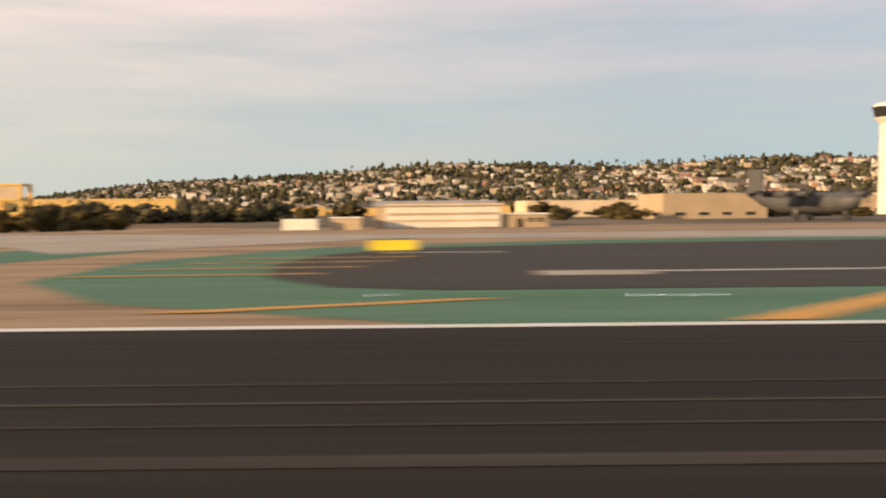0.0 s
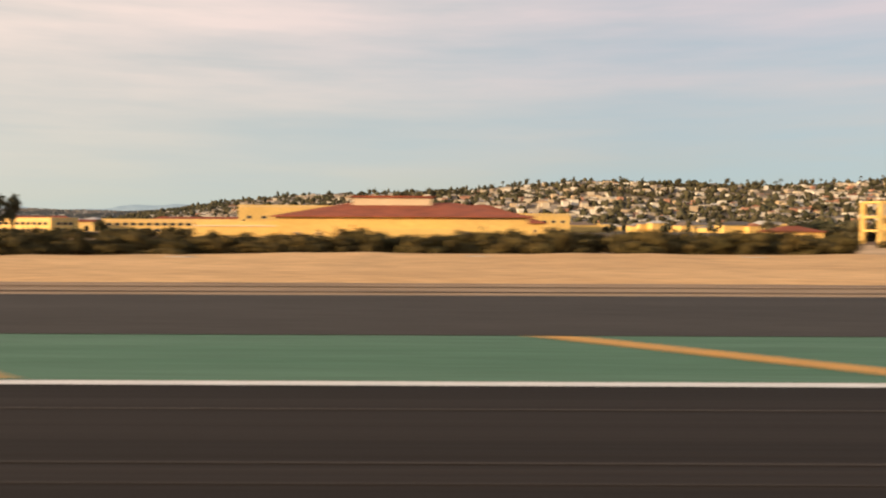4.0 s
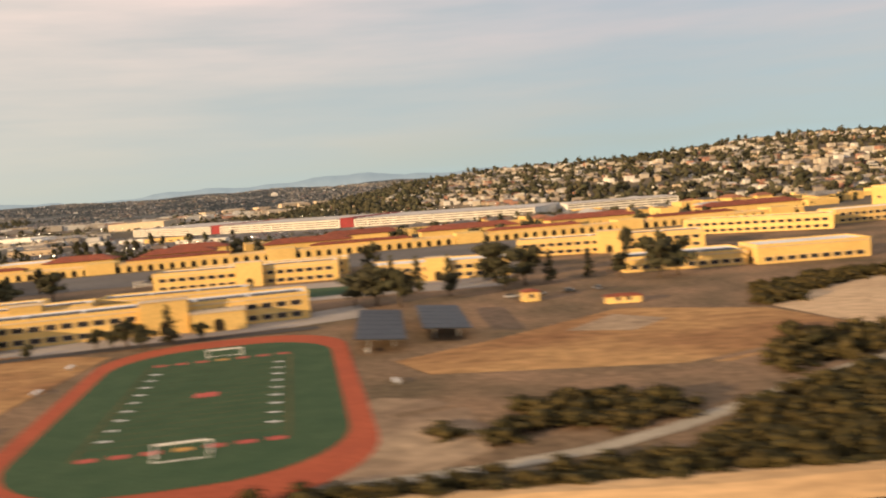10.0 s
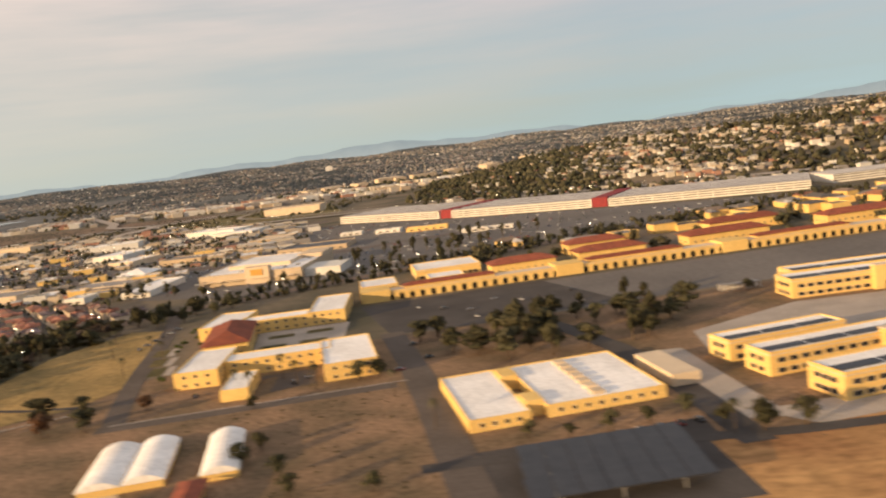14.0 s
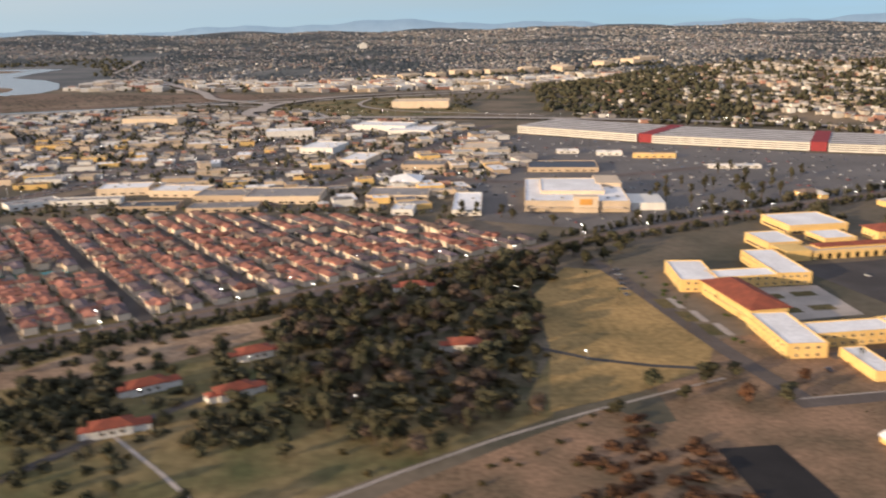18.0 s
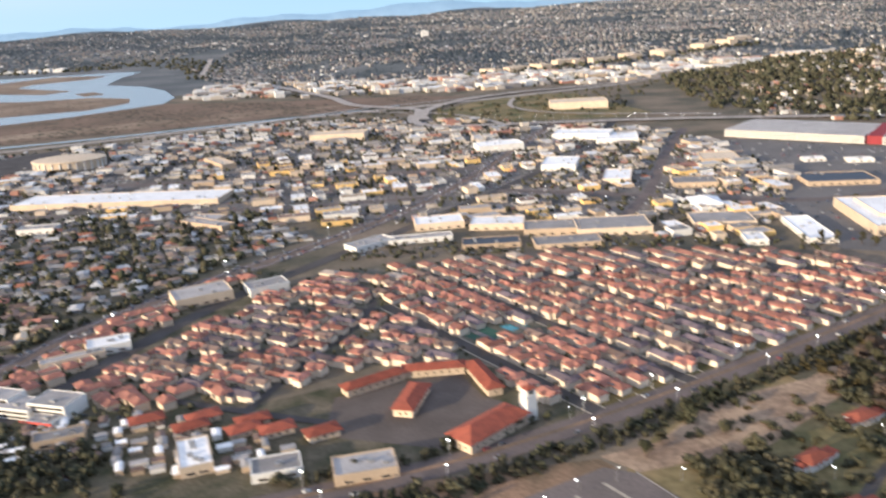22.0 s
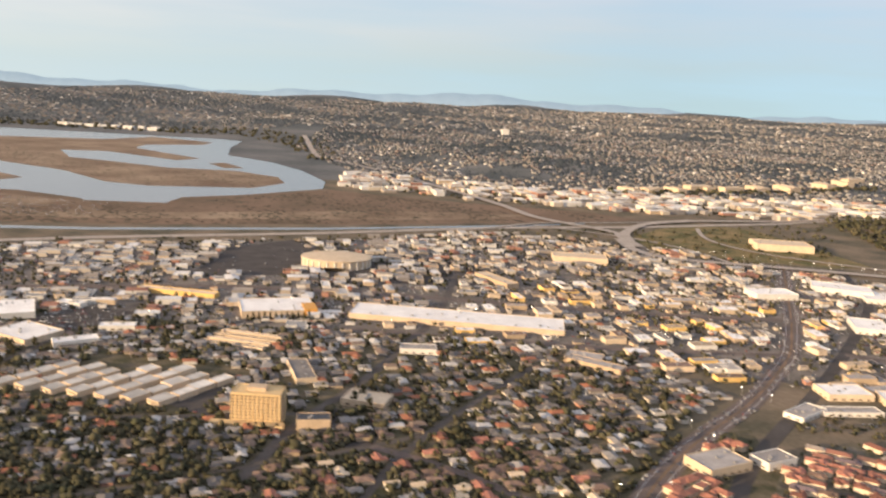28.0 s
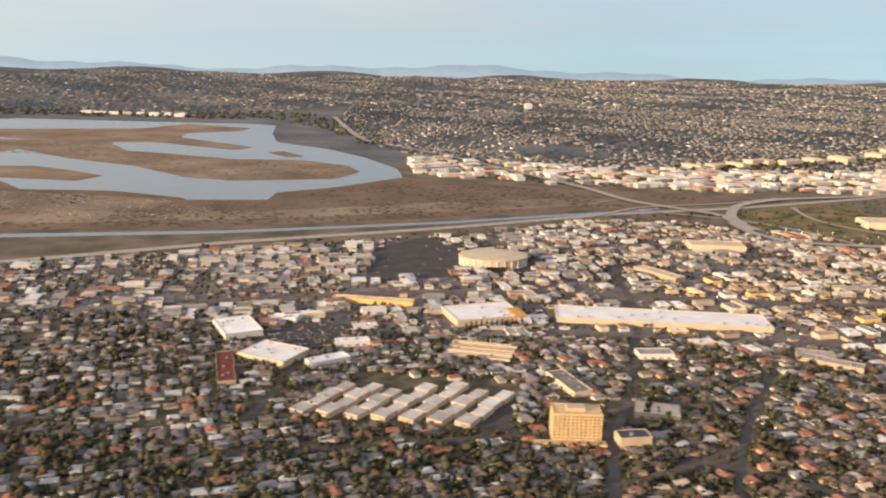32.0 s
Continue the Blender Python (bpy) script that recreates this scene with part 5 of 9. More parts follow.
strip("second_street", [(-735, 160), (-684, 291), (-648, 344), (-612, 392), (-560, 470), (-480, 600), (-440, 740)], 7, ASPHALT, 0.065, "grey street")
strip("suburb_street", [(-832, 231), (-825, 262), (-819, 288), (-806, 318), (-790, 348), (-766, 390), (-748, 420)], 3.6, STREET, 0.06, "suburb street")
strip("suburb_street", [(-870, 270), (-858, 336), (-842, 362), (-802, 508), (-790, 640)], 5.0, STREET, 0.06, "suburb street")
strip("suburb_street", [(-1080, 300), (-1000, 310), (-930, 322), (-858, 336)], 3.2, STREET, 0.06, "suburb street")
strip("suburb_street", [(-792, 332), (-830, 300), (-860, 290), (-900, 262), (-960, 240)], 3.2, STREET, 0.06, "suburb street")
strip("suburb_street", [(-742, 203), (-773.8, 212.8), (-802.6, 222.3), (-832.7, 230.8), (-880, 238), (-940, 240)], 5.0, OLDROAD, 0.06, "grey suburb street")
strip("suburb_street", [(-1020, 340), (-1000, 470), (-970, 560)], 3.6, STREET, 0.06, "suburb street")
strip("suburb_street", [(-826, 306), (-800, 296), (-774, 278), (-758, 255), (-747, 245), (-737, 254)], 4.6, OLDROAD, 0.06, "grey suburb street")
strip("mall_street", [(-1100, 520), (-960, 556), (-860, 560), (-780, 552), (-640, 540), (-560, 545)], 8, OLDROAD, 0.06, "grey street")
strip("mall_street", [(-860, 470), (-700, 456), (-600, 462)], 6, OLDROAD, 0.06, "grey street")
strip("mall_street", [(-560, 470), (-470, 430), (-400, 400), (-300, 440)], 7, OLDROAD, 0.06, "grey street")
strip("mall_street", [(-520, 360), (-480, 440), (-440, 560), (-400, 660)], 6, OLDROAD, 0.06, "grey street")
FREEWAY = [(-1700, 430), (-1266, 619), (-1113, 703), (-923, 784), (-740, 879), (-585, 932), (-348, 1042), (-100, 1090), (300, 1120)]
strip("freeway", FREEWAY, 12, CONCRETE, 0.3, "pale concrete freeway along the river")
strip("cross_freeway", [(120, 520), (-120, 590), (-260, 665), (-359, 700), (-430, 717), (-484, 728), (-547, 737), (-597, 742), (-622, 772), (-621, 842)], 11, CONCRETE, 1.2, "pale raised freeway")
strip("north_freeway", [(-610, 800), (-618, 850), (-612, 885), (-650, 917), (-697, 962), (-732, 1067), (-900, 1400), (-1060, 1640), (-1170, 2130)], 12, CONCRETE, 1.25, "pale raised freeway over the river")
strip("east_freeway", [(-612, 830), (-614, 870), (-575, 952), (-510, 1000), (-417, 1028), (-300, 1063), (-100, 1100), (300, 1130)], 11, CONCRETE, 1.3, "pale raised freeway towards the valley")
strip("ramp", [(-511, 945), (-518, 915), (-525, 867), (-509, 823), (-479, 787), (-427, 760), (-350, 722)], 5, CONCRETE, 0.9, "curved freeway ramp")
strip("ramp", [(-703, 904), (-650, 880), (-600, 850), (-560, 800), (-540, 745)], 5, CONCRETE, 0.8, "curved freeway ramp")
strip("ramp", [(-760, 862), (-700, 925), (-640, 945), (-575, 965), (-500, 1012)], 5, CONCRETE, 0.85, "curved freeway ramp")
sheet("interchange_grass", [(-600, 770), (-530, 760), (-440, 745), (-400, 760), (-440, 960), (-500, 985), (-560, 930), (-605, 860)], PARKGRASS, 0.03, "dull grass inside the interchange")

# ---------- water ----------
sheet("bay_water", [(-4200, 1000), (-1466, 1029), (-1413, 968), (-1306, 970), (-1217, 932), (-1206, 918), (-1119, 929), (-1117, 982), (-1054, 1031), (-971, 1134), (-981, 1221), (-1040, 1361), (-1113, 1475), (-1218, 1573), (-1257, 1742),
                    (-1292, 2005), (-1287, 2176), (-1731, 2153), (-1926, 1969), (-4200, 1960)], WATER, 0.12, "calm pale blue bay water")
sheet("river_water", [(-1900, 470), (-1310, 706), (-1123, 742), (-923, 806), (-723, 892), (-640, 940), (-640, 946), (-723, 902), (-923, 818), (-1123, 755), (-1310, 722), (-1900, 490)], WATER, 0.14, "narrow river channel")
sheet("river_flat", [(-1900, 520), (-1310, 742), (-1123, 776), (-923, 838), (-723, 918), (-560, 990), (-620, 1040), (-800, 1070), (-960, 1128), (-1054, 1036), (-1117, 985), (-1119, 932), (-1206, 922), (-1306, 974), (-1413, 972), (-1466, 1033), (-4200, 1004), (-4200, 600)], MUD, 0.10, "brown river flats")
sheet("river_flat_dry", [(-1900, 640), (-1310, 770), (-1123, 812), (-923, 872), (-760, 930), (-700, 985), (-860, 960), (-1100, 862), (-1300, 820), (-1900, 720)], SANDBAR, 0.11, "dry tan grass on the river flats")
sheet("sandbar", [(-2400, 1300), (-1616, 1335), (-1602, 1373), (-1483, 1268), (-1359, 1196), (-1254, 1091), (-1188, 1070), (-1062, 1104), (-1032, 1176), (-1057, 1248), (-1136, 1306), (-1239, 1300), (-1359, 1357), (-1432, 1383), (-1505, 1508), (-1592, 1532), (-2400, 1480)], SANDBAR, 0.2, "brown sandbar in the bay")
sheet("sandbar", [(-2300, 1160), (-1534, 1166), (-1491, 1174), (-1418, 1132), (-1362, 1090), (-1377, 1042), (-1480, 1057), (-2300, 1050)], SANDBAR, 0.2, "brown sandbar in the bay")
sheet("sandbar", [(-2400, 1500), (-1608, 1510), (-2000, 1662), (-1543, 1807), (-1489, 1946), (-1327, 1867), (-1332, 1787), (-1425, 1714), (-1414, 1628), (-1242, 1476), (-1267, 1427), (-1427, 1525), (-1505, 1508)], SANDBAR, 0.21, "brown sandbar in the bay")
sheet("sandbar", [(-1206, 1403), (-1181, 1423), (-1134, 1352), (-1162, 1338)], SANDBAR, 0.2, "small brown islet in the bay")
sheet("shore_lot", [(-1429, 953), (-1333, 941), (-1173, 904), (-1158, 816), (-1275, 795), (-1360, 812)], SANDBAR, 0.16, "sandy shore lot with parked cars")
KEEP.append([(-4200, 880), (-1160, 920), (-980, 1100), (-950, 1160), (-1040, 1450), (-1330, 2090), (-4200, 2130)])
KEEP.append([(-1900, 440), (-1266, 610), (-1113, 695), (-923, 775), (-720, 875), (-560, 940), (-560, 1040), (-900, 1120), (-1150, 950), (-1900, 950)])

# ---------- landmark buildings of the town ----------
def long_works(p, q, D, h, label):
    """A long white works building: banded front, pale roof with ridges."""
    (xa, ya), (xb, yb) = p, q
    L, rot = math.hypot(xb - xa, yb - ya), math.degrees(math.atan2(yb - ya, xb - xa))
    e = thing("long_white_works", xa, ya, 0, rot, label, "building", "long works buildings")
    part("body", boxes((0, L, 0, D, 0, h)), WHITEWALL, e)
    for k in range(3):
        part("window_band", boxes((0.5, L - 0.5, -0.12, 0, 0.9 + 1.3 * k, 1.4 + 1.3 * k)), DARKOPEN, e, "dark window band")
    for k in range(6):
        part("roof_bay", roof(0.2, L - 0.2, D * k / 6, D * (k + 1) / 6, h, 0.7, 0.0, True), WORKSROOF, e, "pale shallow roof bay")
        part("skylight", boxes((1.0, L - 1.0, D * k / 6 + 0.1, D * k / 6 + 1.3, h + 0.1, h + 0.34)), DARKOPEN, e, "dark roof skylight strip")
    n = int(L / 8)
    me = bpy.data.meshes.new("pier")
    bm = boxes((-0.25, 0.25, -0.25, 0, 0, h))
    bm.to_mesh(me)
    bm.free()
    me.materials.append(WHITEWALL)
    for k in range(n + 1):
        piece("pier", me, e, pose(0.3 + (L - 0.6) * k / n, 0, 0))
    KEEP.append(corner_box(xa, ya, rot, L, D, 4))
    return e


long_works((-384, 610), (-311, 549), 58, 4.8, "very long white works building with dark window bands")
long_works((-303, 541), (-220, 494), 58, 4.8, "very long white works building with dark window bands")
long_works((-211, 489), (-110, 448), 58, 4.6, "very long white works building with dark window bands")
long_works((-90, 466), (-28, 466), 30, 4.4, "long white works building with dark window bands")
for x, y, rot in ((-309, 547, -36), (-218.5, 494, -27)):
    e = thing("red_link", x, y, 0, rot, "dark red link block between white works buildings", "building", "red link blocks")
    part("body", boxes((-1, 8, -0.5, 58, 0, 4.9)), LINKRED, e)
    part("cap", boxes((-1.2, 8.2, -0.7, 58.2, 4.9, 5.6)), LINKRED, e)


def flat_store(x, y, rot, L, D, h, label, walls=None, deck=None, vents=4, win=WIN_L, name="flat_roof_store", step=5.0):
    e = thing(name, x, y, 0, rot, label, "building", "flat-roofed stores")
    part("body", parapet_block(0, L, 0, D, 0, h, 0.3, 0.4), walls or CREAM, e)
    part("roof_deck", boxes((0.3, L - 0.3, 0.3, D - 0.3, h - 0.4, h - 0.33)), deck or WHITEROOF, e)
    r = np.random.default_rng(int(abs(x * 7 + y * 3)))
    for k in range(vents):
        a, b = r.uniform(2, max(2.5, L - 3)), r.uniform(1.5, max(2, D - 3))
        part("roof_unit", boxes((a, a + 1.4, b, b + 1.1, h - 0.33, h + 0.35)), METAL, e)
    if win:
        face_row(e, win, "window", (0, -0.01), (L, -0.01), 0.5, step)
        face_row(e, win, "window", (-0.01, D), (-0.01, 0), 0.5, step)
    KEEP.append(corner_box(x, y, rot, L, D, 2))
    return e


# big tan store beside the boulevard
e = flat_store(-408.5, 336, -6, 43, 54, 4.8, "large cream superstore with a white roof", CREAM, WHITEROOF, 10, None, "superstore")
part("front_tower", boxes((20, 30, -1.5, 3, 0, 6.8)), CREAM, e)
part("sign_panel", boxes((22.5, 27.5, -1.75, -1.5, 3.4, 5.8)), ORANGEPAINT, e, "plain orange sign panel")
part("garden_wing", boxes((43, 58, 4, 24, 0, 3.2)), WHITEWALL, e)
part("raised_roof", parapet_block(7, 34, 16, 48, 4.4, 6.0), CREAM, e)
part("raised_roof_deck", boxes((7.3, 33.7, 16.3, 47.7, 5.7, 5.76)), WHITEROOF, e)
part("loading_block", boxes((32, 43.2, 34, 54.2, 4.3, 6.2)), CREAM, e)
for k in range(4):
    part("canopy", boxes((2 + 10 * k, 10 + 10 * k, -2.2, 0, 2.0, 2.3)), CREAM, e)
sheet("superstore_lot", [(-430, 322), (-373, 296), (-300, 330), (-200, 380), (-120, 430), (-220, 484), (-311, 540), (-384, 600), (-420, 540), (-440, 430)], PARADE, 0.035, "large asphalt car park")
for x, y, rot, L, D, h, wl_, dk, lab in ((-371, 500, -4, 13, 8, 2.0, WHITEWALL, WHITEROOF, "small white shed on the works yard"), (-349, 490, -8, 15, 8, 2.2, WHITEWALL, WHITEROOF, "small white shed on the works yard"),
                                         (-396, 435, -6, 37, 24, 2.6, TAN, SOLAR, "tan building with a dark panelled roof"), (-330, 478, -10, 24, 6, 2.4, YELLOW, CREAM, "long low cream shed on the works yard"),
                                         (-299, 436, -6, 27, 6, 1.8, WHITEWALL, WHITEROOF, "long low white shed on the works yard"), (-439, 331, -4, 12, 38, 2.6, WHITEWALL, WHITEROOF, "narrow store with a long white roof"),
                                         (-477, 366, -6, 28, 20, 2.6, CREAM, GREYROOF, "wide low store with a grey roof"), (-429, 513, -8, 23, 26, 3.0, TAN, CREAM, "tan warehouse with a pale roof"),
                                         (-464, 450, -8, 24, 18, 3.0, TAN, GREYROOF, "tan warehouse with a grey roof"), (-479, 610, -10, 31, 34, 3.4, WHITEWALL, WHITEROOF, "white warehouse with a white roof"), (-464, 334, -6, 9, 12, 2.6, WHITEWALL, WHITEROOF, "small white store with a white roof")):
    flat_store(x, y, rot, L, D, h, lab, wl_, dk, 2)
e = thing("pyramid_roof_store", -468, 400, 0, -6, "white store with a pointed white roof", "building", "flat-roofed stores")
part("body", boxes((0, 15, 0, 17, 0, 2.4)), WHITEWALL, e)
part("roof", roof(0, 15, 0, 17, 2.4, 2.6, 0.4), WHITEROOF, e)
# stores along the shopping street
for x, y, rot, L, D, h, wl_, dk in ((-606, 388, 6, 24, 16, 3.6, CREAM, WHITEROOF), (-580, 384, -8, 26, 16, 3.2, CREAM, WHITEROOF), (-555, 368, -4, 26, 17, 3.4, TAN, GREYROOF),
                                    (-531, 362, -2, 34, 22, 3.6, CREAM, GREYROOF), (-632, 356, 40, 22, 10, 2.6, WHITEWALL, GREYROOF), (-618, 366, 6, 30, 8, 2.4, WHITEWALL, GREYROOF),
                                    (-584, 352, 0, 26, 12, 2.2, TAN, SOLAR), (-552, 346, 2, 30, 14, 2.0, TAN, GREYROOF), 
                                    ):
    flat_store(x, y, rot, L, D, h, "flat-roofed shop building beside a car park", wl_, dk, 3)
# long white-roofed market hall and its neighbours
flat_store(-858, 492, -6.5, 133, 28, 3.6, "very long market hall with a bright white roof", CREAM, WHITEROOF, 14, None, "market_hall")
e = flat_store(-921, 479, 17, 45, 32, 4.4, "wide store with a white roof", CREAM, WHITEROOF, 6, None, "wide_store")
part("orange_corner", boxes((38, 46, -0.5, 16, 0, 4.8)), ORANGEPAINT, e, "orange corner block")
for x, y, rot, L, D, h, wl_, dk in ((-694, 292, 28, 22, 15, 4.0, CREAM, GREYROOF), (-668, 302, 28, 16, 10, 3.6, WHITEWALL, GREYROOF), (-711, 250, 22, 14, 9, 3.2, WHITEWALL, WHITEROOF),
                                    (-722, 240, 30, 20, 5, 2.6, CREAM, GREYROOF),
                                     (-700, 188, 20, 13, 6, 2.6, TAN, GREYROOF),
                                    
                                    
                                    
                                    (-566, 600, 10, 34, 20, 5, WHITEWALL, WHITEROOF), (-508, 640, -20, 44, 26, 4.6, WHITEWALL, WHITEROOF),
                                    (-530, 520, -14, 22, 30, 4.0, WHITEWALL, WHITEROOF), (-500, 470, -14, 16, 30, 3.4, CREAM, WHITEROOF)):
    flat_store(x, y, rot, L, D, h, "flat-roofed commercial building with roof units", wl_, dk, 3, WIN_L if L < 40 else None)


def white_complex():
    """A stepped white motel with open parking decks and coloured fascia strips."""
    e = thing("white_motel", -735, 211, 0, -18, "stepped white motel with open decks and coloured fascias", "building", "flat-roofed stores")
    for x0, x1, y0, y1, h in ((0, 16, 6, 13, 4.2), (12, 26, 3, 11, 3.4), (24, 37, 5, 14, 4.6), (3, 12, 0, 6, 2.2), (28, 36, 0, 5, 2.0)):
        b = part("block", parapet_block(x0, x1, y0, y1, 0, h, 0.2, 0.25), WHITEWALL, e)
        part("roof_deck", boxes((x0 + 0.2, x1 - 0.2, y0 + 0.2, y1 - 0.2, h - 0.25, h - 0.19)), GREYROOF, b)
        for k in range(int(h / 1.4)):
            part("deck_opening", boxes((x0 + 0.6, x1 - 0.6, y0 - 0.04, y0, 0.5 + 1.35 * k, 1.15 + 1.35 * k)), DARKOPEN, b)
        part("roof_unit", boxes(((x0 + x1) / 2, (x0 + x1) / 2 + 1.4, y0 + 2, y0 + 3.2, h - 0.19, h + 0.5)), METAL, b)
    part("blue_fascia", boxes((3, 12, -0.3, 0, 1.6, 2.2)), COURTBLUE, e, "plain blue fascia strip")
    part("red_fascia", boxes((26, 37, -0.4, -0.1, 1.4, 2.0)), REDPAINT, e, "plain red fascia strip")
    KEEP.append(corner_box(-735, 211, -18, 37, 14, 2))


white_complex()


def store_line(p, q, D, h, label, walls=None, deck=None, vents=3):
    """A flat-roofed store whose front runs from p to q."""
    (xa, ya), (xb, yb) = p, q
    L = math.hypot(xb - xa, yb - ya)
    return flat_store(xa, ya, math.degrees(math.atan2(yb - ya, xb - xa)), L, D, h, label, walls, deck, vents, WIN_L if L < 34 else None)


store_line((-1069, 476), (-1055, 448), 22, 3.8, "white-roofed mall wing beside a car park", WHITEWALL, WHITEROOF, 5)
store_line((-1042, 419), (-1015, 405), 24, 3.8, "white-roofed mall wing beside a car park", CREAM, WHITEROOF, 5)
store_line((-1054, 421), (-1043, 379), 9, 3.0, "long low store with a dark red flat roof", TAN, DARKRED, 4)
store_line((-1036, 485), (-1020, 482), 8, 3.0, "small white store with a white roof", WHITEWALL, WHITEROOF)
store_line((-1000, 405), (-981, 417), 9, 3.2, "small white store with a white roof", WHITEWALL, WHITEROOF)
store_line((-991, 439), (-972, 443), 8, 3.0, "small white store with a white roof", WHITEWALL, WHITEROOF)
store_line((-1003, 529), (-949, 520), 8, 3.4, "long yellow store with a tan flat roof", YELLOW, CREAM)
store_line((-706, 703), (-659, 700), 22, 6.0, "large cream office block with a flat roof", CREAM, CREAM)
flat_store(-486, 822, -4, 56, 32, 7, "wide cream block beside the interchange", CREAM, CREAM, 5, None)
store_line((-776, 629), (-753, 593), 11, 4.0, "tan store block with a pale flat roof", TAN, CREAM)
store_line((-733, 426), (-706, 408), 9, 3.6, "tan shop block round a yard", TAN, GREYROOF)
store_line((-728, 442), (-733, 428), 20, 3.4, "tan shop block round a yard", TAN, GREYROOF)
store_line((-844, 349), (-824, 344), 14, 3.2, "cream courtyard block with a flat roof", CREAM, CREAM)
store_line((-878, 399), (-868, 371), 10, 3.2, "pale store with a grey flat roof", CREAM, GREYROOF)
store_line((-822, 427), (-802, 428), 10, 3.2, "pale store with a grey flat roof", WHITEWALL, GREYROOF)
for k in range(4):
    store_line((-931 + 2 * k, 428 + 7 * k), (-895 + 2 * k, 419 + 7 * k), 3.2, 1.6, "long low carport row with a pale roof", CREAM, GREYROOF, 0)
flat_store(-656, 170.5, 20, 8, 15, 3.0, "pale store with a long white roof", CREAM, WHITEROOF, 5)
flat_store(-618, 163.5, 12, 15, 9, 3.0, "tan store with a grey hipped front", TAN, GREYROOF, 2)
flat_store(-638, 166.5, 14, 12, 8, 2.6, "small white workshop with a grey roof", WHITEWALL, GREYROOF, 2)
sheet("mall_lot", [(-1038, 446), (-1005, 435), (-984, 467), (-985, 481), (-1016, 486), (-1038, 464)], ASPHALT, 0.05, "dark asphalt car park of the mall")
KEEP.append([(-1038, 446), (-1005, 435), (-984, 467), (-985, 481), (-1016, 486), (-1038, 464)])


def arena(x, y):
    e = thing("arena", x, y, 0, 4, "large round cream sports arena with ribbed wall", "arena")
    bm = bmesh.new()
    n = 40
    rings = []
    for r, z in ((1.0, 0), (1.0, 6.6), (1.04, 6.6), (1.04, 7.6), (0.97, 7.9), (0.5, 8.6), (0.05, 8.8)):
        rings.append([bm.verts.new((27 * r * math.cos(6.2832 * k / n), 21 * r * math.sin(6.2832 * k / n), z)) for k in range(n)])
    for a, b in zip(rings, rings[1:]):
        for k in range(n):
            bm.faces.new((a[k], a[(k + 1) % n], b[(k + 1) % n], b[k]))
    bm.faces.new(rings[-1])
    part("drum", bm, CREAM, e)
    me = bpy.data.meshes.new("rib")
    b2 = boxes((-0.4, 0.4, -0.5, 0.5, 0, 6.5))
    b2.to_mesh(me)
    b2.free()
    me.materials.append(WHITEWALL)
    for k in range(28):
        a = 6.2832 * k / 28
        piece("rib", me, e, pose(27.2 * math.cos(a), 21.2 * math.sin(a), 0, 0, 0, math.degrees(a) + 90))
    part("doors", boxes((-8, 8, -22.4, -20, 0, 2.4)), DARKOPEN, e)
    KEEP.append([(x + 34 * math.cos(a), y + 28 * math.sin(a)) for a in np.linspace(0, 6, 12)])


arena(-886, 644)
sheet("arena_lot", [(-985, 690), (-985, 585), (-925, 598), (-850, 590), (-760, 600), (-770, 680), (-850, 700), (-940, 745)], ASPHALT, 0.04, "huge dark asphalt car park")
KEEP.append([(-985, 690), (-985, 585), (-925, 598), (-910, 690), (-940, 745)])


def hotel(x, y, rot):
    e = thing("hotel_tower", x, y, 0, rot, "tan tower block of nine storeys lit by the low sun", "building")
    part("body", parapet_block(0, 21, 0, 11, 0, 14.2), HOTELWALL, e)
    part("podium", boxes((-8, 23, -4, 0, 0, 2.0)), HOTELWALL, e)
    part("roof_plant", boxes((6, 14, 3, 8, 13.8, 15.6)), TAN, e)
    for k in range(12):
        part("pier", boxes((k * 20.6 / 11, k * 20.6 / 11 + 0.4, -0.25, 0, 2.0, 13.4)), HOTELWALL, e)
    part("top_band", boxes((-0.1, 21.1, -0.3, 0, 13.2, 14.2)), HOTELWALL, e)
    for f in range(9):
        face_row(e, WIN_S, "window", (0, -0.01), (21, -0.01), 1.2 + 1.4 * f, 1.9, 0.2)
        face_row(e, WIN, "window", (21.01, 0), (21.01, 11), 1.2 + 1.4 * f, 2.4)
    KEEP.append(corner_box(x, y, rot, 24, 14, 3))


hotel(-886.5, 321, -2)
e = flat_store(-858, 316, 8, 14, 8, 5.5, "dark low office block with an orange end", TAN, SOLAR, 2)
sheet("hotel_lot", [(-850, 308), (-826, 300), (-822, 330), (-846, 345)], ASPHALT, 0.05, "asphalt car park")
sheet("hotel_lot_west", [(-918, 338), (-888, 322), (-886, 350), (-905, 372)], ASPHALT, 0.05, "asphalt car park")


# rows of flats with pale roofs
for k in range(7):
    x, y, L = -996 + 12.6 * k, 345 - 1.9 * k, (40, 42, 36, 46, 52, 44, 44)[k]
    e = thing("flat_block", x, y, 0, 58, "long pale two-storey apartment row with flat roofs", "building", "apartment rows")
    n = int(L / 9)
    for j in range(n):
        a, b, h = L * j / n, L * (j + 1) / n - 0.5, 2.6 + 0.25 * ((j + k) % 2)
        near, far = (0, 6.4) if j % 2 else (0.8, 8.6)
        part("section", parapet_block(a, b, near, far, 0, h, 0.15, 0.2), CREAM, e)
        part("roof_deck", boxes((a + 0.15, b - 0.15, near + 0.15, far - 0.15, h - 0.2, h - 0.14)), APARTROOF, e)
        part("stair_link", boxes((b, b + 0.5, 1.5, 4.5, 0, 2.2)), TAN, e)
    face_row(e, WIN_S, "window", (-0.01, 8.0), (-0.01, 1.2), 1.3, 1.9, 0.4)
KEEP.append([(-995, 340), (-975, 398), (-890, 388), (-905, 332)])


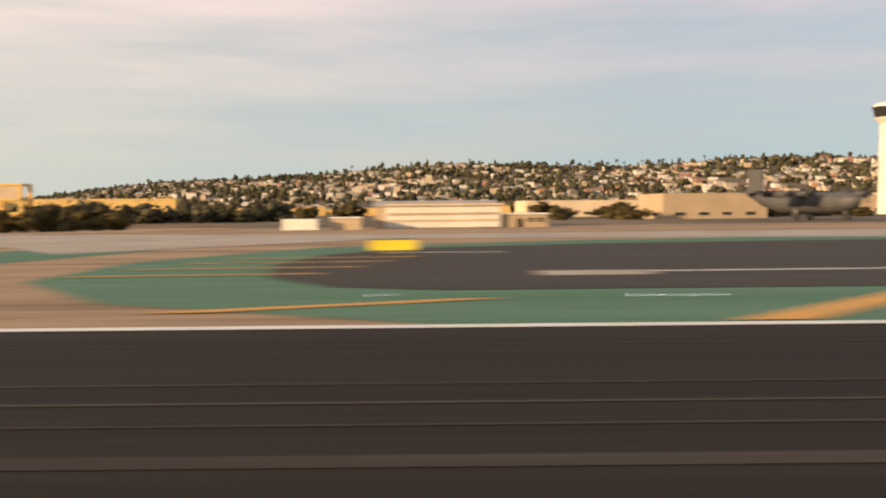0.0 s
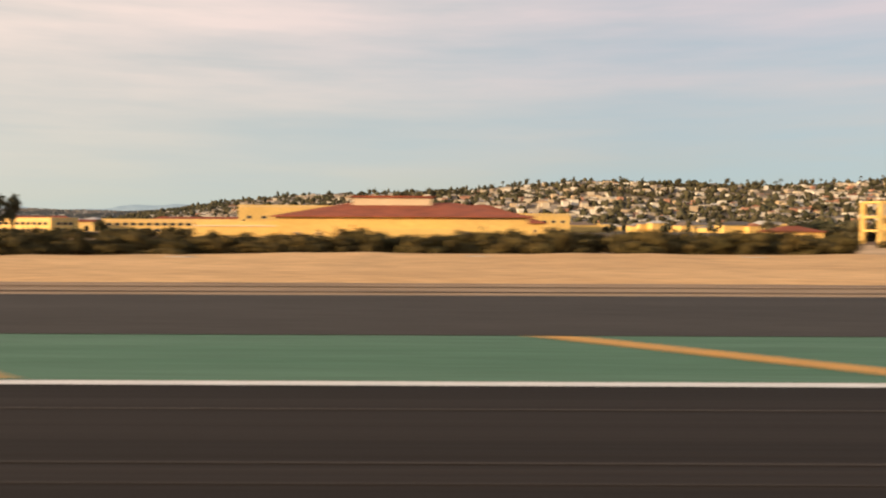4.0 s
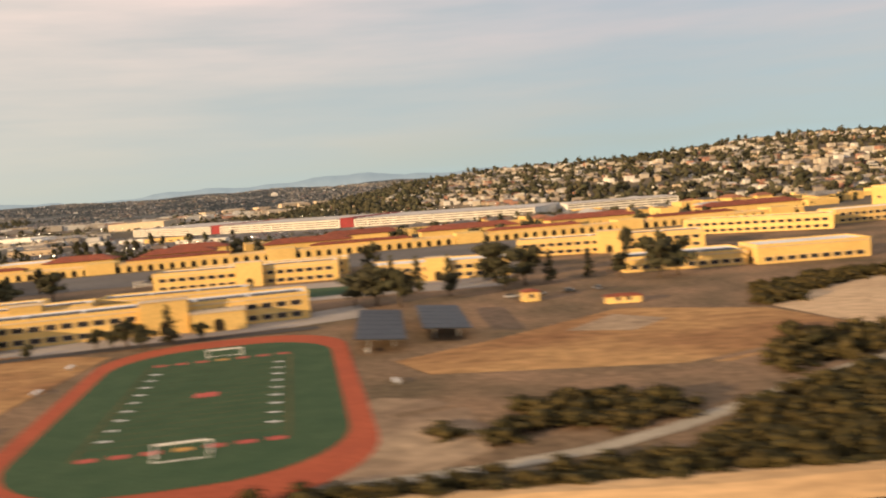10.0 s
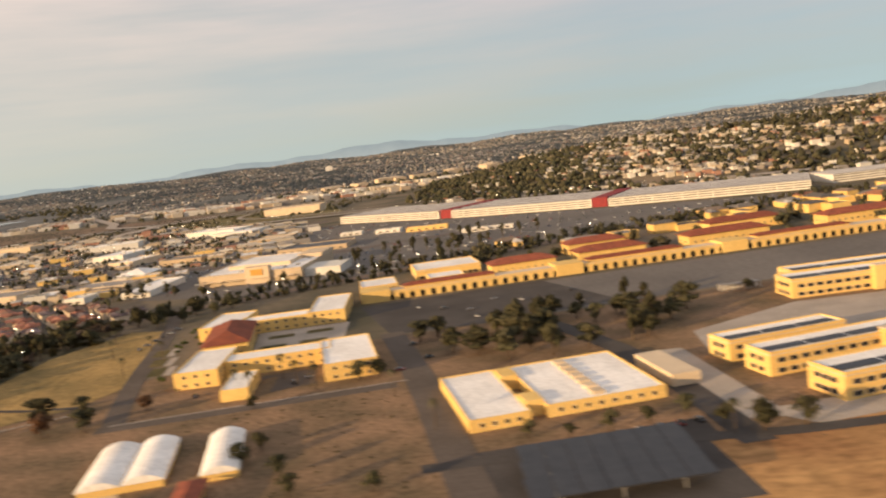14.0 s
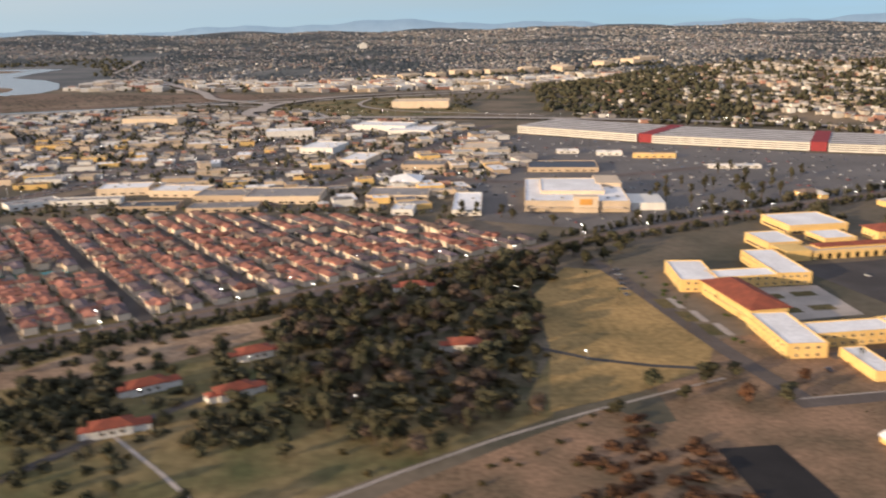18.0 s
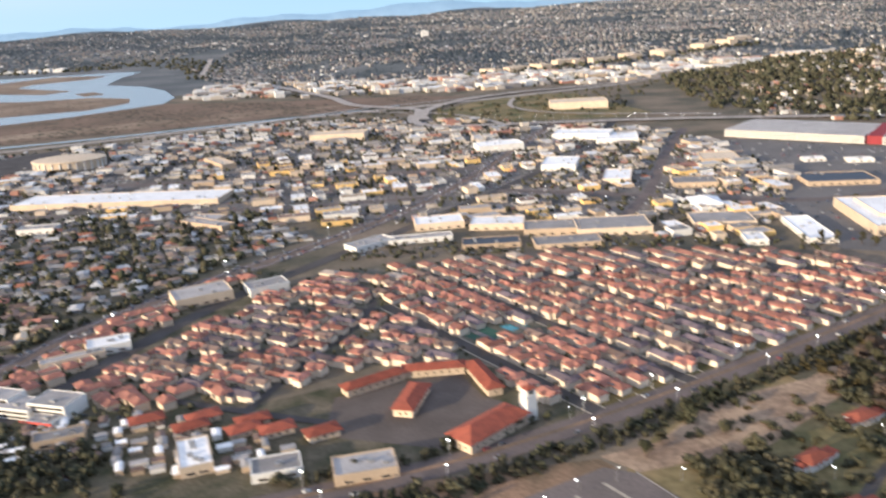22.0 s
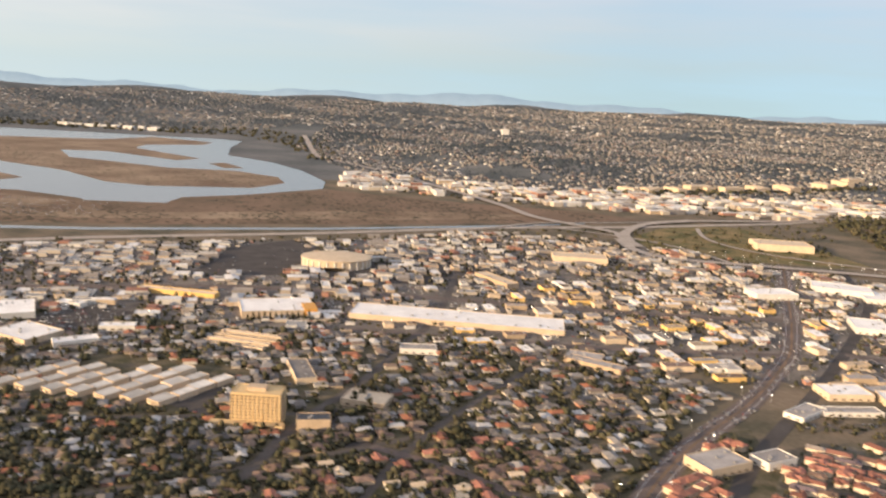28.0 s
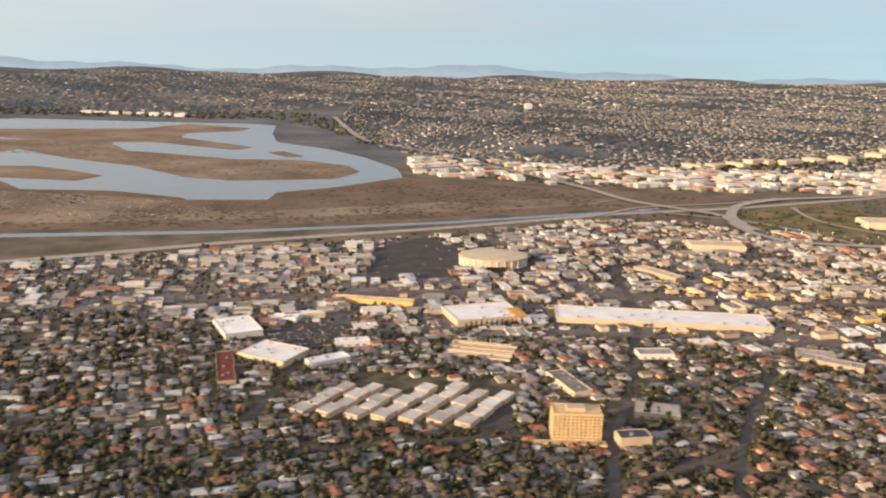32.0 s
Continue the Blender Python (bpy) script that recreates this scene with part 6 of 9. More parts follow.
# mission-style school with a bell tower
def mission():
    e = red_hall(-586.2, 174.6, 43.5, 21, 8, 3.0, 2.4, "long hall with a bright red-orange tile roof", walls=CREAM, roofmat=MISSIONROOF, name="chapel")
    t = thing("bell_tower", -570.6, 191.4, 0, 30, "white square bell tower beside a chapel", "tower")
    part("shaft", boxes((-1.6, 1.6, -1.6, 1.6, 0, 7.5)), WHITEWALL, t)
    part("belfry", boxes((-1.3, 1.3, -1.3, 1.3, 7.5, 9.0)), WHITEWALL, t)
    part("opening", boxes((-0.6, 0.6, -1.36, -1.3, 7.7, 8.7)), DARKOPEN, t)
    part("cap", roof(-1.3, 1.3, -1.3, 1.3, 9.0, 0.7, 0.2), MISSIONROOF, t)
    for x, y, rot, L, D in ((-620, 209.6, 33, 19, 4.2), (-604.6, 220.4, 3, 18, 4.4), (-586.6, 224.4, -72, 20, 4.2), (-601.2, 195.4, 74, 16, 5.4)):
        red_hall(x, y, rot, L, D, 2.4, 1.4, "low school wing with a red tile roof", walls=CREAM, roofmat=MISSIONROOF, name="school_wing")
    for k, (x, y) in enumerate(((-677, 196.5), (-663, 191), (-648, 188), (-639.5, 187.4), (-627, 184.4), (-661, 196.4), (-647, 193))):
        red_hall(x, y, 24 + 3 * (k % 3), 8.2, 4.4, 1.9, 1.1, "small building with a red tile roof", walls=CREAM, roofmat=MISSIONROOF, name="red_roof_house")
    sheet("school_yard", [(-624, 188), (-592, 178), (-574, 200), (-582, 206), (-588, 222), (-604, 219), (-624, 210)], BASEROAD, 0.05, "grey asphalt school yard")


mission()
# white houses with red roofs in the park
for x, y, rot in ((-511.5, 140, 22), (-491, 155.4, 33), (-510.6, 159, 33), (-491.4, 177.2, 28), (-443, 181, 4), (-456, 228, 8)):
    e = red_hall(x, y, rot, 7.4, 4.4, 1.9, 1.2, "white cottage with a red roof among park trees", walls=WHITEWALL, name="park_cottage", over=0.35)
    KEEP.append([(x - 3, y - 2.5), (x + 8, y - 2.5), (x + 8, y + 8), (x - 3, y + 8)])
    part("annex", boxes((7.4, 10.8, 0.6, 3.6, 0, 1.4)), WHITEWALL, e)
    part("annex_roof", roof(7.4, 10.8, 0.6, 3.6, 1.4, 0.6, 0.2), MISSIONROOF, e)
    part("porch", boxes((-2.2, 0, 0.8, 3.4, 0, 1.5)), WHITEWALL, e, "white porch")
    part("porch_roof", roof(-2.2, 0, 0.8, 3.4, 1.5, 0.6, 0.15), MISSIONROOF, e)

def club_block(x, y, rot, L, D, h, tiles):
    if tiles:
        return red_hall(x, y, rot, L, D, h, 1.1, "white club house with a dark red tile roof", walls=WHITEWALL, name="club_house", over=0.3)
    e = thing("club_wing", x, y, 0, rot, "white flat-roofed wing of the club house", "building", "club buildings")
    part("body", parapet_block(0, L, 0, D, 0, h, 0.2, 0.25), WHITEWALL, e)
    part("roof_deck", boxes((0.2, L - 0.2, 0.2, D - 0.2, h - 0.25, h - 0.18)), WHITEROOF, e)
    part("roof_unit", boxes((L * 0.3, L * 0.3 + 1.0, D * 0.4, D * 0.4 + 0.8, h - 0.18, h + 0.35)), METAL, e)
    return e


for row in ((-586.0, 114.0, 14, 7.0, 9.0, 2.6, 0), (-579.2, 114.6, 14, 2.6, 11.5, 2.9, 1), (-576.2, 113.8, 14, 8.0, 8.4, 2.6, 0), (-571.8, 122.6, 16, 9.2, 5.4, 2.8, 1), (-562.4, 123.4, 16, 5.0, 4.2, 2.2, 0),
            (-563.0, 130.0, 16, 11.0, 2.4, 2.0, 1), (-574.0, 130.5, 16, 4.6, 2.6, 1.6, 1), (-618.0, 121.0, 6, 9.0, 9.0, 2.4, 0), (-616.0, 130.6, 6, 8.0, 2.6, 2.8, 1), (-614.0, 134.0, 6, 6.5, 2.4, 2.0, 0), (-607.0, 116.0, 10, 6.0, 5.0, 2.0, 1)):
    club_block(*row)
sheet("car_park", [(-581, 152), (-556, 166), (-549, 163), (-541.7, 152), (-538.8, 145), (-533, 132), (-526, 115), (-536, 114), (-545, 117.6), (-549.4, 123), (-551.5, 132), (-549.9, 140), (-562, 138), (-573, 139), (-577, 144)], LOT, 0.05, "grey-brown car park with pale dividers")
for p, q in (((-571.5, 150.4), (-562.8, 138.8)), ((-564.2, 155.0), (-555.2, 141.2)), ((-557.1, 159.3), (-546.7, 144.0))):
    sheet("car_park_divider", [(p[0] - 0.4, p[1]), (p[0] + 0.5, p[1] + 0.3), (q[0] + 0.5, q[1] + 0.3), (q[0] - 0.4, q[1])], PATH_MAT, 0.07, "pale gravel divider")
sheet("car_park_island", [(-544.8, 138.3), (-543.6, 138.8), (-533.2, 116.9), (-534.5, 116.3)], ASPHALT, 0.07, "planted brown island in the car park")
strip("car_park_kerb", [(-549.9, 140), (-551.5, 132), (-549.6, 123), (-545, 117.4), (-536, 113.8), (-526, 114.6)], 0.4, CONCRETE, 0.09, "pale kerb round the car park")
strip("car_park_kerb_east", [(-549, 163.2), (-541.5, 152), (-538.6, 145), (-532.7, 132), (-525.8, 115)], 0.35, CONCRETE, 0.09, "pale kerb round the car park")
sheet("tennis_court", [(-595.8, 138.7), (-581.1, 147.6), (-576.1, 138.5), (-589.8, 126.8)], COURTGREEN, 0.06, "green sports court")
sheet("tennis_court_inner", [(-593.1, 136.3), (-588.3, 138.8), (-583.8, 130.4), (-588.4, 128.3)], COURTBLUE, 0.08, "blue inner court")
sheet("community_court", [(-588, 253), (-580, 244), (-572, 250), (-579, 259)], COURTGREEN, 0.06, "green sports court")
sheet("community_pool", [(-574, 257), (-570, 253), (-564, 257), (-568, 261)], POOL, 0.07, "turquoise pool")
KEEP.append([(-590, 250), (-580, 240), (-560, 254), (-568, 264), (-580, 262)])
KEEP.append([(-630, 150), (-575, 170), (-565, 190), (-577, 206), (-582, 228), (-604, 228), (-626, 216), (-676, 204), (-680, 170)])
sheet("carport_roof_green", [(-480, 92), (-470, 97), (-474, 104), (-484, 99)], COURTGREEN, 2.2, "green flat canopy", 0.2)
KEEP.append([(-582, 153), (-556, 168), (-540, 160), (-524, 116), (-536, 112), (-560, 108), (-600, 106), (-598, 140)])
KEEP.append([(-405, 252), (-418, 224), (-419, 184), (-424, 148), (-404, 157), (-386, 168), (-378, 180), (-384, 229), (-392, 252)])

# ---------- the red-roofed housing estate ----------
ESTATE = [(-700, 232), (-652, 208), (-628, 230), (-592, 232), (-578, 227), (-573, 206), (-557, 198), (-508, 225), (-466, 250), (-412, 285), (-440, 312), (-470, 330), (-540, 338), (-586, 336), (-640, 330), (-664, 300)]
ESTATE_EAST = [(-578, 227), (-573, 206), (-557, 198), (-508, 225), (-466, 250), (-412, 285), (-440, 312), (-470, 330), (-540, 338), (-586, 336), (-614, 330), (-620, 296), (-588, 250)]
ESTATE_WEST = [(-700, 232), (-652, 208), (-628, 230), (-594, 232), (-590, 246), (-624, 296), (-616, 332), (-640, 330), (-664, 300)]
EDIR, ENRM, EORG = Vector((math.cos(radians(124.5)), math.sin(radians(124.5)))), Vector((math.sin(radians(124.5)), -math.cos(radians(124.5)))), Vector((-551.6, 249.5))


def estate_house(k):
    L, D, h = (5.2, 6.2, 7.4, 8.6, 5.6, 9.6)[k], (3.7, 3.5, 3.9, 3.6, 4.0, 3.5)[k], (2.0, 2.3, 1.9, 2.2, 2.5, 1.9)[k]
    tiles = (TERRACOTTA, BROWNROOF, TERRACOTTA, TERRACOTTA, TERRACOTTA, SLATE)[k]
    kind = "brown tile roof" if k == 1 else "dusky panelled roof" if k == 5 else "terracotta hipped roof"
    e = thing("estate_house", 0, 0, 0, 0, "two-storey cream house with a " + kind, "house", "estate houses")
    part("body", boxes((-L / 2, L / 2, -D / 2, D / 2, 0, h)), ESTATEWALL, e)
    part("roof", roof(-L / 2, L / 2, -D / 2, D / 2, h, 0.85, 0.2, k % 3 == 1), tiles, e, "brown tile roof" if k == 1 else "terracotta tile roof")
    wx, ww = (-L * 0.22, L * 0.2, -L * 0.3, L * 0.28, 0.0, -L * 0.3)[k], (2.4, 2.6, 2.8, 2.6, 2.4, 3.0)[k]
    front, back = (1.5, 0.9, 1.7, 1.2, 0.6, 1.5)[k], (0.2, 1.1, 0.3, 0.9, 1.3, 0.2)[k]
    part("cross_wing", boxes((wx - ww / 2, wx + ww / 2, -D / 2 - front, D / 2 + back, 0, h - 0.12)), ESTATEWALL, e)
    part("wing_roof", roof(wx - ww / 2, wx + ww / 2, -D / 2 - front, D / 2 + back, h - 0.1, 0.9, 0.18, True), tiles, e)
    piece("window", WIN_S, e, pose(L * 0.15, -D / 2 - 0.01, 1.4))
    if k in (2, 3):
        part("solar_panel", boxes((-1.2, 1.0, -D / 2 - 0.05, -D / 4, h + 0.35, h + 0.5)), SOLAR, e)
    return e


LENGTHS = (5.2, 6.2, 7.4, 8.6, 5.6, 9.6)
MODELS = [estate_house(k) for k in range(6)]
PLACED = []


def estate_line(off, u0, u1):
    """A straight line of the estate's grid at an offset from its middle street."""
    a, b = EORG + ENRM * off + EDIR * u0, EORG + ENRM * off + EDIR * u1
    return [(a.x, a.y), ((a.x + b.x) / 2, (a.y + b.y) / 2), (b.x, b.y)]


for off, u0, u1 in ((-32.2, -46, 64), (0, -50, 88), (34.5, -46, 74), (69.5, -42, 56), (104, -34, 34)):
    strip("estate_street", estate_line(off, u0, u1), 4.2, ASPHALT, 0.05, "dark estate street")
    for s in (-2.5, 2.5):
        strip("estate_pavement", estate_line(off + s, u0, u1), 0.5, PATH_MAT, 0.055, "pale pavement along an estate street")
for off in (-23.0, -9.0, 9.2, 25.2, 43.6, 60.2, 78.4, 95.0):
    strip("estate_alley", estate_line(off, -36, 62 - abs(off) * 0.2), 2.3, PARADE, 0.052, "grey alley between two rows of houses")
strip("estate_cross_street", [(-612, 285), (-582, 298), (-552, 310), (-500, 306), (-452, 300)], 2.8, ASPHALT, 0.051, "dark cross street of the estate")
for pts in ([(-648, 204), (-638, 234), (-628, 256), (-610, 286), (-630, 318)], [(-628, 256), (-614, 250), (-592, 236)], [(-692, 238), (-666, 250), (-640, 250)], [(-668, 290), (-640, 282), (-616, 280)], [(-672, 214), (-644, 202), (-624, 195)]):
    strip("estate_street", pts, 2.8, ASPHALT, 0.05, "dark estate street")
sheet("estate_ground", ESTATE, mat("estate_paving", (0.16, 0.14, 0.11), (0.06, 0.06, 0.038), 0.16, 0.95, 0.2, 10.0), 0.024, "paved and planted estate ground")
sheet("estate_verge", [(-560, 197), (-508, 225), (-466, 250), (-412, 285), (-408, 281), (-463, 245), (-506, 219.5), (-550, 194)], LAWN, 0.03, "grass verge between estate and boulevard")
for k in range(26):
    a = Vector((-546, 198.5)).lerp(Vector((-416, 280.5)), k / 25)
    sheet("verge_path", [(a.x, a.y + 1.4), (a.x + 0.45, a.y + 1.6), (a.x + 2.6, a.y - 3.2), (a.x + 2.1, a.y - 3.4)], PATH_MAT, 0.04, "pale footpath across the verge")


def estate_row(poly, org, angle, off, flip):
    """Houses set close along one row, facing the alley."""
    d, n = Vector((math.cos(radians(angle)), math.sin(radians(angle)))), Vector((math.sin(radians(angle)), -math.cos(radians(angle))))
    us = np.arange(-110.0, 150.0, 0.5)
    rx, ry = org.x + n.x * off + d.x * us, org.y + n.y * off + d.y * us
    good = inside(poly, rx, ry)
    if not good.any():
        return
    good[good] = free(rx[good], ry[good], 1.7)
    u = -110.0
    while u < 130:
        k = int(RNG.choice([0, 1, 2, 3, 4, 5], p=[0.2, 0.17, 0.18, 0.14, 0.16, 0.15]))
        c = org + n * off + d * (u + LENGTHS[k] / 2)
        if good[int(round((u + LENGTHS[k] / 2 + 110) * 2))]:
            across = k in (0, 4) and RNG.random() < 0.65
            PLACED.append((k, c.x, c.y, angle + (180 if flip else 0) + (90 if across else 0) + float(RNG.normal(0, 1.5))))
            u += LENGTHS[k] + float(RNG.choice([0.3, 0.5, 1.2, 3.0]))
        else:
            u += 1.0


for base, width in ((-64.5, 32), (-32.2, 32.2), (0, 34.5), (34.5, 35), (69.5, 34.5), (104, 34)):
    for q, flip in ((5.0, False), (width / 2 - 3.6, True), (width / 2 + 3.8, False), (width - 5.0, True)):
        estate_row(ESTATE_EAST, EORG, 124.5, base + q, flip)
for k in range(-7, 9):
    estate_row(ESTATE_WEST, Vector((-645, 260)), 152, 7.4 * k, k % 2 == 0)
PLACED.sort(key=lambda r: r[2])
fresh = set(range(6))
for k, x, y, rot in PLACED[:300]:
    m = pose(x, y, 0, 0, 0, rot)
    if k in fresh:
        fresh.discard(k)
        MODELS[k].matrix_basis = m
    else:
        copy_thing(MODELS[k], m)
if len(PLACED) > 300:
    rest = PLACED[300:]
    V, F, M = house_mesh([r[1] for r in rest], [r[2] for r in rest], [LENGTHS[r[0]] for r in rest], [4.5] * len(rest), [1.9] * len(rest), [radians(r[3]) for r in rest], [0.75] * len(rest), [0.0] * len(rest))
    me = bpy.data.meshes.new("estate_houses_beyond")
    me.from_pydata(V, [], [f[:3] if len(f) == 4 and f[2] == f[3] else f for f in F])
    me.polygons.foreach_set("material_index", M)
    tagged(link("estate_houses_beyond", me, [ESTATEWALL, mat("far_terracotta", (1, 1, 1), (0.75, 0.75, 0.75), 0.5, 0.85, 0.3, 6.0, island=True,
                ramp=[(0.0, (0.30, 0.15, 0.11)), (0.24, (0.22, 0.13, 0.10)), (0.42, (0.34, 0.165, 0.115)), (0.62, (0.17, 0.135, 0.135)), (0.76, (0.28, 0.125, 0.09)), (0.9, (0.40, 0.33, 0.27))])]),
           "further cream estate houses with terracotta roofs", "houses", "", "stuff")

# ---------- the town at large, too many to count ----------
SUBURB = [(-1240, 230), (-1100, 190), (-960, 176), (-790, 170), (-760, 230), (-735, 285), (-700, 335), (-660, 385), (-690, 440), (-790, 470), (-860, 455), (-1000, 470), (-1300, 520)]
sheet("suburb_ground", SUBURB, GARDEN, 0.022, "garden ground of the suburb")
sx, sy = lots(SUBURB, 18, 7.6, 6.4, 0.3, 2.4, 0.8, RNG, 2.5)
def suburb_house(k):
    r = np.random.default_rng(80 + k)
    L, D, h = r.uniform(4.6, 6.8), r.uniform(3.3, 4.4), r.uniform(1.3, 1.8)
    look_, tiles = (("white house with a grey hipped roof", GREYROOF), ("tan house with a red tile roof", TERRACOTTA), ("cream house with a brown roof", BROWNROOF), ("white house with a pale flat-pitched roof", CREAM), ("tan house with a dark brown roof", BROWNROOF))[k]
    e = thing("suburb_house", 0, 0, 0, 0, "low " + look_ + " in a leafy garden", "house", "suburban houses")
    bm = boxes((-L / 2, L / 2, -D / 2, D / 2, 0, h))
    part("body", bm, (WHITEWALL, TAN, CREAM, WHITEWALL, TAN)[k], e)
    part("roof", roof(-L / 2, L / 2, -D / 2, D / 2, h, 0.9, 0.3, k % 2 == 1), tiles, e)
    part("garage", boxes((-L / 2 + 0.3, -L / 2 + 2.4, -D / 2 - 1.8, -D / 2, 0, h * 0.8)), (WHITEWALL, TAN, CREAM, WHITEWALL, TAN)[k], e)
    part("garage_roof", roof(-L / 2 + 0.3, -L / 2 + 2.4, -D / 2 - 1.8, -D / 2, h * 0.8, 0.5, 0.2, True), tiles, e)
    return e


SUBS = [suburb_house(k) for k in range(5)]
near = np.argsort(np.hypot(sx + 800, sy - 250))
for k, q in enumerate(near[:170]):
    m = pose(float(sx[q]), float(sy[q]), 0, 0, 0, 18 + float(RNG.choice([0, 90, 180, 270])) + float(RNG.normal(0, 4)))
    if k < 5:
        SUBS[k].matrix_basis = m
    else:
        copy_thing(SUBS[int(RNG.integers(5))], m)
sx, sy = sx[near[170:]], sy[near[170:]]
houses("suburb_houses", sx, sy, RNG, "low suburban houses with grey, brown and red roofs", (4.8, 8), (3.6, 5.0), (1.2, 2.0), (0.5, 1.0), 18, 0.1)
SOUTHSIDE = [(-1000, 60), (-640, 70), (-614, 114), (-622, 138), (-630, 150), (-700, 132), (-770, 108), (-800, 130), (-1000, 170)]
sheet("south_ground", SOUTHSIDE, GARDEN, 0.023, "garden ground south of the boulevard")
qx, qy = lots(SOUTHSIDE, 20, 8.4, 6.8, 0.3, 2.4, 0.8, RNG, 2.5)
houses("south_houses", qx, qy, RNG, "low houses with red, grey and brown roofs among trees", (4.2, 7), (3.2, 4.6), (1.2, 2.2), (0.6, 1.0), 20, 0.15)
sheet("west_ground", [(-765, 150), (-700, 130), (-630, 150), (-560, 184), (-556, 205), (-590, 235), (-650, 206), (-700, 232), (-664, 300), (-660, 345), (-700, 330), (-740, 285), (-752, 230)], GARDEN, 0.0215, "dark ground between shops and cottages")
WESTSIDE = [(-742, 232), (-724, 222), (-700, 214), (-640, 200), (-640, 208), (-690, 226), (-704, 240), (-676, 296), (-668, 330), (-700, 318), (-720, 280)]
qx, qy = lots(WESTSIDE, 40, 6.4, 5.4, 0.15, 1.6, 0.9, RNG, 1.6)
houses("west_houses", qx, qy, RNG, "cream and white houses with terracotta roofs beside the main street", (4.6, 6.4), (3.8, 4.8), (1.8, 2.8), (0.8, 1.1), 40, 0.15, [CREAM, TERRACOTTA])
TRAILERS = [(-732, 196), (-700, 181), (-664, 173), (-622, 172), (-634, 186), (-660, 198), (-690, 212), (-726, 214)]
tx, ty = lots(TRAILERS, 18, 5.0, 3.6, 0.2, 0.8, 0.7, RNG, 1.0, True)
tx, ty = tx[:70], ty[:70]
for k in range(len(tx)):
    r = np.random.default_rng(300 + k)
    L, D, h = r.uniform(2.6, 4.4), r.uniform(1.6, 2.4), r.uniform(1.0, 1.5)
    e = thing("cottage", float(tx[k]), float(ty[k]), 0, 18 + float(r.choice([0, 90])), "small pale workshop or cottage with a shallow roof", "house", "small cottages")
    part("body", boxes((-L / 2, L / 2, -D / 2, D / 2, 0, h)), (WHITEWALL, CREAM, TAN)[k % 3], e)
    part("roof", roof(-L / 2, L / 2, -D / 2, D / 2, h, 0.4, 0.12, True), (GREYROOF, WHITEROOF, GREYROOF, BROWNROOF)[k % 4], e)
MIDWAY = [(-1250, 500), (-1000, 470), (-860, 455), (-700, 440), (-640, 400), (-600, 400), (-440, 330), (-420, 400), (-390, 480), (-400, 600), (-440, 700), (-560, 780), (-640, 840), (-760, 840), (-900, 760), (-1100, 680), (-1300, 600)]
mx, my = lots(MIDWAY, 12, 15.0, 11.0, 0.34, 4, 0.7, RNG, 5, False, 34.0)
close = np.argsort(np.hypot(mx + 600, my - 300) + 0.3 * np.abs(mx + 700))
for k in close[:150]:
    r = np.random.default_rng(900 + int(k))
    L, D, h = r.uniform(6, 17), r.uniform(4.5, 9.5), r.uniform(1.7, 3.4)
    e = thing("shop_block", float(mx[k]), float(my[k]), 0, 12 + float(r.choice([0, 90])) + float(r.normal(0, 3)), "flat-roofed shop block among car parks", "building", "shop blocks")
    part("body", parapet_block(-L / 2, L / 2, -D / 2, D / 2, 0, h, 0.2, 0.25), (CREAM, TAN, WHITEWALL, CREAM, YELLOW)[int(r.integers(5))], e)
    part("roof_deck", boxes((-L / 2 + 0.2, L / 2 - 0.2, -D / 2 + 0.2, D / 2 - 0.2, h - 0.25, h - 0.18)), (WHITEROOF, GREYROOF, TAN, GREYROOF, WHITEROOF, BROWNROOF)[int(r.integers(6))], e)
    part("roof_unit", boxes((-1.0, 0.3, -0.6, 0.5, h - 0.18, h + 0.4)), METAL, e)
mx, my = mx[close[150:]], my[close[150:]]
houses("commercial_blocks", mx, my, RNG, "flat-roofed commercial blocks with white, grey and tan roofs", (6, 17), (4.5, 9.5), (1.7, 3.6), (0.5, 0.9), 12, 0.85, [HOUSEWALL, FLATROOF], "shops")
qx, qy = lots(MIDWAY, 12, 9.0, 7.0, 0.4, 3, 0.42, RNG, 3, False, 26.0)
houses("small_shops", qx, qy, RNG, "small shops and sheds between the larger blocks", (2.8, 6.5), (2.5, 4.6), (1.2, 2.2), (0.4, 0.8), 12, 0.6, [HOUSEWALL, HOUSEROOF], "shops", 0.25)
sheet("midway_ground", [(-1250, 500), (-1000, 472), (-860, 460), (-700, 445), (-600, 405), (-430, 400), (-390, 480), (-400, 600), (-440, 700), (-560, 775), (-640, 835), (-760, 835), (-900, 755), (-1100, 675), (-1300, 600)],
      mat("town_paving", (0.215, 0.185, 0.16), (0.10, 0.091, 0.082), 0.04, 0.95, 0.2, 12.0), 0.02, "grey town paving")
EASTSIDE = [(-330, 340), (-200, 385), (-60, 430), (100, 470), (420, 430), (420, 300), (120, 320), (60, 350), (-100, 345), (-200, 340), (-300, 318)]
qx, qy = lots(EASTSIDE, 10, 18, 12, 0.3, 3, 0.6, RNG, 4)
houses("east_blocks", qx, qy, RNG, "mixed low buildings beyond the parade ground", (8, 16), (6, 9), (2, 4), (0.8, 1.6), 10, 0.5, [YELLOW, HOUSEROOF], "buildings")
HILL = [(-330, 700), (-260, 640), (-120, 545), (0, 515), (400, 430), (900, 400), (1300, 380), (1300, 900), (600, 900), (100, 960), (-260, 960)]
hx, hy = lots(HILL, 5, 10, 8.0, 0.45, 3, 0.48, RNG, 3, False, 38.0)
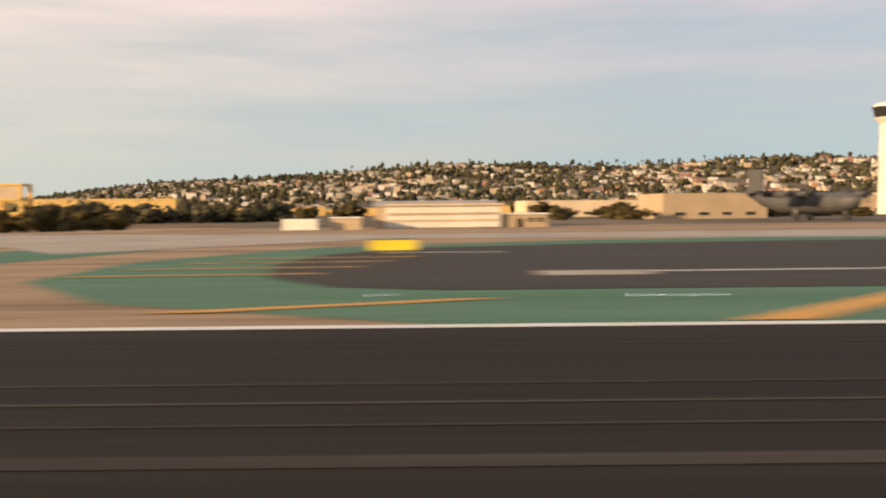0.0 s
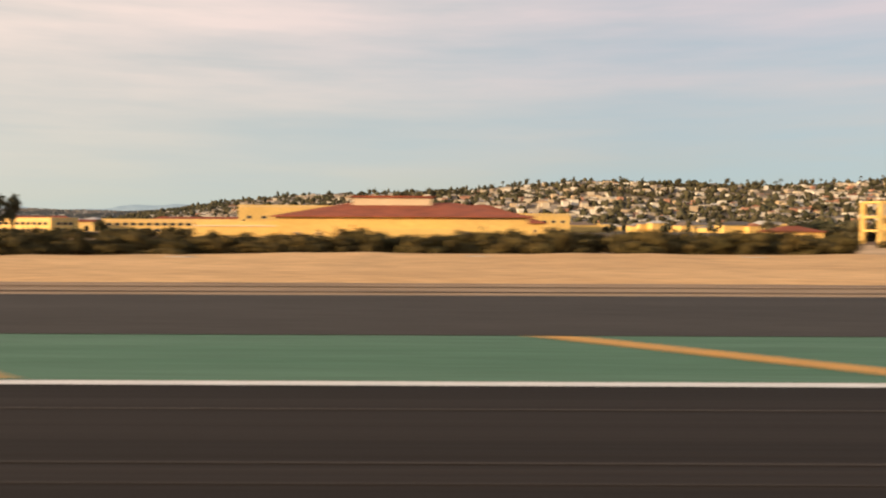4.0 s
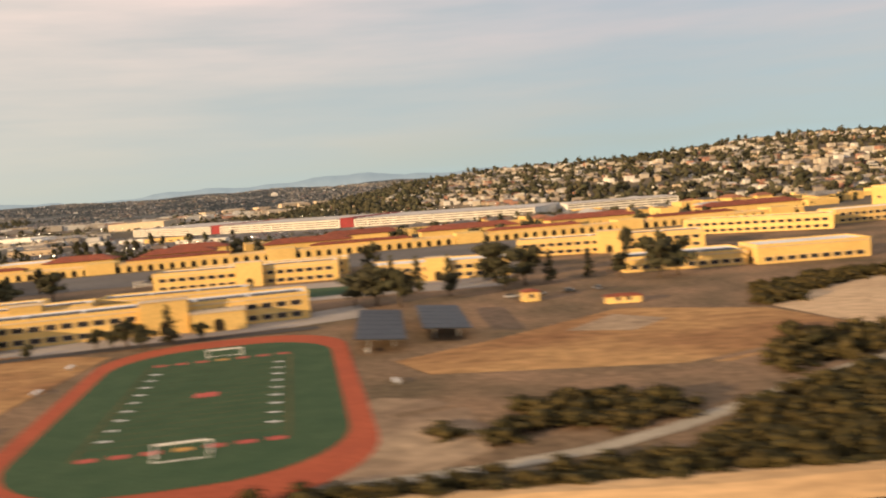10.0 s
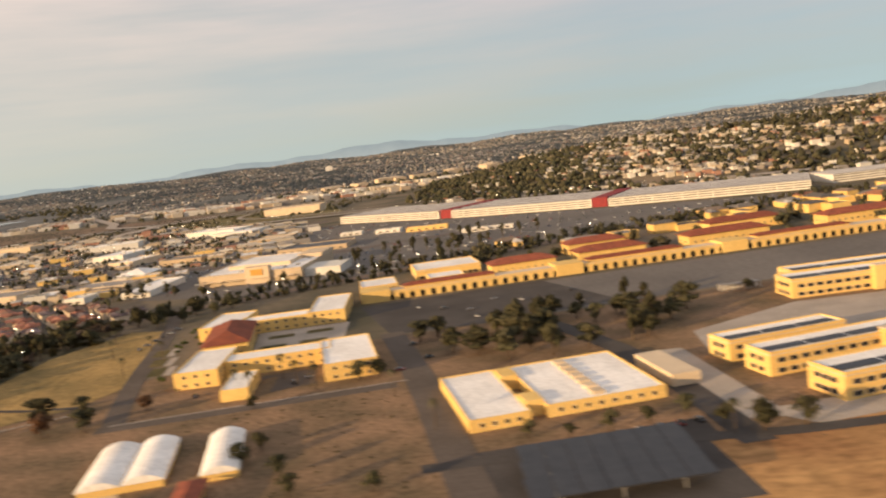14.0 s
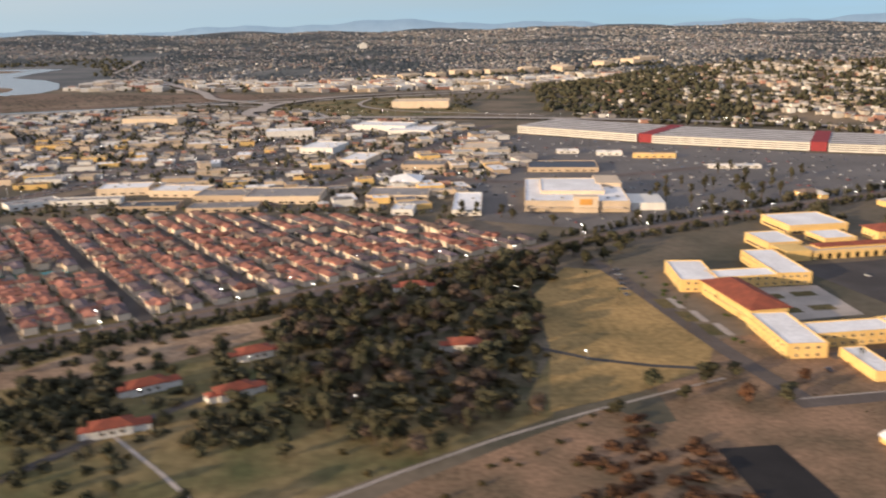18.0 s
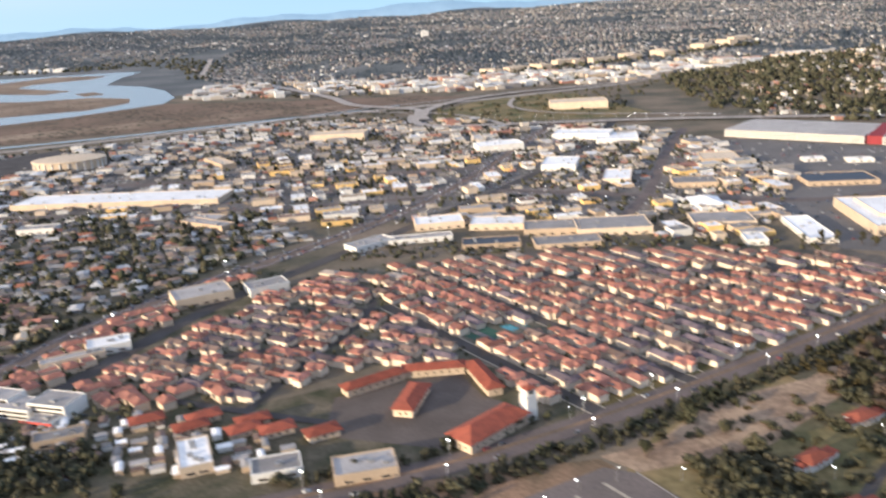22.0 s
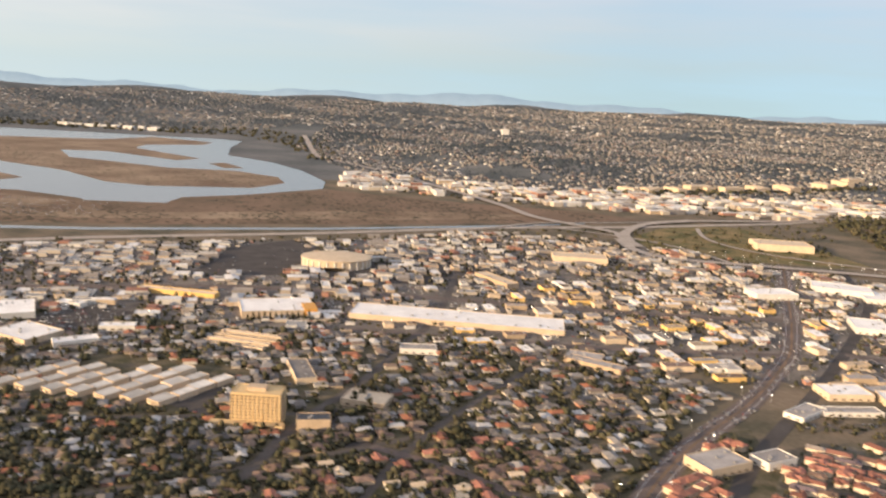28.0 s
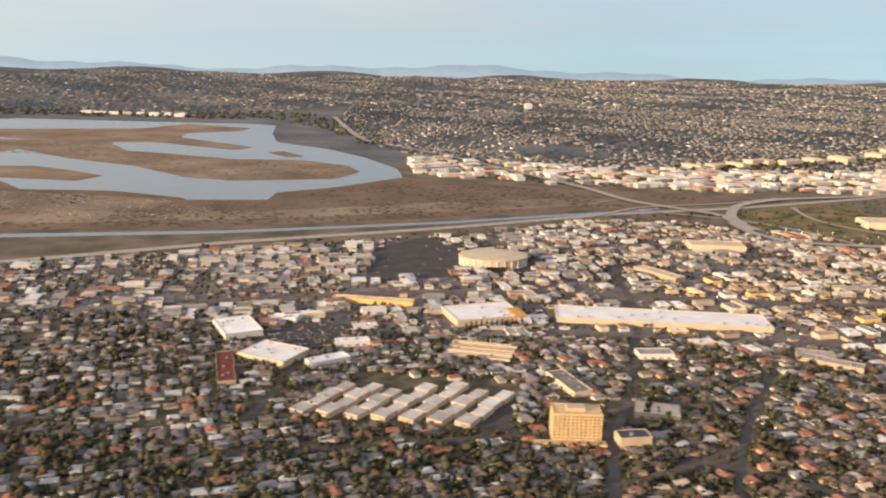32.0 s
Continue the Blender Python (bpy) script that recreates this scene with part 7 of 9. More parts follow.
houses("hillside_houses", hx, hy, RNG, "pale houses stepping up the hillside", (4, 8.5), (3.2, 6), (1.8, 3.8), (0.5, 1.0), 5, 0.5)
VALLEY = [(-960, 1170), (-760, 1090), (-560, 1060), (-360, 1060), (100, 1130), (900, 1130), (900, 1260), (-300, 1260), (-700, 1280), (-960, 1400)]
vx, vy = lots(VALLEY, 20, 24, 17, 0.35, 5, 0.85, RNG, 6)
houses("valley_blocks", vx, vy, RNG, "white and tan commercial blocks beyond the river", (12, 30), (8, 16), (3.0, 6.5), (0.5, 0.9), 20, 0.95, [HOUSEWALL, BRIGHTROOF], "shops")
MESA = [(-1030, 1560), (-950, 1380), (-700, 1290), (-300, 1270), (900, 1270), (1700, 1400), (1700, 2500), (-1150, 2500), (-1150, 1900)]
ax, ay = lots(MESA, 30, 11.0, 9.0, 0.4, 5, 0.5, RNG, 3, False, 105.0)
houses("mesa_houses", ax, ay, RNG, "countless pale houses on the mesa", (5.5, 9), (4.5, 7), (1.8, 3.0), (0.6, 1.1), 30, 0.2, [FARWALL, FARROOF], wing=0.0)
FAR = [(-2600, 2200), (-1400, 2150), (-1150, 2500), (2200, 2500), (2600, 4500), (-2800, 4500)]
fx, fy = lots(FAR, 20, 25, 20, 0.42, 10, 0.5, RNG, 5, False, 160.0)
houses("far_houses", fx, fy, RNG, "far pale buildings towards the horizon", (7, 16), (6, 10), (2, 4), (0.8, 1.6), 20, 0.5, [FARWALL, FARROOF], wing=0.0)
# pale campus on the mesa edge
cx_, cy_ = np.array([-518, -480, -440, -395, -340, -290, -230, -160, -100, -64]), np.array([1290, 1300, 1315, 1350, 1350, 1370, 1400, 1420, 1480, 1519])
houses("campus_blocks", cx_, cy_, RNG, "large pale campus buildings on the mesa edge", (30, 46), (14, 20), (7, 11), (1.5, 2.5), 25, 0.6, [CREAM, CREAM], "buildings")
houses("bay_hotel_blocks", np.linspace(-1816, -1560, 8), np.linspace(2200, 2160, 8), RNG, "bright white low buildings by the bay", (20, 30), (14, 18), (6, 9), (1, 2), 5, 0.9, [WHITEWALL, WHITEROOF], "buildings")
e = thing("mesa_tower", -640, 2455, float(height(-640, 2455)), 10, "pale tower block far on the mesa", "building")
part("body", boxes((-10, 10, -7, 7, -2, 16)), WHITEWALL, e)
part("roof_plant", boxes((-4, 4, -3, 3, 16, 18)), WHITEWALL, e)


# ---------- airfield buildings and the parked aircraft ----------
def hangar():
    e = thing("hangar", 188.6, 94.4, 0, 4, "tan hangar with a long banded white front", "building")
    part("body", boxes((-1.2, 13, 0, 11, 0, 2.5)), TAN, e)
    part("front", boxes((0, 13, -0.25, 0, 0.1, 2.75)), WHITEWALL, e)
    for z in (0.75, 1.5):
        part("door_band", boxes((0.3, 12.7, -0.32, -0.25, z, z + 0.26)), TAN, e, "tan band across the doors")
    part("roof", roof(-1.2, 13, 0, 11, 2.5, 0.7, 0.2, True), GREYROOF, e)
    part("canopy", boxes((-0.2, 13.4, -0.6, 0, 2.55, 2.8)), CREAM, e)
    part("office", boxes((13, 18.6, 0.4, 6, 0, 1.5)), TAN, e)
    part("office_roof", boxes((12.9, 18.8, 0.2, 6.2, 1.5, 1.62)), WHITEROOF, e)
    part("office_door", boxes((15, 15.7, 0.34, 0.4, 0, 1.0)), DARKOPEN, e)
    face_row(e, WIN_S, "window", (15.8, 0.39), (18.6, 0.39), 0.5, 1.2, 0.3)


hangar()
e = thing("white_container", 178, 89, 0, -4, "white storage container on the apron edge", "container")
part("body", boxes((0, 3.7, 0, 1.6, 0.08, 1.25)), WHITEWALL, e)
part("door", boxes((3.7, 3.76, 0.15, 1.45, 0.15, 1.15)), METAL, e)
for k in range(9):
    part("rib", boxes((0.2 + 0.38 * k, 0.28 + 0.38 * k, -0.05, 0, 0.15, 1.15)), WHITEWALL, e)
e = thing("equipment_shed", 183, 90.5, 0, 3, "small tan equipment shed beside the hangar", "shed")
part("body", boxes((0, 3.2, 0, 2.4, 0, 1.3)), TAN, e)
part("roof", boxes((-0.15, 3.35, -0.15, 2.55, 1.3, 1.4)), WHITEROOF, e)


def control_tower(x, y):
    e = thing("control_tower", x, y, 0, 0, "cream control tower with a dark glazed cab", "tower")
    part("shaft", tube(bmesh.new(), (0, 0, 0), (0, 0, 21), 2.5, 2.2, 12), WHITEWALL, e)
    part("collar", tube(bmesh.new(), (0, 0, 21), (0, 0, 22.4), 2.2, 3.6, 12), WHITEWALL, e)
    part("cab", tube(bmesh.new(), (0, 0, 22.4), (0, 0, 24.8), 3.2, 3.8, 12), GLASS, e, "dark glazed cab")
    part("cab_roof", tube(bmesh.new(), (0, 0, 24.8), (0, 0, 25.6), 4.1, 3.2, 12), WHITEWALL, e)
    part("mast", tube(bmesh.new(), (0, 0, 25.6), (0, 0, 29), 0.12, 0.06, 6), METAL, e)


control_tower(299, 195)


def transport_plane(x, y, rot):
    """A dark four-engined high-wing transport, parked nose-on."""
    e = thing("transport_aircraft", x, y, 0, rot, "dark grey four-engined propeller transport parked on the apron", "aircraft")
    bm = bmesh.new()
    n = 14
    prof = [(-7.2, 0.1, 2.4), (-6.6, 0.7, 2.2), (-5.4, 1.05, 2.1), (-2, 1.2, 2.05), (3.5, 1.2, 2.05), (6.0, 0.85, 2.5), (8.2, 0.25, 3.1)]
    rings = [[bm.verts.new((a, r * math.cos(6.2832 * k / n), c + r * math.sin(6.2832 * k / n))) for k in range(n)] for a, r, c in prof]
    for p, q in zip(rings, rings[1:]):
        for k in range(n):
            bm.faces.new((p[k], p[(k + 1) % n], q[(k + 1) % n], q[k]))
    bm.faces.new(rings[0][::-1]), bm.faces.new(rings[-1])
    part("fuselage", bm, DARKMETAL, e)
    part("wing", boxes((-1.4, 0.7, -10, 10, 3.15, 3.40)), DARKMETAL, e)
    part("tail_fin", boxes((6.2, 8.6, -0.12, 0.12, 3.0, 6.2)), DARKMETAL, e)
    part("tailplane", boxes((6.8, 8.4, -3.9, 3.9, 3.4, 3.56)), DARKMETAL, e)
    for q in (-6.6, -3.3, 3.3, 6.6):
        eng = part("engine", tube(bmesh.new(), (-3.1, q, 2.95), (0.4, q, 3.05), 0.42, 0.3, 10), DARKMETAL, e)
        part("propeller", boxes((-3.25, -3.15, q - 0.09, q + 0.09, 1.95, 3.95), (-3.25, -3.15, q - 1.0, q + 1.0, 2.86, 3.04)), BLACKPAINT, eng)
    for a, q in ((-5.2, 0), (0.4, -1.2), (0.4, 1.2)):
        part("wheel", tube(bmesh.new(), (a, q - 0.2, 0.42), (a, q + 0.2, 0.42), 0.42, 0.42, 10), BLACKPAINT, e)
        part("strut", boxes((a - 0.1, a + 0.1, q - 0.08, q + 0.08, 0.4, 1.3)), METAL, e)


transport_plane(248, 122, 118)
bpy.data.objects["transport_aircraft"].scale = (1.25, 1.25, 1.25)
for x, y, L, D, h, w in ((300, 240, 60, 20, 5, TAN), (390, 300, 80, 24, 7, TAN), (250, 230, 40, 12, 4, WHITEWALL), (215, 200, 36, 12, 4, CREAM), (234.5, 150, 20, 12, 4.6, TAN), (330, 180, 50, 14, 5, CREAM), (460, 230, 70, 20, 6, CREAM)):
    flat_store(x, y, 8, L, D, h, "low tan airfield building", w, GREYROOF, 3, WIN_L, "airfield_building", 6)
e = thing("yellow_frame_tower", 125, 136, 0, 8, "open yellow training tower of three floors", "tower")
for a in (-2.2, 2.2):
    for b in (-2.2, 2.2):
        part("post", boxes((a - 0.3, a + 0.3, b - 0.3, b + 0.3, 0, 6.6)), YELLOW, e)
for z in (2.0, 4.2, 6.6):
    part("floor", boxes((-2.5, 2.5, -2.5, 2.5, z, z + 0.35)), YELLOW, e)
part("wall_panel", boxes((-1.9, 1.9, -2.3, -2.15, 0.3, 2.0)), YELLOW, e)
part("cream_panel", boxes((-1.9, 1.9, -2.3, -2.15, 4.6, 6.5)), CREAM, e)
red_hall(101, 119, 8, 7, 5, 2.0, 0.9, "small yellow hut with a red roof", name="hut", over=0.3)


# equipment at the runway's end
def checker_box(x, y, rot, s):
    e = thing("checkered_shelter", x, y, 0, rot, "red and white checkered equipment shelter", "shelter", "checkered shelters")
    part("body", boxes((-1.5 * s, 1.5 * s, -1.1 * s, 1.1 * s, 0.15, 1.9 * s)), WHITEPAINT, e)
    part("roof", boxes((-1.6 * s, 1.6 * s, -1.2 * s, 1.2 * s, 1.9 * s, 2.0 * s)), WHITEPAINT, e)
    for i in range(4):
        for j in range(3):
            if (i + j) % 2 == 0:
                a, z = -1.5 * s + 0.75 * s * i, 0.15 + (1.9 * s - 0.15) * j / 3
                part("red_square", boxes((a, a + 0.75 * s, -1.1 * s - 0.02, -1.1 * s, z, z + (1.9 * s - 0.15) / 3)), REDPAINT, e)
    part("skid", boxes((-1.6 * s, 1.6 * s, -0.9 * s, -0.6 * s, 0, 0.15), (-1.6 * s, 1.6 * s, 0.6 * s, 0.9 * s, 0, 0.15)), DARKMETAL, e)


sheet("dark_turnout", [(-105.5, 45.2), (-97.8, 44.2), (-99.0, 33.9), (-102.6, 33.9)], ASPHALT, 0.045, "dark asphalt turnout beside the track")
checker_box(-104.4, 35.8, 4, 0.86)
checker_box(-77.2, 46.8, 6, 0.74)
e = thing("white_trailer", -76.6, 41.2, 0, 4, "white box trailer on small wheels", "trailer")
part("body", boxes((-1.8, 1.8, -0.9, 0.9, 0.35, 1.35)), WHITEPAINT, e)
for a in (-1.2, 1.2):
    part("wheel", tube(bmesh.new(), (a, -0.95, 0.3), (a, -0.75, 0.3), 0.3, 0.3, 10), BLACKPAINT, e)
e = thing("service_truck", -99.9, 35.4, 0, -86, "dark brown service truck beside the shelter", "truck")
part("bed", boxes((-2.4, 0.6, -0.9, 0.9, 0.4, 1.75)), DARKBOX, e)
part("cab", boxes((0.7, 2.0, -0.85, 0.85, 0.35, 1.45)), DARKRED, e)
part("bumper", boxes((2.0, 2.15, -0.8, 0.8, 0.3, 0.55)), WHITEPAINT, e)
part("windscreen", boxes((2.0, 2.04, -0.7, 0.7, 0.65, 1.05)), GLASS, e)
for a in (-1.5, 1.3):
    for b in (-0.85, 0.7):
        part("wheel", tube(bmesh.new(), (a, b, 0.28), (a, b + 0.15, 0.28), 0.28, 0.28, 10), BLACKPAINT, e)
for k, (x, y, w, h, m) in enumerate(((-90, 43, 1.6, 0.7, METAL), (-87.4, 43.8, 1.0, 0.9, WHITEPAINT), (-85.2, 43.2, 1.8, 0.5, TAN), (-82.6, 43.6, 1.2, 0.8, CREAM), (-80.4, 42.6, 1.6, 0.6, REDROOF), (-88.6, 41.6, 1.4, 0.5, REDPAINT), (-84, 41.4, 2.0, 0.3, PATH_MAT), (-92.5, 42.4, 1.2, 0.6, WHITEPAINT))):
    e = thing("equipment_crate", x, y, 0, 8 * k, "small weathered equipment crate on the dirt", "crate", "equipment crates")
    part("body", boxes((-w / 2, w / 2, -w / 3, w / 3, 0.08, h)), m, e)
    part("pallet", boxes((-w / 2 - 0.05, w / 2 + 0.05, -w / 3 - 0.05, w / 3 + 0.05, 0, 0.08)), TAN, e)
for x, y in ((-106.4, 35.7),):
    e = thing("antenna_mast", x, y, 0, 0, "orange and white antenna mast", "mast", "antenna masts")
    for k in range(7):
        part("segment", tube(bmesh.new(), (0, 0, 0.9 * k), (0, 0, 0.9 * (k + 1)), 0.36, 0.36, 6), WHITEPAINT if k % 2 else REDPAINT, e)
    part("top_light", tube(bmesh.new(), (0, 0, 6.3), (0, 0, 6.55), 0.3, 0.3, 8), REDGLOW, e)

for x, y, w in ((-83, 97, 2.4), (-4.3, 91, 2.6), (-16.6, 103.4, 3.0), (-61, 79, 3.0), (-50.6, 109, 1.2), (-74, 104, 2.6), (-61, 102, 3.0)):
    e = thing("field_crate", x, y, 0, 5, "small box on the open sand", "crate", "field boxes")
    part("body", boxes((-w / 2, w / 2, -0.7, 0.7, 0, 0.9)), METAL, e)
    part("lid", boxes((-w / 2 - 0.05, w / 2 + 0.05, -0.75, 0.75, 0.9, 1.0)), CREAM, e)

# ---------- trees and bushes ----------
T_NEAR = [leafy_template(RNG, 20, 380, 0.062) for _ in range(5)]
T_BUSH = [leafy_template(RNG, 9, 140, 0.085, 0.9, 0.8) for _ in range(6)]
T_MID = [leafy_template(RNG, 5, 55, 0.11, 0.85, 1.0) for _ in range(6)]
T_FAR = [clump_template(RNG, 3, 0.85, 1.1) for _ in range(6)]
T_TWIN = [clump_template(RNG, 2, 0.8, 1.25) for _ in range(6)]
T_SPECK = [clump_template(RNG, 1) for _ in range(8)]


def crown_mesh(tpl, w, h, lift, material):
    me = bpy.data.meshes.new("crown")
    V = tpl[0] * [w, w, h] + [0, 0, lift]
    me.from_pydata(V.tolist(), [], tpl[1].tolist())
    me.materials.append(material)
    return me


def trunk_mesh(h, r, limbs=4):
    bm = bmesh.new()
    tube(bm, (0, 0, -0.3), (0, 0, h * 0.55), r, r * 0.7, 7)
    for k in range(limbs):
        a = 6.2832 * k / limbs + 0.4
        tube(bm, (0, 0, h * (0.38 + 0.05 * k)), (math.cos(a) * h * 0.22, math.sin(a) * h * 0.22, h * (0.7 + 0.05 * k)), r * 0.5, r * 0.2, 5)
    me = bpy.data.meshes.new("trunk")
    bm.to_mesh(me)
    bm.free()
    me.materials.append(BARK)
    return me


def tree_model(name, tpl, w, h, clear, material, label):
    e = thing(name, 0, 0, 0, 0, label, "tree", "trees")
    piece("trunk", trunk_mesh(h, 0.1 + h * 0.018), e, Matrix())
    piece("crown", crown_mesh(tpl, w, h - clear, clear, material), e, Matrix())
    return e


def conifer_mesh(h, w, rng):
    V, F = [], []
    for k in range(46):
        t = (k + 0.5) / 46
        z, r = h * (0.1 + 0.9 * t), w * (1 - t) ** 0.8 + 0.12
        a, s = k * 2.4, (0.35 + 0.5 * (1 - t)) * w * 0.6
        c = np.array([r * 0.55 * math.cos(a), r * 0.55 * math.sin(a), z])
        q = rng.normal(size=(6, 3)) * [s * 0.7, s * 0.7, s * 0.55]
        n = len(V)
        V += (c + q).tolist()
        F += [(n, n + 1, n + 2), (n + 1, n + 2, n + 3), (n + 2, n + 3, n + 4), (n + 3, n + 4, n + 5), (n, n + 4, n + 5), (n + 1, n + 3, n + 5)]
    me = bpy.data.meshes.new("crown")
    me.from_pydata(V, [], F)
    me.materials.append(LEAF)
    return me


def palm_model():
    e = thing("palm_tree", 0, 0, 0, 0, "tall palm with a ragged head of fronds", "tree", "palms")
    piece("trunk", trunk_mesh(9.0, 0.16, 0), e, Matrix())
    bm = bmesh.new()
    tube(bm, (0, 0, 4.5), (0, 0, 6.4), 0.13, 0.11, 6)
    for k in range(14):
        a, d = 6.2832 * k / 14, 0.25 + 0.9 * (k % 3) / 2
        p = [Vector((math.cos(a) * u, math.sin(a) * u, 6.4 + v)) for u, v in ((0.05, 0.0), (0.6, 0.55 - 0.3 * d), (1.15, 0.35 - 0.8 * d), (1.5, -0.1 - 1.1 * d))]
        side = Vector((-math.sin(a), math.cos(a), 0)) * 0.17
        for u, v in zip(p, p[1:]):
            bm.faces.new([bm.verts.new(c) for c in (u - side, u + side, v + side * 0.6, v - side * 0.6)])
    part("fronds", bm, LEAF2, e)
    return e


OAKS = [tree_model("broad_tree", T_NEAR[k], w, h, c, m, "broad dark green tree with an uneven crown") for k, (w, h, c, m) in enumerate(((5.5, 5.5, 1.0, LEAF), (6.5, 6.5, 1.2, LEAF2), (4.5, 5.0, 0.8, LEAF)))]
TALLS = [tree_model("tall_tree", T_NEAR[k + 2], w, h, c, m, "tall slender grey-green leafy tree") for k, (w, h, c, m) in enumerate(((3.2, 8.0, 1.6, LEAF2), (3.6, 7.2, 1.4, LEAF)))]
RUST = tree_model("rusty_tree", T_NEAR[4], 4.6, 4.8, 0.8, RUSTLEAF, "rust-brown tree with a leafy crown")
T_BARE = leafy_template(RNG, 7, 420, 0.05, 0.85, 0.85)
BARE = tree_model("bare_tree", T_BARE, 5.2, 5.6, 1.0, BARELEAF, "brown almost leafless tree with fine twigs")
CONE = thing("conifer", 0, 0, 0, 0, "dark green pointed conifer tree", "tree", "conifers")
piece("trunk", trunk_mesh(6.0, 0.14, 0), CONE, Matrix())
piece("crown", conifer_mesh(7.0, 1.5, RNG), CONE, Matrix())
PALM = palm_model()
USED = set()


def plant(model, x, y, scale=1.0):
    z = float(height(x, y)) - 0.05
    m = pose(float(x), float(y), z, 0, 0, float(RNG.uniform(0, 360)))
    if model not in USED:
        USED.add(model)
        model.matrix_basis = m @ Matrix.Scale(scale, 4)
        return model
    ob = copy_thing(model, m)
    ob.scale = (scale, scale, scale)
    return ob


# single trees of the base
for x, y, m, s in ((-120, 187, TALLS[0], 1.0), (-116, 186, OAKS[0], 1.0), (-112, 190, TALLS[1], 0.9), (-108, 186, OAKS[2], 1.0), (-141, 158, CONE, 0.9), (-133, 162, CONE, 0.8), (-128, 157, OAKS[1], 0.8),
                   (-150, 150, OAKS[1], 0.8), (-160, 148, OAKS[1], 0.7), (-166, 158, CONE, 1.0), (-171, 163, CONE, 1.0), (-160, 164, CONE, 0.9), (-152, 168, CONE, 1.1),
                   (-201, 121, CONE, 0.8), (-206, 118, OAKS[2], 0.9), (-203, 116, OAKS[0], 0.7), (-196, 120, OAKS[2], 0.6), (-226, 113, OAKS[2], 0.55), (-240, 110, OAKS[2], 0.6), (-218, 114, OAKS[2], 0.5), (-232, 112, OAKS[2], 0.5),
                   (-258, 112, OAKS[2], 0.9), (-264, 112, OAKS[0], 0.9), (-268, 116, OAKS[2], 0.7), (-272, 122, OAKS[2], 0.7), (-284, 119, OAKS[2], 0.7), (-278, 120, OAKS[2], 0.6), (-290, 118, OAKS[2], 0.5), (-296, 120, OAKS[2], 0.6),
                   (-326, 164, OAKS[2], 0.9), (-322, 165, OAKS[2], 0.8), (-340, 122, OAKS[2], 0.8), (-338, 128, OAKS[2], 0.7), (-333, 116, OAKS[2], 0.7), (-330, 108, OAKS[2], 0.7), (-318, 106, OAKS[0], 0.6), (-345, 152, OAKS[2], 0.6),
                   (-262, 210, TALLS[0], 0.9), (-258, 206, TALLS[1], 0.8), (-53, 174.5, TALLS[0], 1.25), (-47.5, 176, TALLS[1], 1.3), (-44, 177, TALLS[0], 1.1), (-41, 176.6, TALLS[1], 1.35), (-65.5, 172.6, TALLS[0], 1.1), (-38.5, 179, TALLS[0], 1.2),
                   (-151, 165, OAKS[1], 1.35), (-175, 159, OAKS[0], 1.2), (-178, 210, TALLS[1], 1.0), (-66, 170, OAKS[2], 0.7), (-20, 180, OAKS[2], 0.8), (-180, 210, TALLS[1], 0.9), (-232, 206, OAKS[2], 0.7)):
    plant(m, x, y, s)
for x, y in ((-352, 168), (-347, 160), (-339, 166), (-334, 160), (-343, 172), (-380, 206), (-388, 220), (-396, 214), (-384, 190), (-402, 232), (-392, 244), (-268, 112), (-318, 150), (-310, 128)):
    plant(PALM, x, y, float(RNG.uniform(0.6, 0.85)))
# grove between the school and the parade ground
GROVE = [(-322, 166), (-296, 164), (-264, 168), (-250, 196), (-278, 204), (-316, 202)]
gx_, gy_ = lots(GROVE, 20, 4.8, 4.8, 0.5, 0, 0.6, RNG, 0.6)
for x, y in zip(gx_, gy_):
    plant(RNG.choice(OAKS + OAKS + TALLS), x, y, float(RNG.uniform(0.75, 1.15)))
# the wooded park
WOOD = [(-484, 208), (-489, 190), (-478, 170), (-470, 140), (-448, 128), (-424, 148), (-420, 184), (-419, 218), (-405, 250), (-424, 264), (-447, 234), (-466, 224)]
wx, wy = lots(WOOD, 33, 5.0, 5.0, 0.45, 0, 0.9, RNG, 0.8)
for x, y in list(zip(wx, wy))[:290]:
    plant(BARE if RNG.random() < 0.34 else RNG.choice(OAKS + OAKS + TALLS), x, y, float(RNG.uniform(0.6, 1.15)))
for x, y in ((-560, 140), (-540, 176), (-545, 170), (-530, 186), (-524, 178), (-535, 158), (-520, 168), (-528, 150), (-515, 152), (-500, 146), (-505, 170), (-498, 184), (-486, 150), (-476, 186), (-520, 130),
             (-510, 122), (-500, 120), (-486, 112), (-600, 130), (-604, 124), (-596, 152), (-590, 156), (-612, 126), (-620, 132), (-600, 146), (-478, 146), (-474, 132), (-462, 138), (-456, 144), (-465, 160)):
    plant(RNG.choice(OAKS), x, y, float(RNG.uniform(0.5, 0.95)))
for x, y, s in ((-389, 160, 0.9), (-382, 163, 0.8), (-401, 158, 0.9), (-396, 152, 0.8), (-411, 146, 0.8), (-376, 150, 0.8), (-368, 160, 0.7), (-384, 150, 1.0)):
    plant(RUST if s == 1.0 or s == 0.7 else RNG.choice(OAKS), x, y, s)
for k in range(6):
    plant(RUST, float(RNG.uniform(-424, -394)), float(RNG.uniform(100, 132)), float(RNG.uniform(0.4, 0.7)))
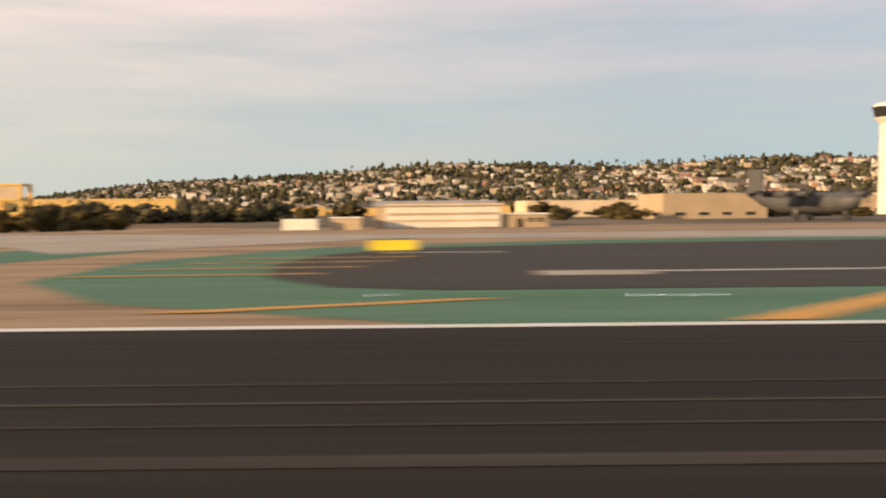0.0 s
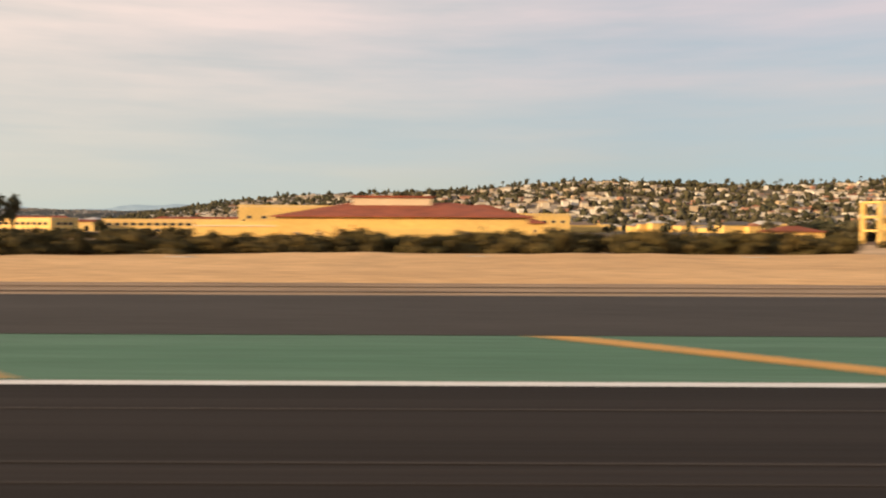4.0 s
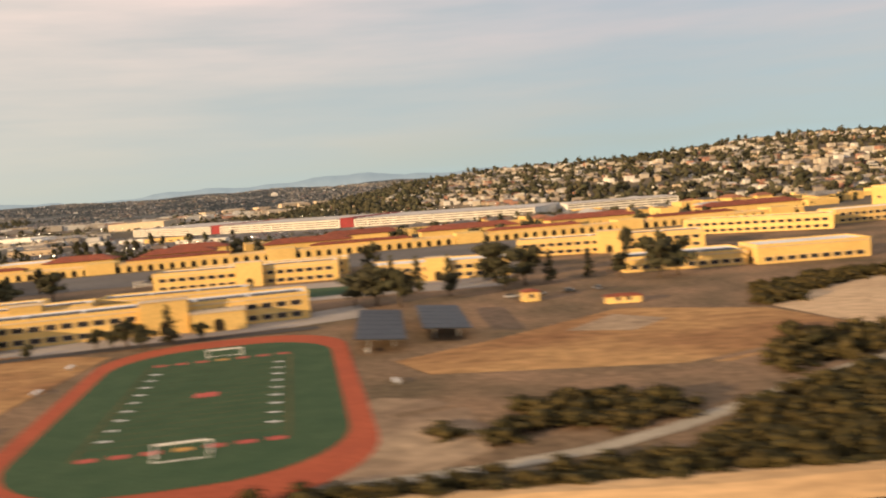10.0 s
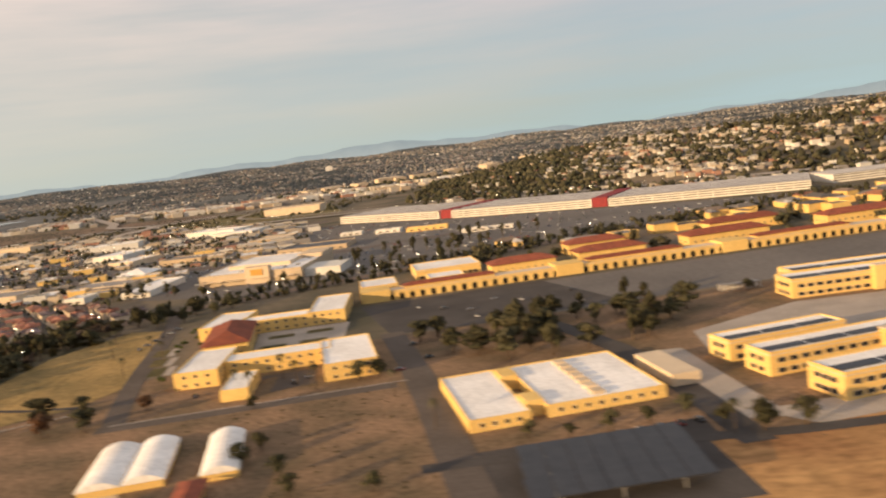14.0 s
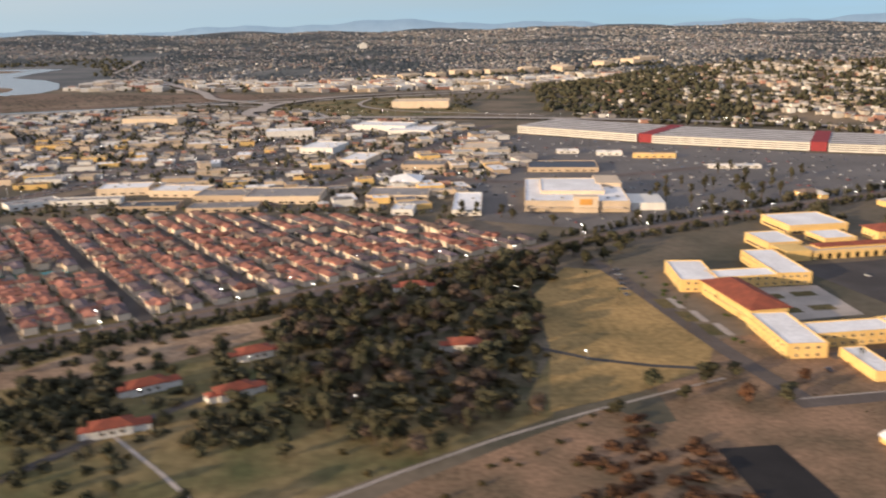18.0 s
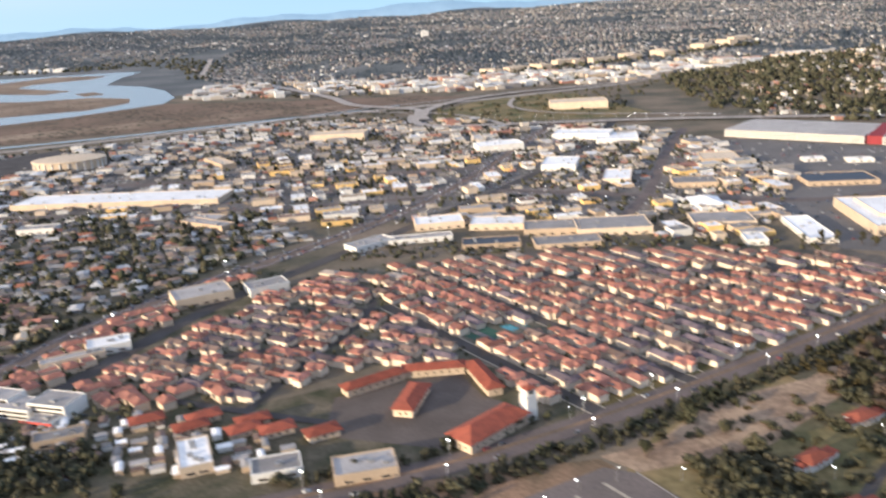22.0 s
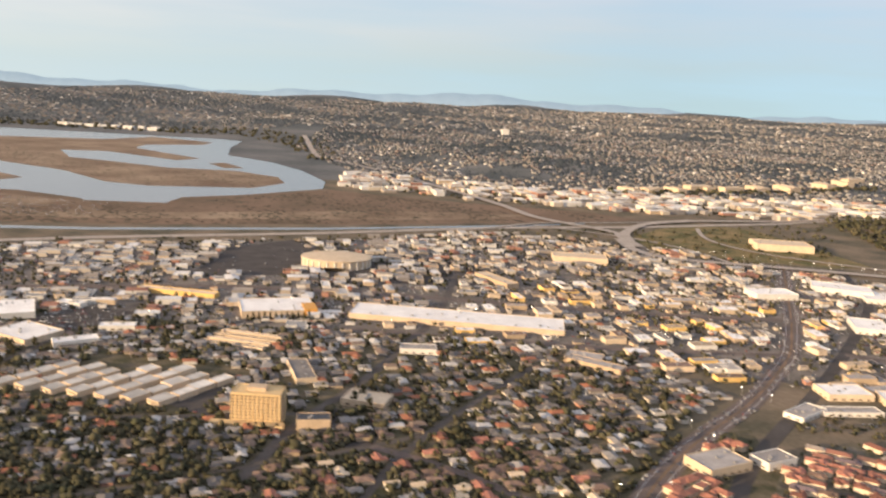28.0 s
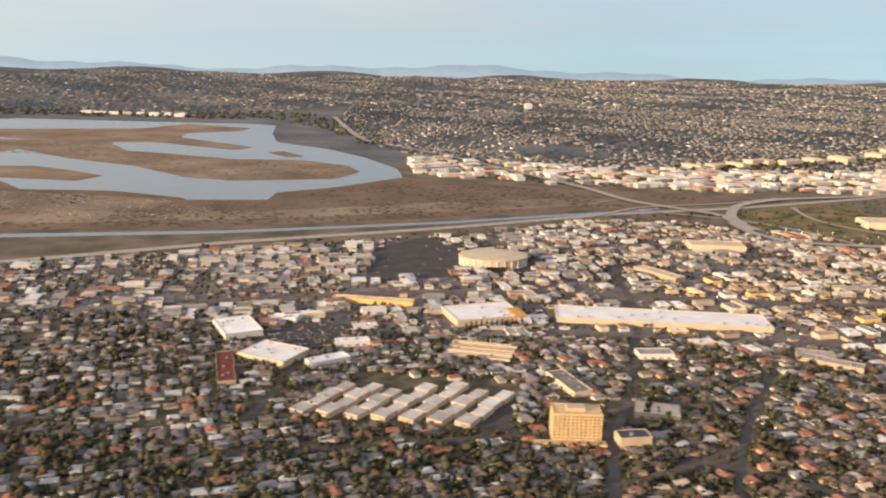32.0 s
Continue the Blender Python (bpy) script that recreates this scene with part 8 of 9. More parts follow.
# trees along the boulevard and round the car parks
bx, by = [], []
for (xa, ya), (xb, yb) in zip(BOULEVARD[2:-2], BOULEVARD[3:-1]):
    L = math.hypot(xb - xa, yb - ya)
    for k in range(int(L / 3.1)):
        u = k * 3.1 / L
        for off in (7.5, -7.5) if not -562 < xa + (xb - xa) * u < -405 else (-7.5,):
            bx.append(xa + (xb - xa) * u - (yb - ya) / L * off + float(RNG.normal(0, 0.8))), by.append(ya + (yb - ya) * u + (xb - xa) / L * off + float(RNG.normal(0, 0.8)))
scatter("boulevard_trees", np.array(bx), np.array(by), RNG.uniform(2.2, 4.2, len(bx)), RNG.uniform(2.4, 4.6, len(bx)), T_MID, FARLEAF, "rows of dark trees along the boulevard", RNG, "trees")
for x, y in ((-352, 352), (-346, 350), (-330, 366), (-322, 372), (-316, 378), (-300, 384), (-296, 392), (-288, 380), (-280, 400), (-272, 396), (-262, 408), (-300, 420), (-290, 430), (-330, 338), (-338, 340), (-310, 352), (-302, 356), (-292, 360)):
    plant(RNG.choice(TALLS), x, y, float(RNG.uniform(0.7, 1.1)))
for x, y in ((-442, 330), (-435, 329), (-429, 328), (-419, 327), (-415, 324), (-400, 312), (-346, 365), (-336, 386), (-329, 385), (-304, 382), (-306, 369), (-310, 346), (-336, 327), (-326, 335), (-352, 318), (-363, 310), (-368, 308), (-387, 400)):
    plant(RNG.choice([OAKS[0], TALLS[1], OAKS[2]]), x, y, float(RNG.uniform(0.7, 1.0)))
for x, y, s in ((-406, 260, 1.3), (-400, 264, 1.1), (-391, 271, 1.2), (-391, 259, 0.9), (-398, 254, 1.0), (-384, 268, 0.8), (-380, 276, 0.9)):
    plant(OAKS[0], x, y, s)
for k in range(12):
    plant(CONE, -916 + 3.2 * k, 474 + 0.9 * k, float(RNG.uniform(0.7, 0.9)))
for x, y in ((-838, 350), (-835, 358), (-832, 366), (-830, 342), (-826, 372), (-840, 372), (-1012, 388), (-1016, 380), (-1010, 372), (-1018, 396), (-1008, 402)):
    plant(TALLS[1], x, y, 1.0)


def bushes(name, poly, dx, size, tall, material, label, keep=0.85, margin=0.3, tpl=None):
    x, y = lots(poly, 15, dx, dx, 0.5, 0, keep, RNG, margin)
    return scatter(name, x, y, RNG.uniform(*size, len(x)), RNG.uniform(*tall, len(x)), tpl or T_BUSH, material, label, RNG, "bushes", sink=0.22)


bushes("bank_bushes_west", [(-190, 52.2), (-150, 52.0), (-116, 51.9), (-86, 52.0), (-77, 53.5), (-66, 60), (-80, 61), (-105, 60.5), (-118, 58), (-132, 58.5), (-146, 57.8), (-152, 55.6), (-168, 53.8), (-190, 53.4)], 1.25, (1.8, 3.0), (1.0, 1.9), BUSH, "low brown-green bushes along the bank", 0.96)
bushes("lane_edge_bushes", [(-146, 57.6), (-140, 62.6), (-136, 66), (-127, 67.5), (-124, 60), (-132, 58)], 1.4, (2.0, 3.4), (1.0, 2.0), BUSH, "brown-green brush between lane and bank", 0.95)
bushes("bank_bushes_gap", [(-63, 51), (-52, 50), (-45, 50.5), (-45, 54), (-52, 57), (-62, 58)], 1.5, (2.2, 3.6), (1.7, 2.9), BUSH, "low brown-green bushes along the bank", 0.9)
bushes("bank_bushes_mid", [(-41, 51), (-26, 51), (-16.5, 52), (-16.5, 57), (-26, 58.5), (-41, 58)], 1.5, (2.2, 3.6), (1.8, 3.1), BUSH, "brown-green bushes along the bank", 0.95)
bushes("bank_bushes_bend", [(-11.5, 52), (10, 52), (28, 62), (42, 67), (42, 76), (24, 70), (8, 60), (-11.5, 57)], 1.6, (2.2, 3.8), (1.8, 3.2), BUSH, "brown-green bushes along the bank", 0.92)
bushes("bank_bushes_east", [(42, 68), (88, 70), (88, 80), (42, 78)], 2.1, (2.6, 4.6), (2.2, 3.6), BUSH, "tall brown-green bushes along the bank", 0.85)
bushes("airfield_trees", [(103, 71), (125, 72), (148, 74), (148, 82), (103, 84)], 2.3, (2.8, 4.8), (2.8, 4.6), BUSH, "dark scrub and small trees behind the bank", 0.8)
bushes("green_bank_bush", [(-74.6, 52), (-73, 45.6), (-67, 45.0), (-62.4, 46.8), (-62.6, 57), (-72, 60), (-78, 58), (-76, 55)], 1.2, (2.0, 3.0), (1.3, 2.2), GREENBUSH, "bright green low bush on the bank", 0.98)
bushes("field_bush_patch", [(-157, 67), (-154.7, 72), (-150.4, 75), (-142.8, 72), (-141.4, 66.5), (-147, 63.2), (-154.6, 64.5)], 1.7, (2.2, 3.8), (1.0, 2.0), BUSH, "brown-green brush beside the ball field", 0.95)
bushes("field_bushes", [(-137, 62), (-128, 66), (-118, 66), (-106, 60), (-107, 74), (-112, 82), (-120, 78), (-130, 72), (-138, 66)], 1.6, (2.2, 4.0), (1.1, 2.2), BUSH, "brown-green brush between field and airfield", 0.85)
bushes("lane_bushes", [(-131, 76.5), (-124, 80), (-118, 82), (-111, 84), (-114, 92), (-122, 97), (-127, 87)], 1.9, (2.4, 4.2), (1.3, 2.6), BUSH, "brown-green brush north of the lane", 0.92)
bushes("field_bushes_north", [(-118, 114), (-112, 116), (-106, 125), (-94, 133), (-80, 138), (-82, 142), (-100, 139), (-114, 130)], 1.9, (2.2, 3.8), (1.2, 2.2), BUSH, "dark bushes along the sand", 0.92)
bushes("sand_edge_bushes", [(-74, 148), (-30, 158), (10, 150), (30, 110), (20, 92), (34, 90), (48, 100), (44, 150), (0, 172), (-60, 162)], 2.8, (2.6, 5.0), (1.4, 3.0), BUSH, "dark bushes round the open sand", 0.75)
bushes("theatre_bushes", [(46, 84), (60, 86), (88, 90), (90, 112), (60, 110), (46, 100)], 2.8, (2.6, 5.0), (1.4, 3.0), BUSH, "dark bushes before the hall", 0.6)
bushes("east_brush", [(107, 86), (150, 86), (160, 100), (140, 120), (112, 114)], 4.0, (3, 6), (1.8, 4.2), BUSH, "brown-green brush and small trees", 0.5)
bushes("runway_end_brush", [(-260, 66), (-160, 62), (-150, 64), (-160, 68), (-190, 66), (-230, 66)], 2.6, (2, 4), (0.8, 1.8), BUSH, "low brush beside the field", 0.5)
bushes("tower_trees", [(116, 150), (160, 158), (166, 176), (118, 172)], 4.2, (4.0, 7.0), (3.4, 6.2), FARLEAF, "dark trees behind the training tower", 0.75)
bushes("far_brush", [(150, 150), (300, 140), (460, 200), (300, 226), (150, 200)], 8, (4, 8), (2, 5), BUSH, "trees and brush behind the airfield", 0.35)
bushes("park_shrubs", [(-560, 150), (-520, 118), (-470, 116), (-424, 146), (-410, 180), (-412, 262), (-470, 232), (-520, 212)], 6.5, (1.2, 2.8), (0.7, 1.6), BUSH, "shrubs on the park lawn", 0.22)
bushes("yard_brush", [(-426, 100), (-392, 98), (-398, 134), (-408, 146), (-420, 130)], 2.6, (2.4, 5.4), (0.8, 2.2), RUSTLEAF, "dark reddish brush on the bare yard", 0.42)
bushes("cottage_hedges", [(-560, 148), (-520, 118), (-486, 118), (-478, 150), (-486, 186), (-520, 200), (-545, 172)], 3.4, (2.0, 4.4), (1.4, 3.4), FARLEAF, "dark hedges and small trees round the cottages", 0.2)
bushes("boulevard_hedge", [(-640, 148), (-595, 160), (-562, 175), (-509, 205), (-447, 243), (-447, 238), (-509, 200), (-560, 170), (-595, 154), (-640, 142)], 2.2, (1.8, 3.6), (1.4, 3.0), FARLEAF, "dense dark hedge along the boulevard", 0.8)
bushes("club_trees", [(-612, 136), (-598, 128), (-590, 152), (-606, 160), (-640, 150), (-640, 120), (-622, 118)], 3.2, (2.6, 4.6), (2.4, 5.0), FARLEAF, "dark trees and hedges round the club house", 0.7)
bushes("corner_trees", [(-720, 176), (-700, 168), (-655, 164), (-610, 170), (-612, 180), (-650, 182), (-676, 186), (-700, 184), (-716, 190)], 3.0, (2.6, 5.0), (2.4, 5.0), FARLEAF, "dark trees between low buildings", 0.62)
bushes("drive_trees", [(-538, 166), (-518, 171), (-506, 152), (-511, 138), (-524, 135), (-535, 148)], 3.0, (2.6, 4.8), (2.4, 5.0), FARLEAF, "dark trees beside the park drive", 0.62)
bushes("cottage_trees", [(-504, 190), (-484, 182), (-466, 166), (-462, 142), (-492, 134), (-497, 144), (-484, 150), (-496, 168)], 3.2, (2.6, 4.8), (2.2, 4.8), FARLEAF, "dark trees beside the park cottages", 0.5)
bushes("lodge_trees", [(-537, 150), (-533, 162), (-526, 166), (-518, 164), (-515, 152), (-520, 142), (-530, 142)], 3.0, (3.0, 5.4), (3.2, 6.0), FARLEAF, "dark dense trees beside the car park", 0.85)
bushes("strip_trees", [(-490, 188), (-484, 208), (-474, 212), (-470, 190)], 3.2, (3.0, 5.2), (3.0, 5.6), FARLEAF, "dark trees at the wood's edge", 0.9)
bushes("wood_brush", [(-498, 214), (-486, 190), (-472, 168), (-460, 148), (-430, 156), (-423, 176), (-413, 203), (-408, 236), (-422, 258), (-445, 246), (-476, 228)], 4.2, (2.4, 4.8), (1.4, 3.2), BUSH, "brown undergrowth beneath the park trees", 0.6)
bushes("base_hedges", [(-392, 176), (-366, 176), (-366, 240), (-384, 244)], 4.5, (1.2, 2.4), (0.5, 1.2), GREENBUSH, "clipped green hedges beside the yellow wings", 0.35)
bushes("field_tufts", [(-306, 55), (-212, 52), (-206, 80), (-206, 112), (-222, 118), (-256, 112), (-271, 108), (-271, 92), (-300, 90)], 2.6, (0.5, 1.4), (0.08, 0.2), BROWNDIRT, "dry tufts in the grass field", 0.3, 0.3, T_SPECK)
bushes("sand_tufts", [(-110, 64), (-80, 62), (30, 66), (36, 90), (30, 128), (36, 148), (-30, 156), (-80, 138), (-104, 122), (-112, 100)], 3.4, (0.4, 1.2), (0.08, 0.22), BROWNDIRT, "small dark weeds on the open sand", 0.3, 0.3, T_SPECK)
bushes("weed_tufts", [(-342, 96), (-308, 100), (-314, 158), (-372, 154), (-364, 142), (-338, 142), (-336, 118)], 2.4, (0.6, 1.6), (0.2, 0.6), BUSH, "dark weeds on the brown field", 0.4, 0.3, T_SPECK)
bushes("roadside_shrubs", [(-470, 108), (-420, 96), (-404, 142), (-412, 150), (-446, 126)], 4.5, (1.2, 2.4), (0.5, 1.2), BUSH, "weeds on bare ground", 0.4)


def far_trees(name, poly, d, size, tall, keep, label, tpl=None, margin=1.0, material=None, patch=0.0, anywhere=False):
    x, y = lots(poly, 27, d, d, 0.5, 0, keep, RNG, margin, anywhere, patch)
    return scatter(name, x, y, RNG.uniform(*size, len(x)), RNG.uniform(*tall, len(x)), tpl or T_FAR, material or FARLEAF, label, RNG, "trees")


far_trees("suburb_trees", SUBURB, 4.1, (1.8, 4.4), (1.7, 4.2), 0.52, "dark garden trees between suburban houses", T_FAR, 0.5, None, 28.0)
far_trees("garden_trees", [(-1000, 176), (-790, 172), (-745, 280), (-800, 345), (-1000, 335)], 3.6, (1.6, 3.6), (1.8, 3.8), 0.7, "dark garden trees and hedges between houses", T_FAR, 0.8)
far_trees("street_edge_trees", [(-748, 205), (-735, 186), (-700, 150), (-640, 160), (-636, 200), (-700, 232), (-690, 270), (-662, 335), (-700, 332), (-738, 270)], 3.6, (1.3, 3.0), (1.5, 3.4), 0.6, "small trees and hedges between shops and cottages", T_FAR, 0.3)
far_trees("estate_edge_trees", [(-650, 346), (-590, 340), (-520, 342), (-470, 334), (-440, 318), (-436, 326), (-470, 348), (-540, 360), (-610, 376)], 3.6, (1.5, 3.4), (1.8, 3.6), 0.55, "dark trees behind the estate", T_FAR, 0.3)
far_trees("south_trees", SOUTHSIDE, 4.0, (2.0, 4.6), (1.8, 4.6), 0.7, "dark trees among houses south of the boulevard", T_FAR, 0.8)
far_trees("suburb_groves", [(-1140, 262), (-1000, 250), (-870, 252), (-852, 285), (-900, 316), (-980, 312), (-1120, 326)], 4.0, (2.6, 5.2), (2.6, 5.2), 0.62, "dark tall garden trees in dense groups", T_FAR, 0.3)
far_trees("suburb_tall_trees", SUBURB, 8.0, (3.2, 6.0), (3.0, 5.6), 0.32, "taller dark trees among suburban houses", T_FAR, 0.3, None, 55.0)
far_trees("main_street_trees", [(-770, 180), (-756, 180), (-745, 228), (-724, 275), (-692, 325), (-700, 332), (-735, 280), (-755, 232)], 3.4, (2.0, 4.2), (2.0, 4.4), 0.8, "dark trees along the main street", T_FAR, 0.3)
far_trees("court_trees", [(-745, 200), (-700, 172), (-640, 165), (-640, 178), (-690, 192), (-738, 212)], 3.6, (2.0, 4.2), (1.8, 3.8), 0.5, "dark trees between small workshops", T_FAR, 0.3)
far_trees("midway_trees", MIDWAY, 6.2, (1.7, 3.8), (1.7, 4.0), 0.5, "dark street trees between shops", T_FAR, 1.0, None, 30.0)
far_trees("estate_trees", ESTATE, 4.0, (0.9, 1.9), (1.4, 2.8), 0.42, "small street trees of the estate", T_FAR, -0.6)
far_trees("east_trees", EASTSIDE, 13, (3, 6), (3, 6.5), 0.5, "dark trees among the base halls", T_MID)
far_trees("arcade_trees", [(-330, 268), (-40, 308), (-20, 345), (-120, 345), (-320, 318)], 11, (3.4, 6.5), (3.5, 6.5), 0.5, "dark trees behind the arcade", T_MID)
far_trees("hill_trees", HILL, 7.4, (3.0, 8.0), (2.6, 7.0), 0.72, "dark trees between hillside houses", T_TWIN, 1.0, None, 45.0)
cx = np.sort(RNG.uniform(-300, 1200, 170))
cy = np.linspace(560, 950, 80)
crest = cy[np.argmax(height(cx[:, None], cy[None, :]) / cy[None, :], 1)] + RNG.normal(0, 14, cx.size)
scatter("crest_trees", cx, crest, RNG.uniform(3.0, 7.5, cx.size), RNG.uniform(5, 11, cx.size), T_MID, FARLEAF, "tall dark trees along the crest of the hill", RNG, "trees")
far_trees("hill_crest_wood", [(-345, 760), (-280, 720), (-190, 690), (-140, 720), (-150, 860), (-200, 960), (-330, 960)], 8.0, (4, 8), (4, 8), 0.5, "dark wooded end of the hill")
far_trees("hill_wood", [(-330, 900), (-200, 830), (-150, 870), (-170, 1000), (-300, 1120), (-330, 1000)], 9, (6, 10), (4, 7), 0.9, "dark wooded hillside")
far_trees("valley_trees", VALLEY, 15, (4, 8), (3.5, 6), 0.5, "trees beyond the river")
far_trees("marsh_scrub", [(-2600, 800), (-1310, 745), (-1123, 780), (-923, 842), (-723, 922), (-600, 985), (-640, 1040), (-800, 1066), (-950, 1118), (-1050, 1026), (-1116, 920), (-1210, 910), (-1420, 960), (-2600, 990)], 7.5, (4, 11), (0.5, 1.3), 0.5, "low dark scrub on the river flats", T_SPECK, 1.0, MARSH, 55.0, True)
far_trees("bar_scrub", [(-2200, 1310), (-1616, 1340), (-1359, 1200), (-1188, 1076), (-1066, 1108), (-1062, 1240), (-1239, 1296), (-1432, 1378), (-1592, 1525), (-2200, 1470)], 9, (4, 12), (0.4, 1.0), 0.5, "low scrub on the sandbar", T_SPECK, 1.0, MARSH, 70.0, True)
far_trees("river_trees", [(-1250, 640), (-1100, 700), (-900, 770), (-720, 868), (-560, 920), (-430, 980), (-330, 1050), (-330, 1000), (-430, 780), (-520, 760), (-640, 845), (-760, 850), (-900, 765), (-1120, 684)], 13, (3, 7), (2.5, 5), 0.5, "trees along the freeway")
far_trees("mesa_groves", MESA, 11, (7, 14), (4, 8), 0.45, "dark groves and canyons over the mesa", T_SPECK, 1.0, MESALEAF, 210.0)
far_trees("mesa_trees", MESA, 8.8, (3.0, 6.2), (2.4, 4.8), 0.54, "green trees over the mesa, haze put into their grey", T_SPECK, 1.0, MESALEAF, 75.0)
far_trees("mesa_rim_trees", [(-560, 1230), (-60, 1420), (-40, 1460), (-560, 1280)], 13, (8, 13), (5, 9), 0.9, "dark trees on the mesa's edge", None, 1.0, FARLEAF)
far_trees("far_trees", FAR, 18, (7, 15), (3.5, 7), 0.6, "far trees towards the horizon, greyed by painted haze", T_SPECK, 1.0, MESALEAF, 160.0)
far_trees("shore_trees", [(-2800, 2120), (-1330, 2110), (-1150, 1850), (-1060, 1560), (-1000, 1560), (-1100, 2000), (-1300, 2260), (-2800, 2300)], 22, (8, 14), (5, 9), 0.7, "trees along the bay shore")
# trees standing out on the hill's skyline
for x, y, m, s in ((166, 778, CONE, 1.5), (118, 700, OAKS[1], 1.3), (227, 690, OAKS[0], 1.2), (17, 765, OAKS[1], 1.1), (408, 676, OAKS[0], 1.3), (205, 760, CONE, 1.25), (150, 775, CONE, 1.0), (330, 690, OAKS[1], 1.2), (-52, 778, OAKS[0], 1.1), (4, 738, OAKS[2], 1.2), (280, 700, OAKS[2], 1.2), (460, 690, CONE, 1.2), (500, 690, OAKS[1], 1.4)):
    plant(m, x, y, s)
for k in range(30):
    plant(PALM, float(RNG.uniform(-100, 500)), float(RNG.uniform(700, 790)), float(RNG.uniform(0.9, 1.5)))
# trees behind the solar roofs and along the school front
for x, y, m, k in ((-172.5, 142.5, OAKS[1], 1.15), (-168.5, 139.5, OAKS[0], 1.2), (-176.5, 145, OAKS[1], 0.95), (-146, 156, OAKS[1], 1.25), (-121.5, 153, OAKS[1], 1.2), (-118, 154, OAKS[0], 1.1), (-211, 119.6, OAKS[2], 0.62), (-208.6, 119, OAKS[2], 0.55), (-199.6, 117.8, OAKS[2], 0.55)):
    plant(m, x, y, k)


# ---------- lamps and cars ----------
def lamp_model():
    e = thing("street_lamp", 0, 0, 0, 0, "slim street lamp with a lit head", "lamp", "street lamps")
    part("pole", tube(bmesh.new(), (0, 0, 0), (0, 0, 3.4), 0.07, 0.05, 6), METAL, e)
    part("arm", tube(bmesh.new(), (0, 0, 3.4), (0.7, 0, 3.5), 0.04, 0.04, 6), METAL, e)
    part("head", boxes((0.5, 0.8, -0.1, 0.1, 3.4, 3.5)), LAMPGLOW, e)
    return e


LAMP = lamp_model()
spots = [(-572, 150), (-563, 156), (-554, 160), (-568, 141), (-558, 146), (-540, 158), (-541, 143), (-527, 124), (-507, 156), (-488, 172), (-463, 150), (-424, 222), (-412, 172), (-472, 258), (-560, 190), (-600, 120), (-578, 122), (-566, 130)]
lx_, ly_ = lots(MIDWAY, 12, 24, 24, 0.5, 0, 0.5, RNG, -6)
spots += list(zip(lx_[:70].tolist(), ly_[:70].tolist()))
for k, (x, y) in enumerate(spots):
    if k == 0:
        LAMP.matrix_basis = pose(x, y, 0)
    else:
        copy_thing(LAMP, pose(float(x), float(y), 0, 0, 0, float(RNG.uniform(0, 360))))


def car_geometry(x, y, rot, z):
    V, F, M, at = [], [], [], 0
    loc = [(-1.0, -0.42, 0.1), (1.0, -0.42, 0.1), (1.0, 0.42, 0.1), (-1.0, 0.42, 0.1), (-1.0, -0.42, 0.42), (1.0, -0.42, 0.38), (1.0, 0.42, 0.38), (-1.0, 0.42, 0.42),
           (-0.7, -0.38, 0.42), (0.45, -0.38, 0.4), (0.45, 0.38, 0.4), (-0.7, 0.38, 0.42), (-0.5, -0.32, 0.7), (0.15, -0.32, 0.7), (0.15, 0.32, 0.7), (-0.5, 0.32, 0.7)]
    f = [(0, 1, 5, 4), (1, 2, 6, 5), (2, 3, 7, 6), (3, 0, 4, 7), (4, 5, 6, 7), (8, 9, 13, 12), (9, 10, 14, 13), (10, 11, 15, 14), (11, 8, 12, 15), (12, 13, 14, 15)]
    for k in range(len(x)):
        c, s = math.cos(rot[k]), math.sin(rot[k])
        V += [(x[k] + i * c - j * s, y[k] + i * s + j * c, z[k] + w) for i, j, w in loc]
        F += [tuple(q + at for q in g) for g in f]
        M += [0, 0, 0, 0, 0, 1, 1, 1, 1, 0]
        at += len(loc)
    return V, F, M


def cars(name, x, y, rot, label, z=0.08, lights=None):
    """Cars that nobody would count; lights names the side that shows: 2 red tail lamps, 3 lit head lamps."""
    x, y = np.asarray(x, float), np.asarray(y, float)
    V, F, M = car_geometry(x, y, rot, height(x, y) + z)
    if lights is not None:
        for k in [q for q in range(len(x)) if lights[q]]:
            c, s, g = math.cos(rot[k]), math.sin(rot[k]), -1.01 if lights[k] == 2 else 1.01
            for q in (-0.3, 0.3):
                n = len(V)
                V += [(x[k] + g * c - (q + a) * s, y[k] + g * s + (q + a) * c, float(height(x[k], y[k])) + z + b) for a, b in ((-0.07, 0.27), (0.07, 0.27), (0.07, 0.36), (-0.07, 0.36))]
                F.append((n, n + 1, n + 2, n + 3)), M.append(lights[k])
    return joined(name, V, F, [CARPAINT, GLASS, REDGLOW, LAMPGLOW], label, "cars", "stuff", M)


px_, py_ = lots(MIDWAY, 12, 4.6, 2.3, 0.2, 3, 0.32, RNG, 0.5)
cars("parked_cars", px_, py_, np.radians(RNG.choice([12, 102], len(px_))), "parked cars between the shops")
px_, py_ = lots([(-985, 690), (-985, 585), (-925, 598), (-850, 590), (-760, 600), (-770, 680), (-850, 700), (-940, 745)], 10, 8, 4, 0.3, 0, 0.12, RNG, 0.0, True)
cars("arena_cars", px_, py_, np.radians(RNG.choice([10, 100], len(px_))), "a few parked cars on the arena lot")
px_, py_ = lots(SUBURB, 18, 10, 9, 0.5, 0, 0.35, RNG, -1)
cars("suburb_cars", px_, py_, np.radians(RNG.choice([18, 108], len(px_))), "cars parked along suburban streets")


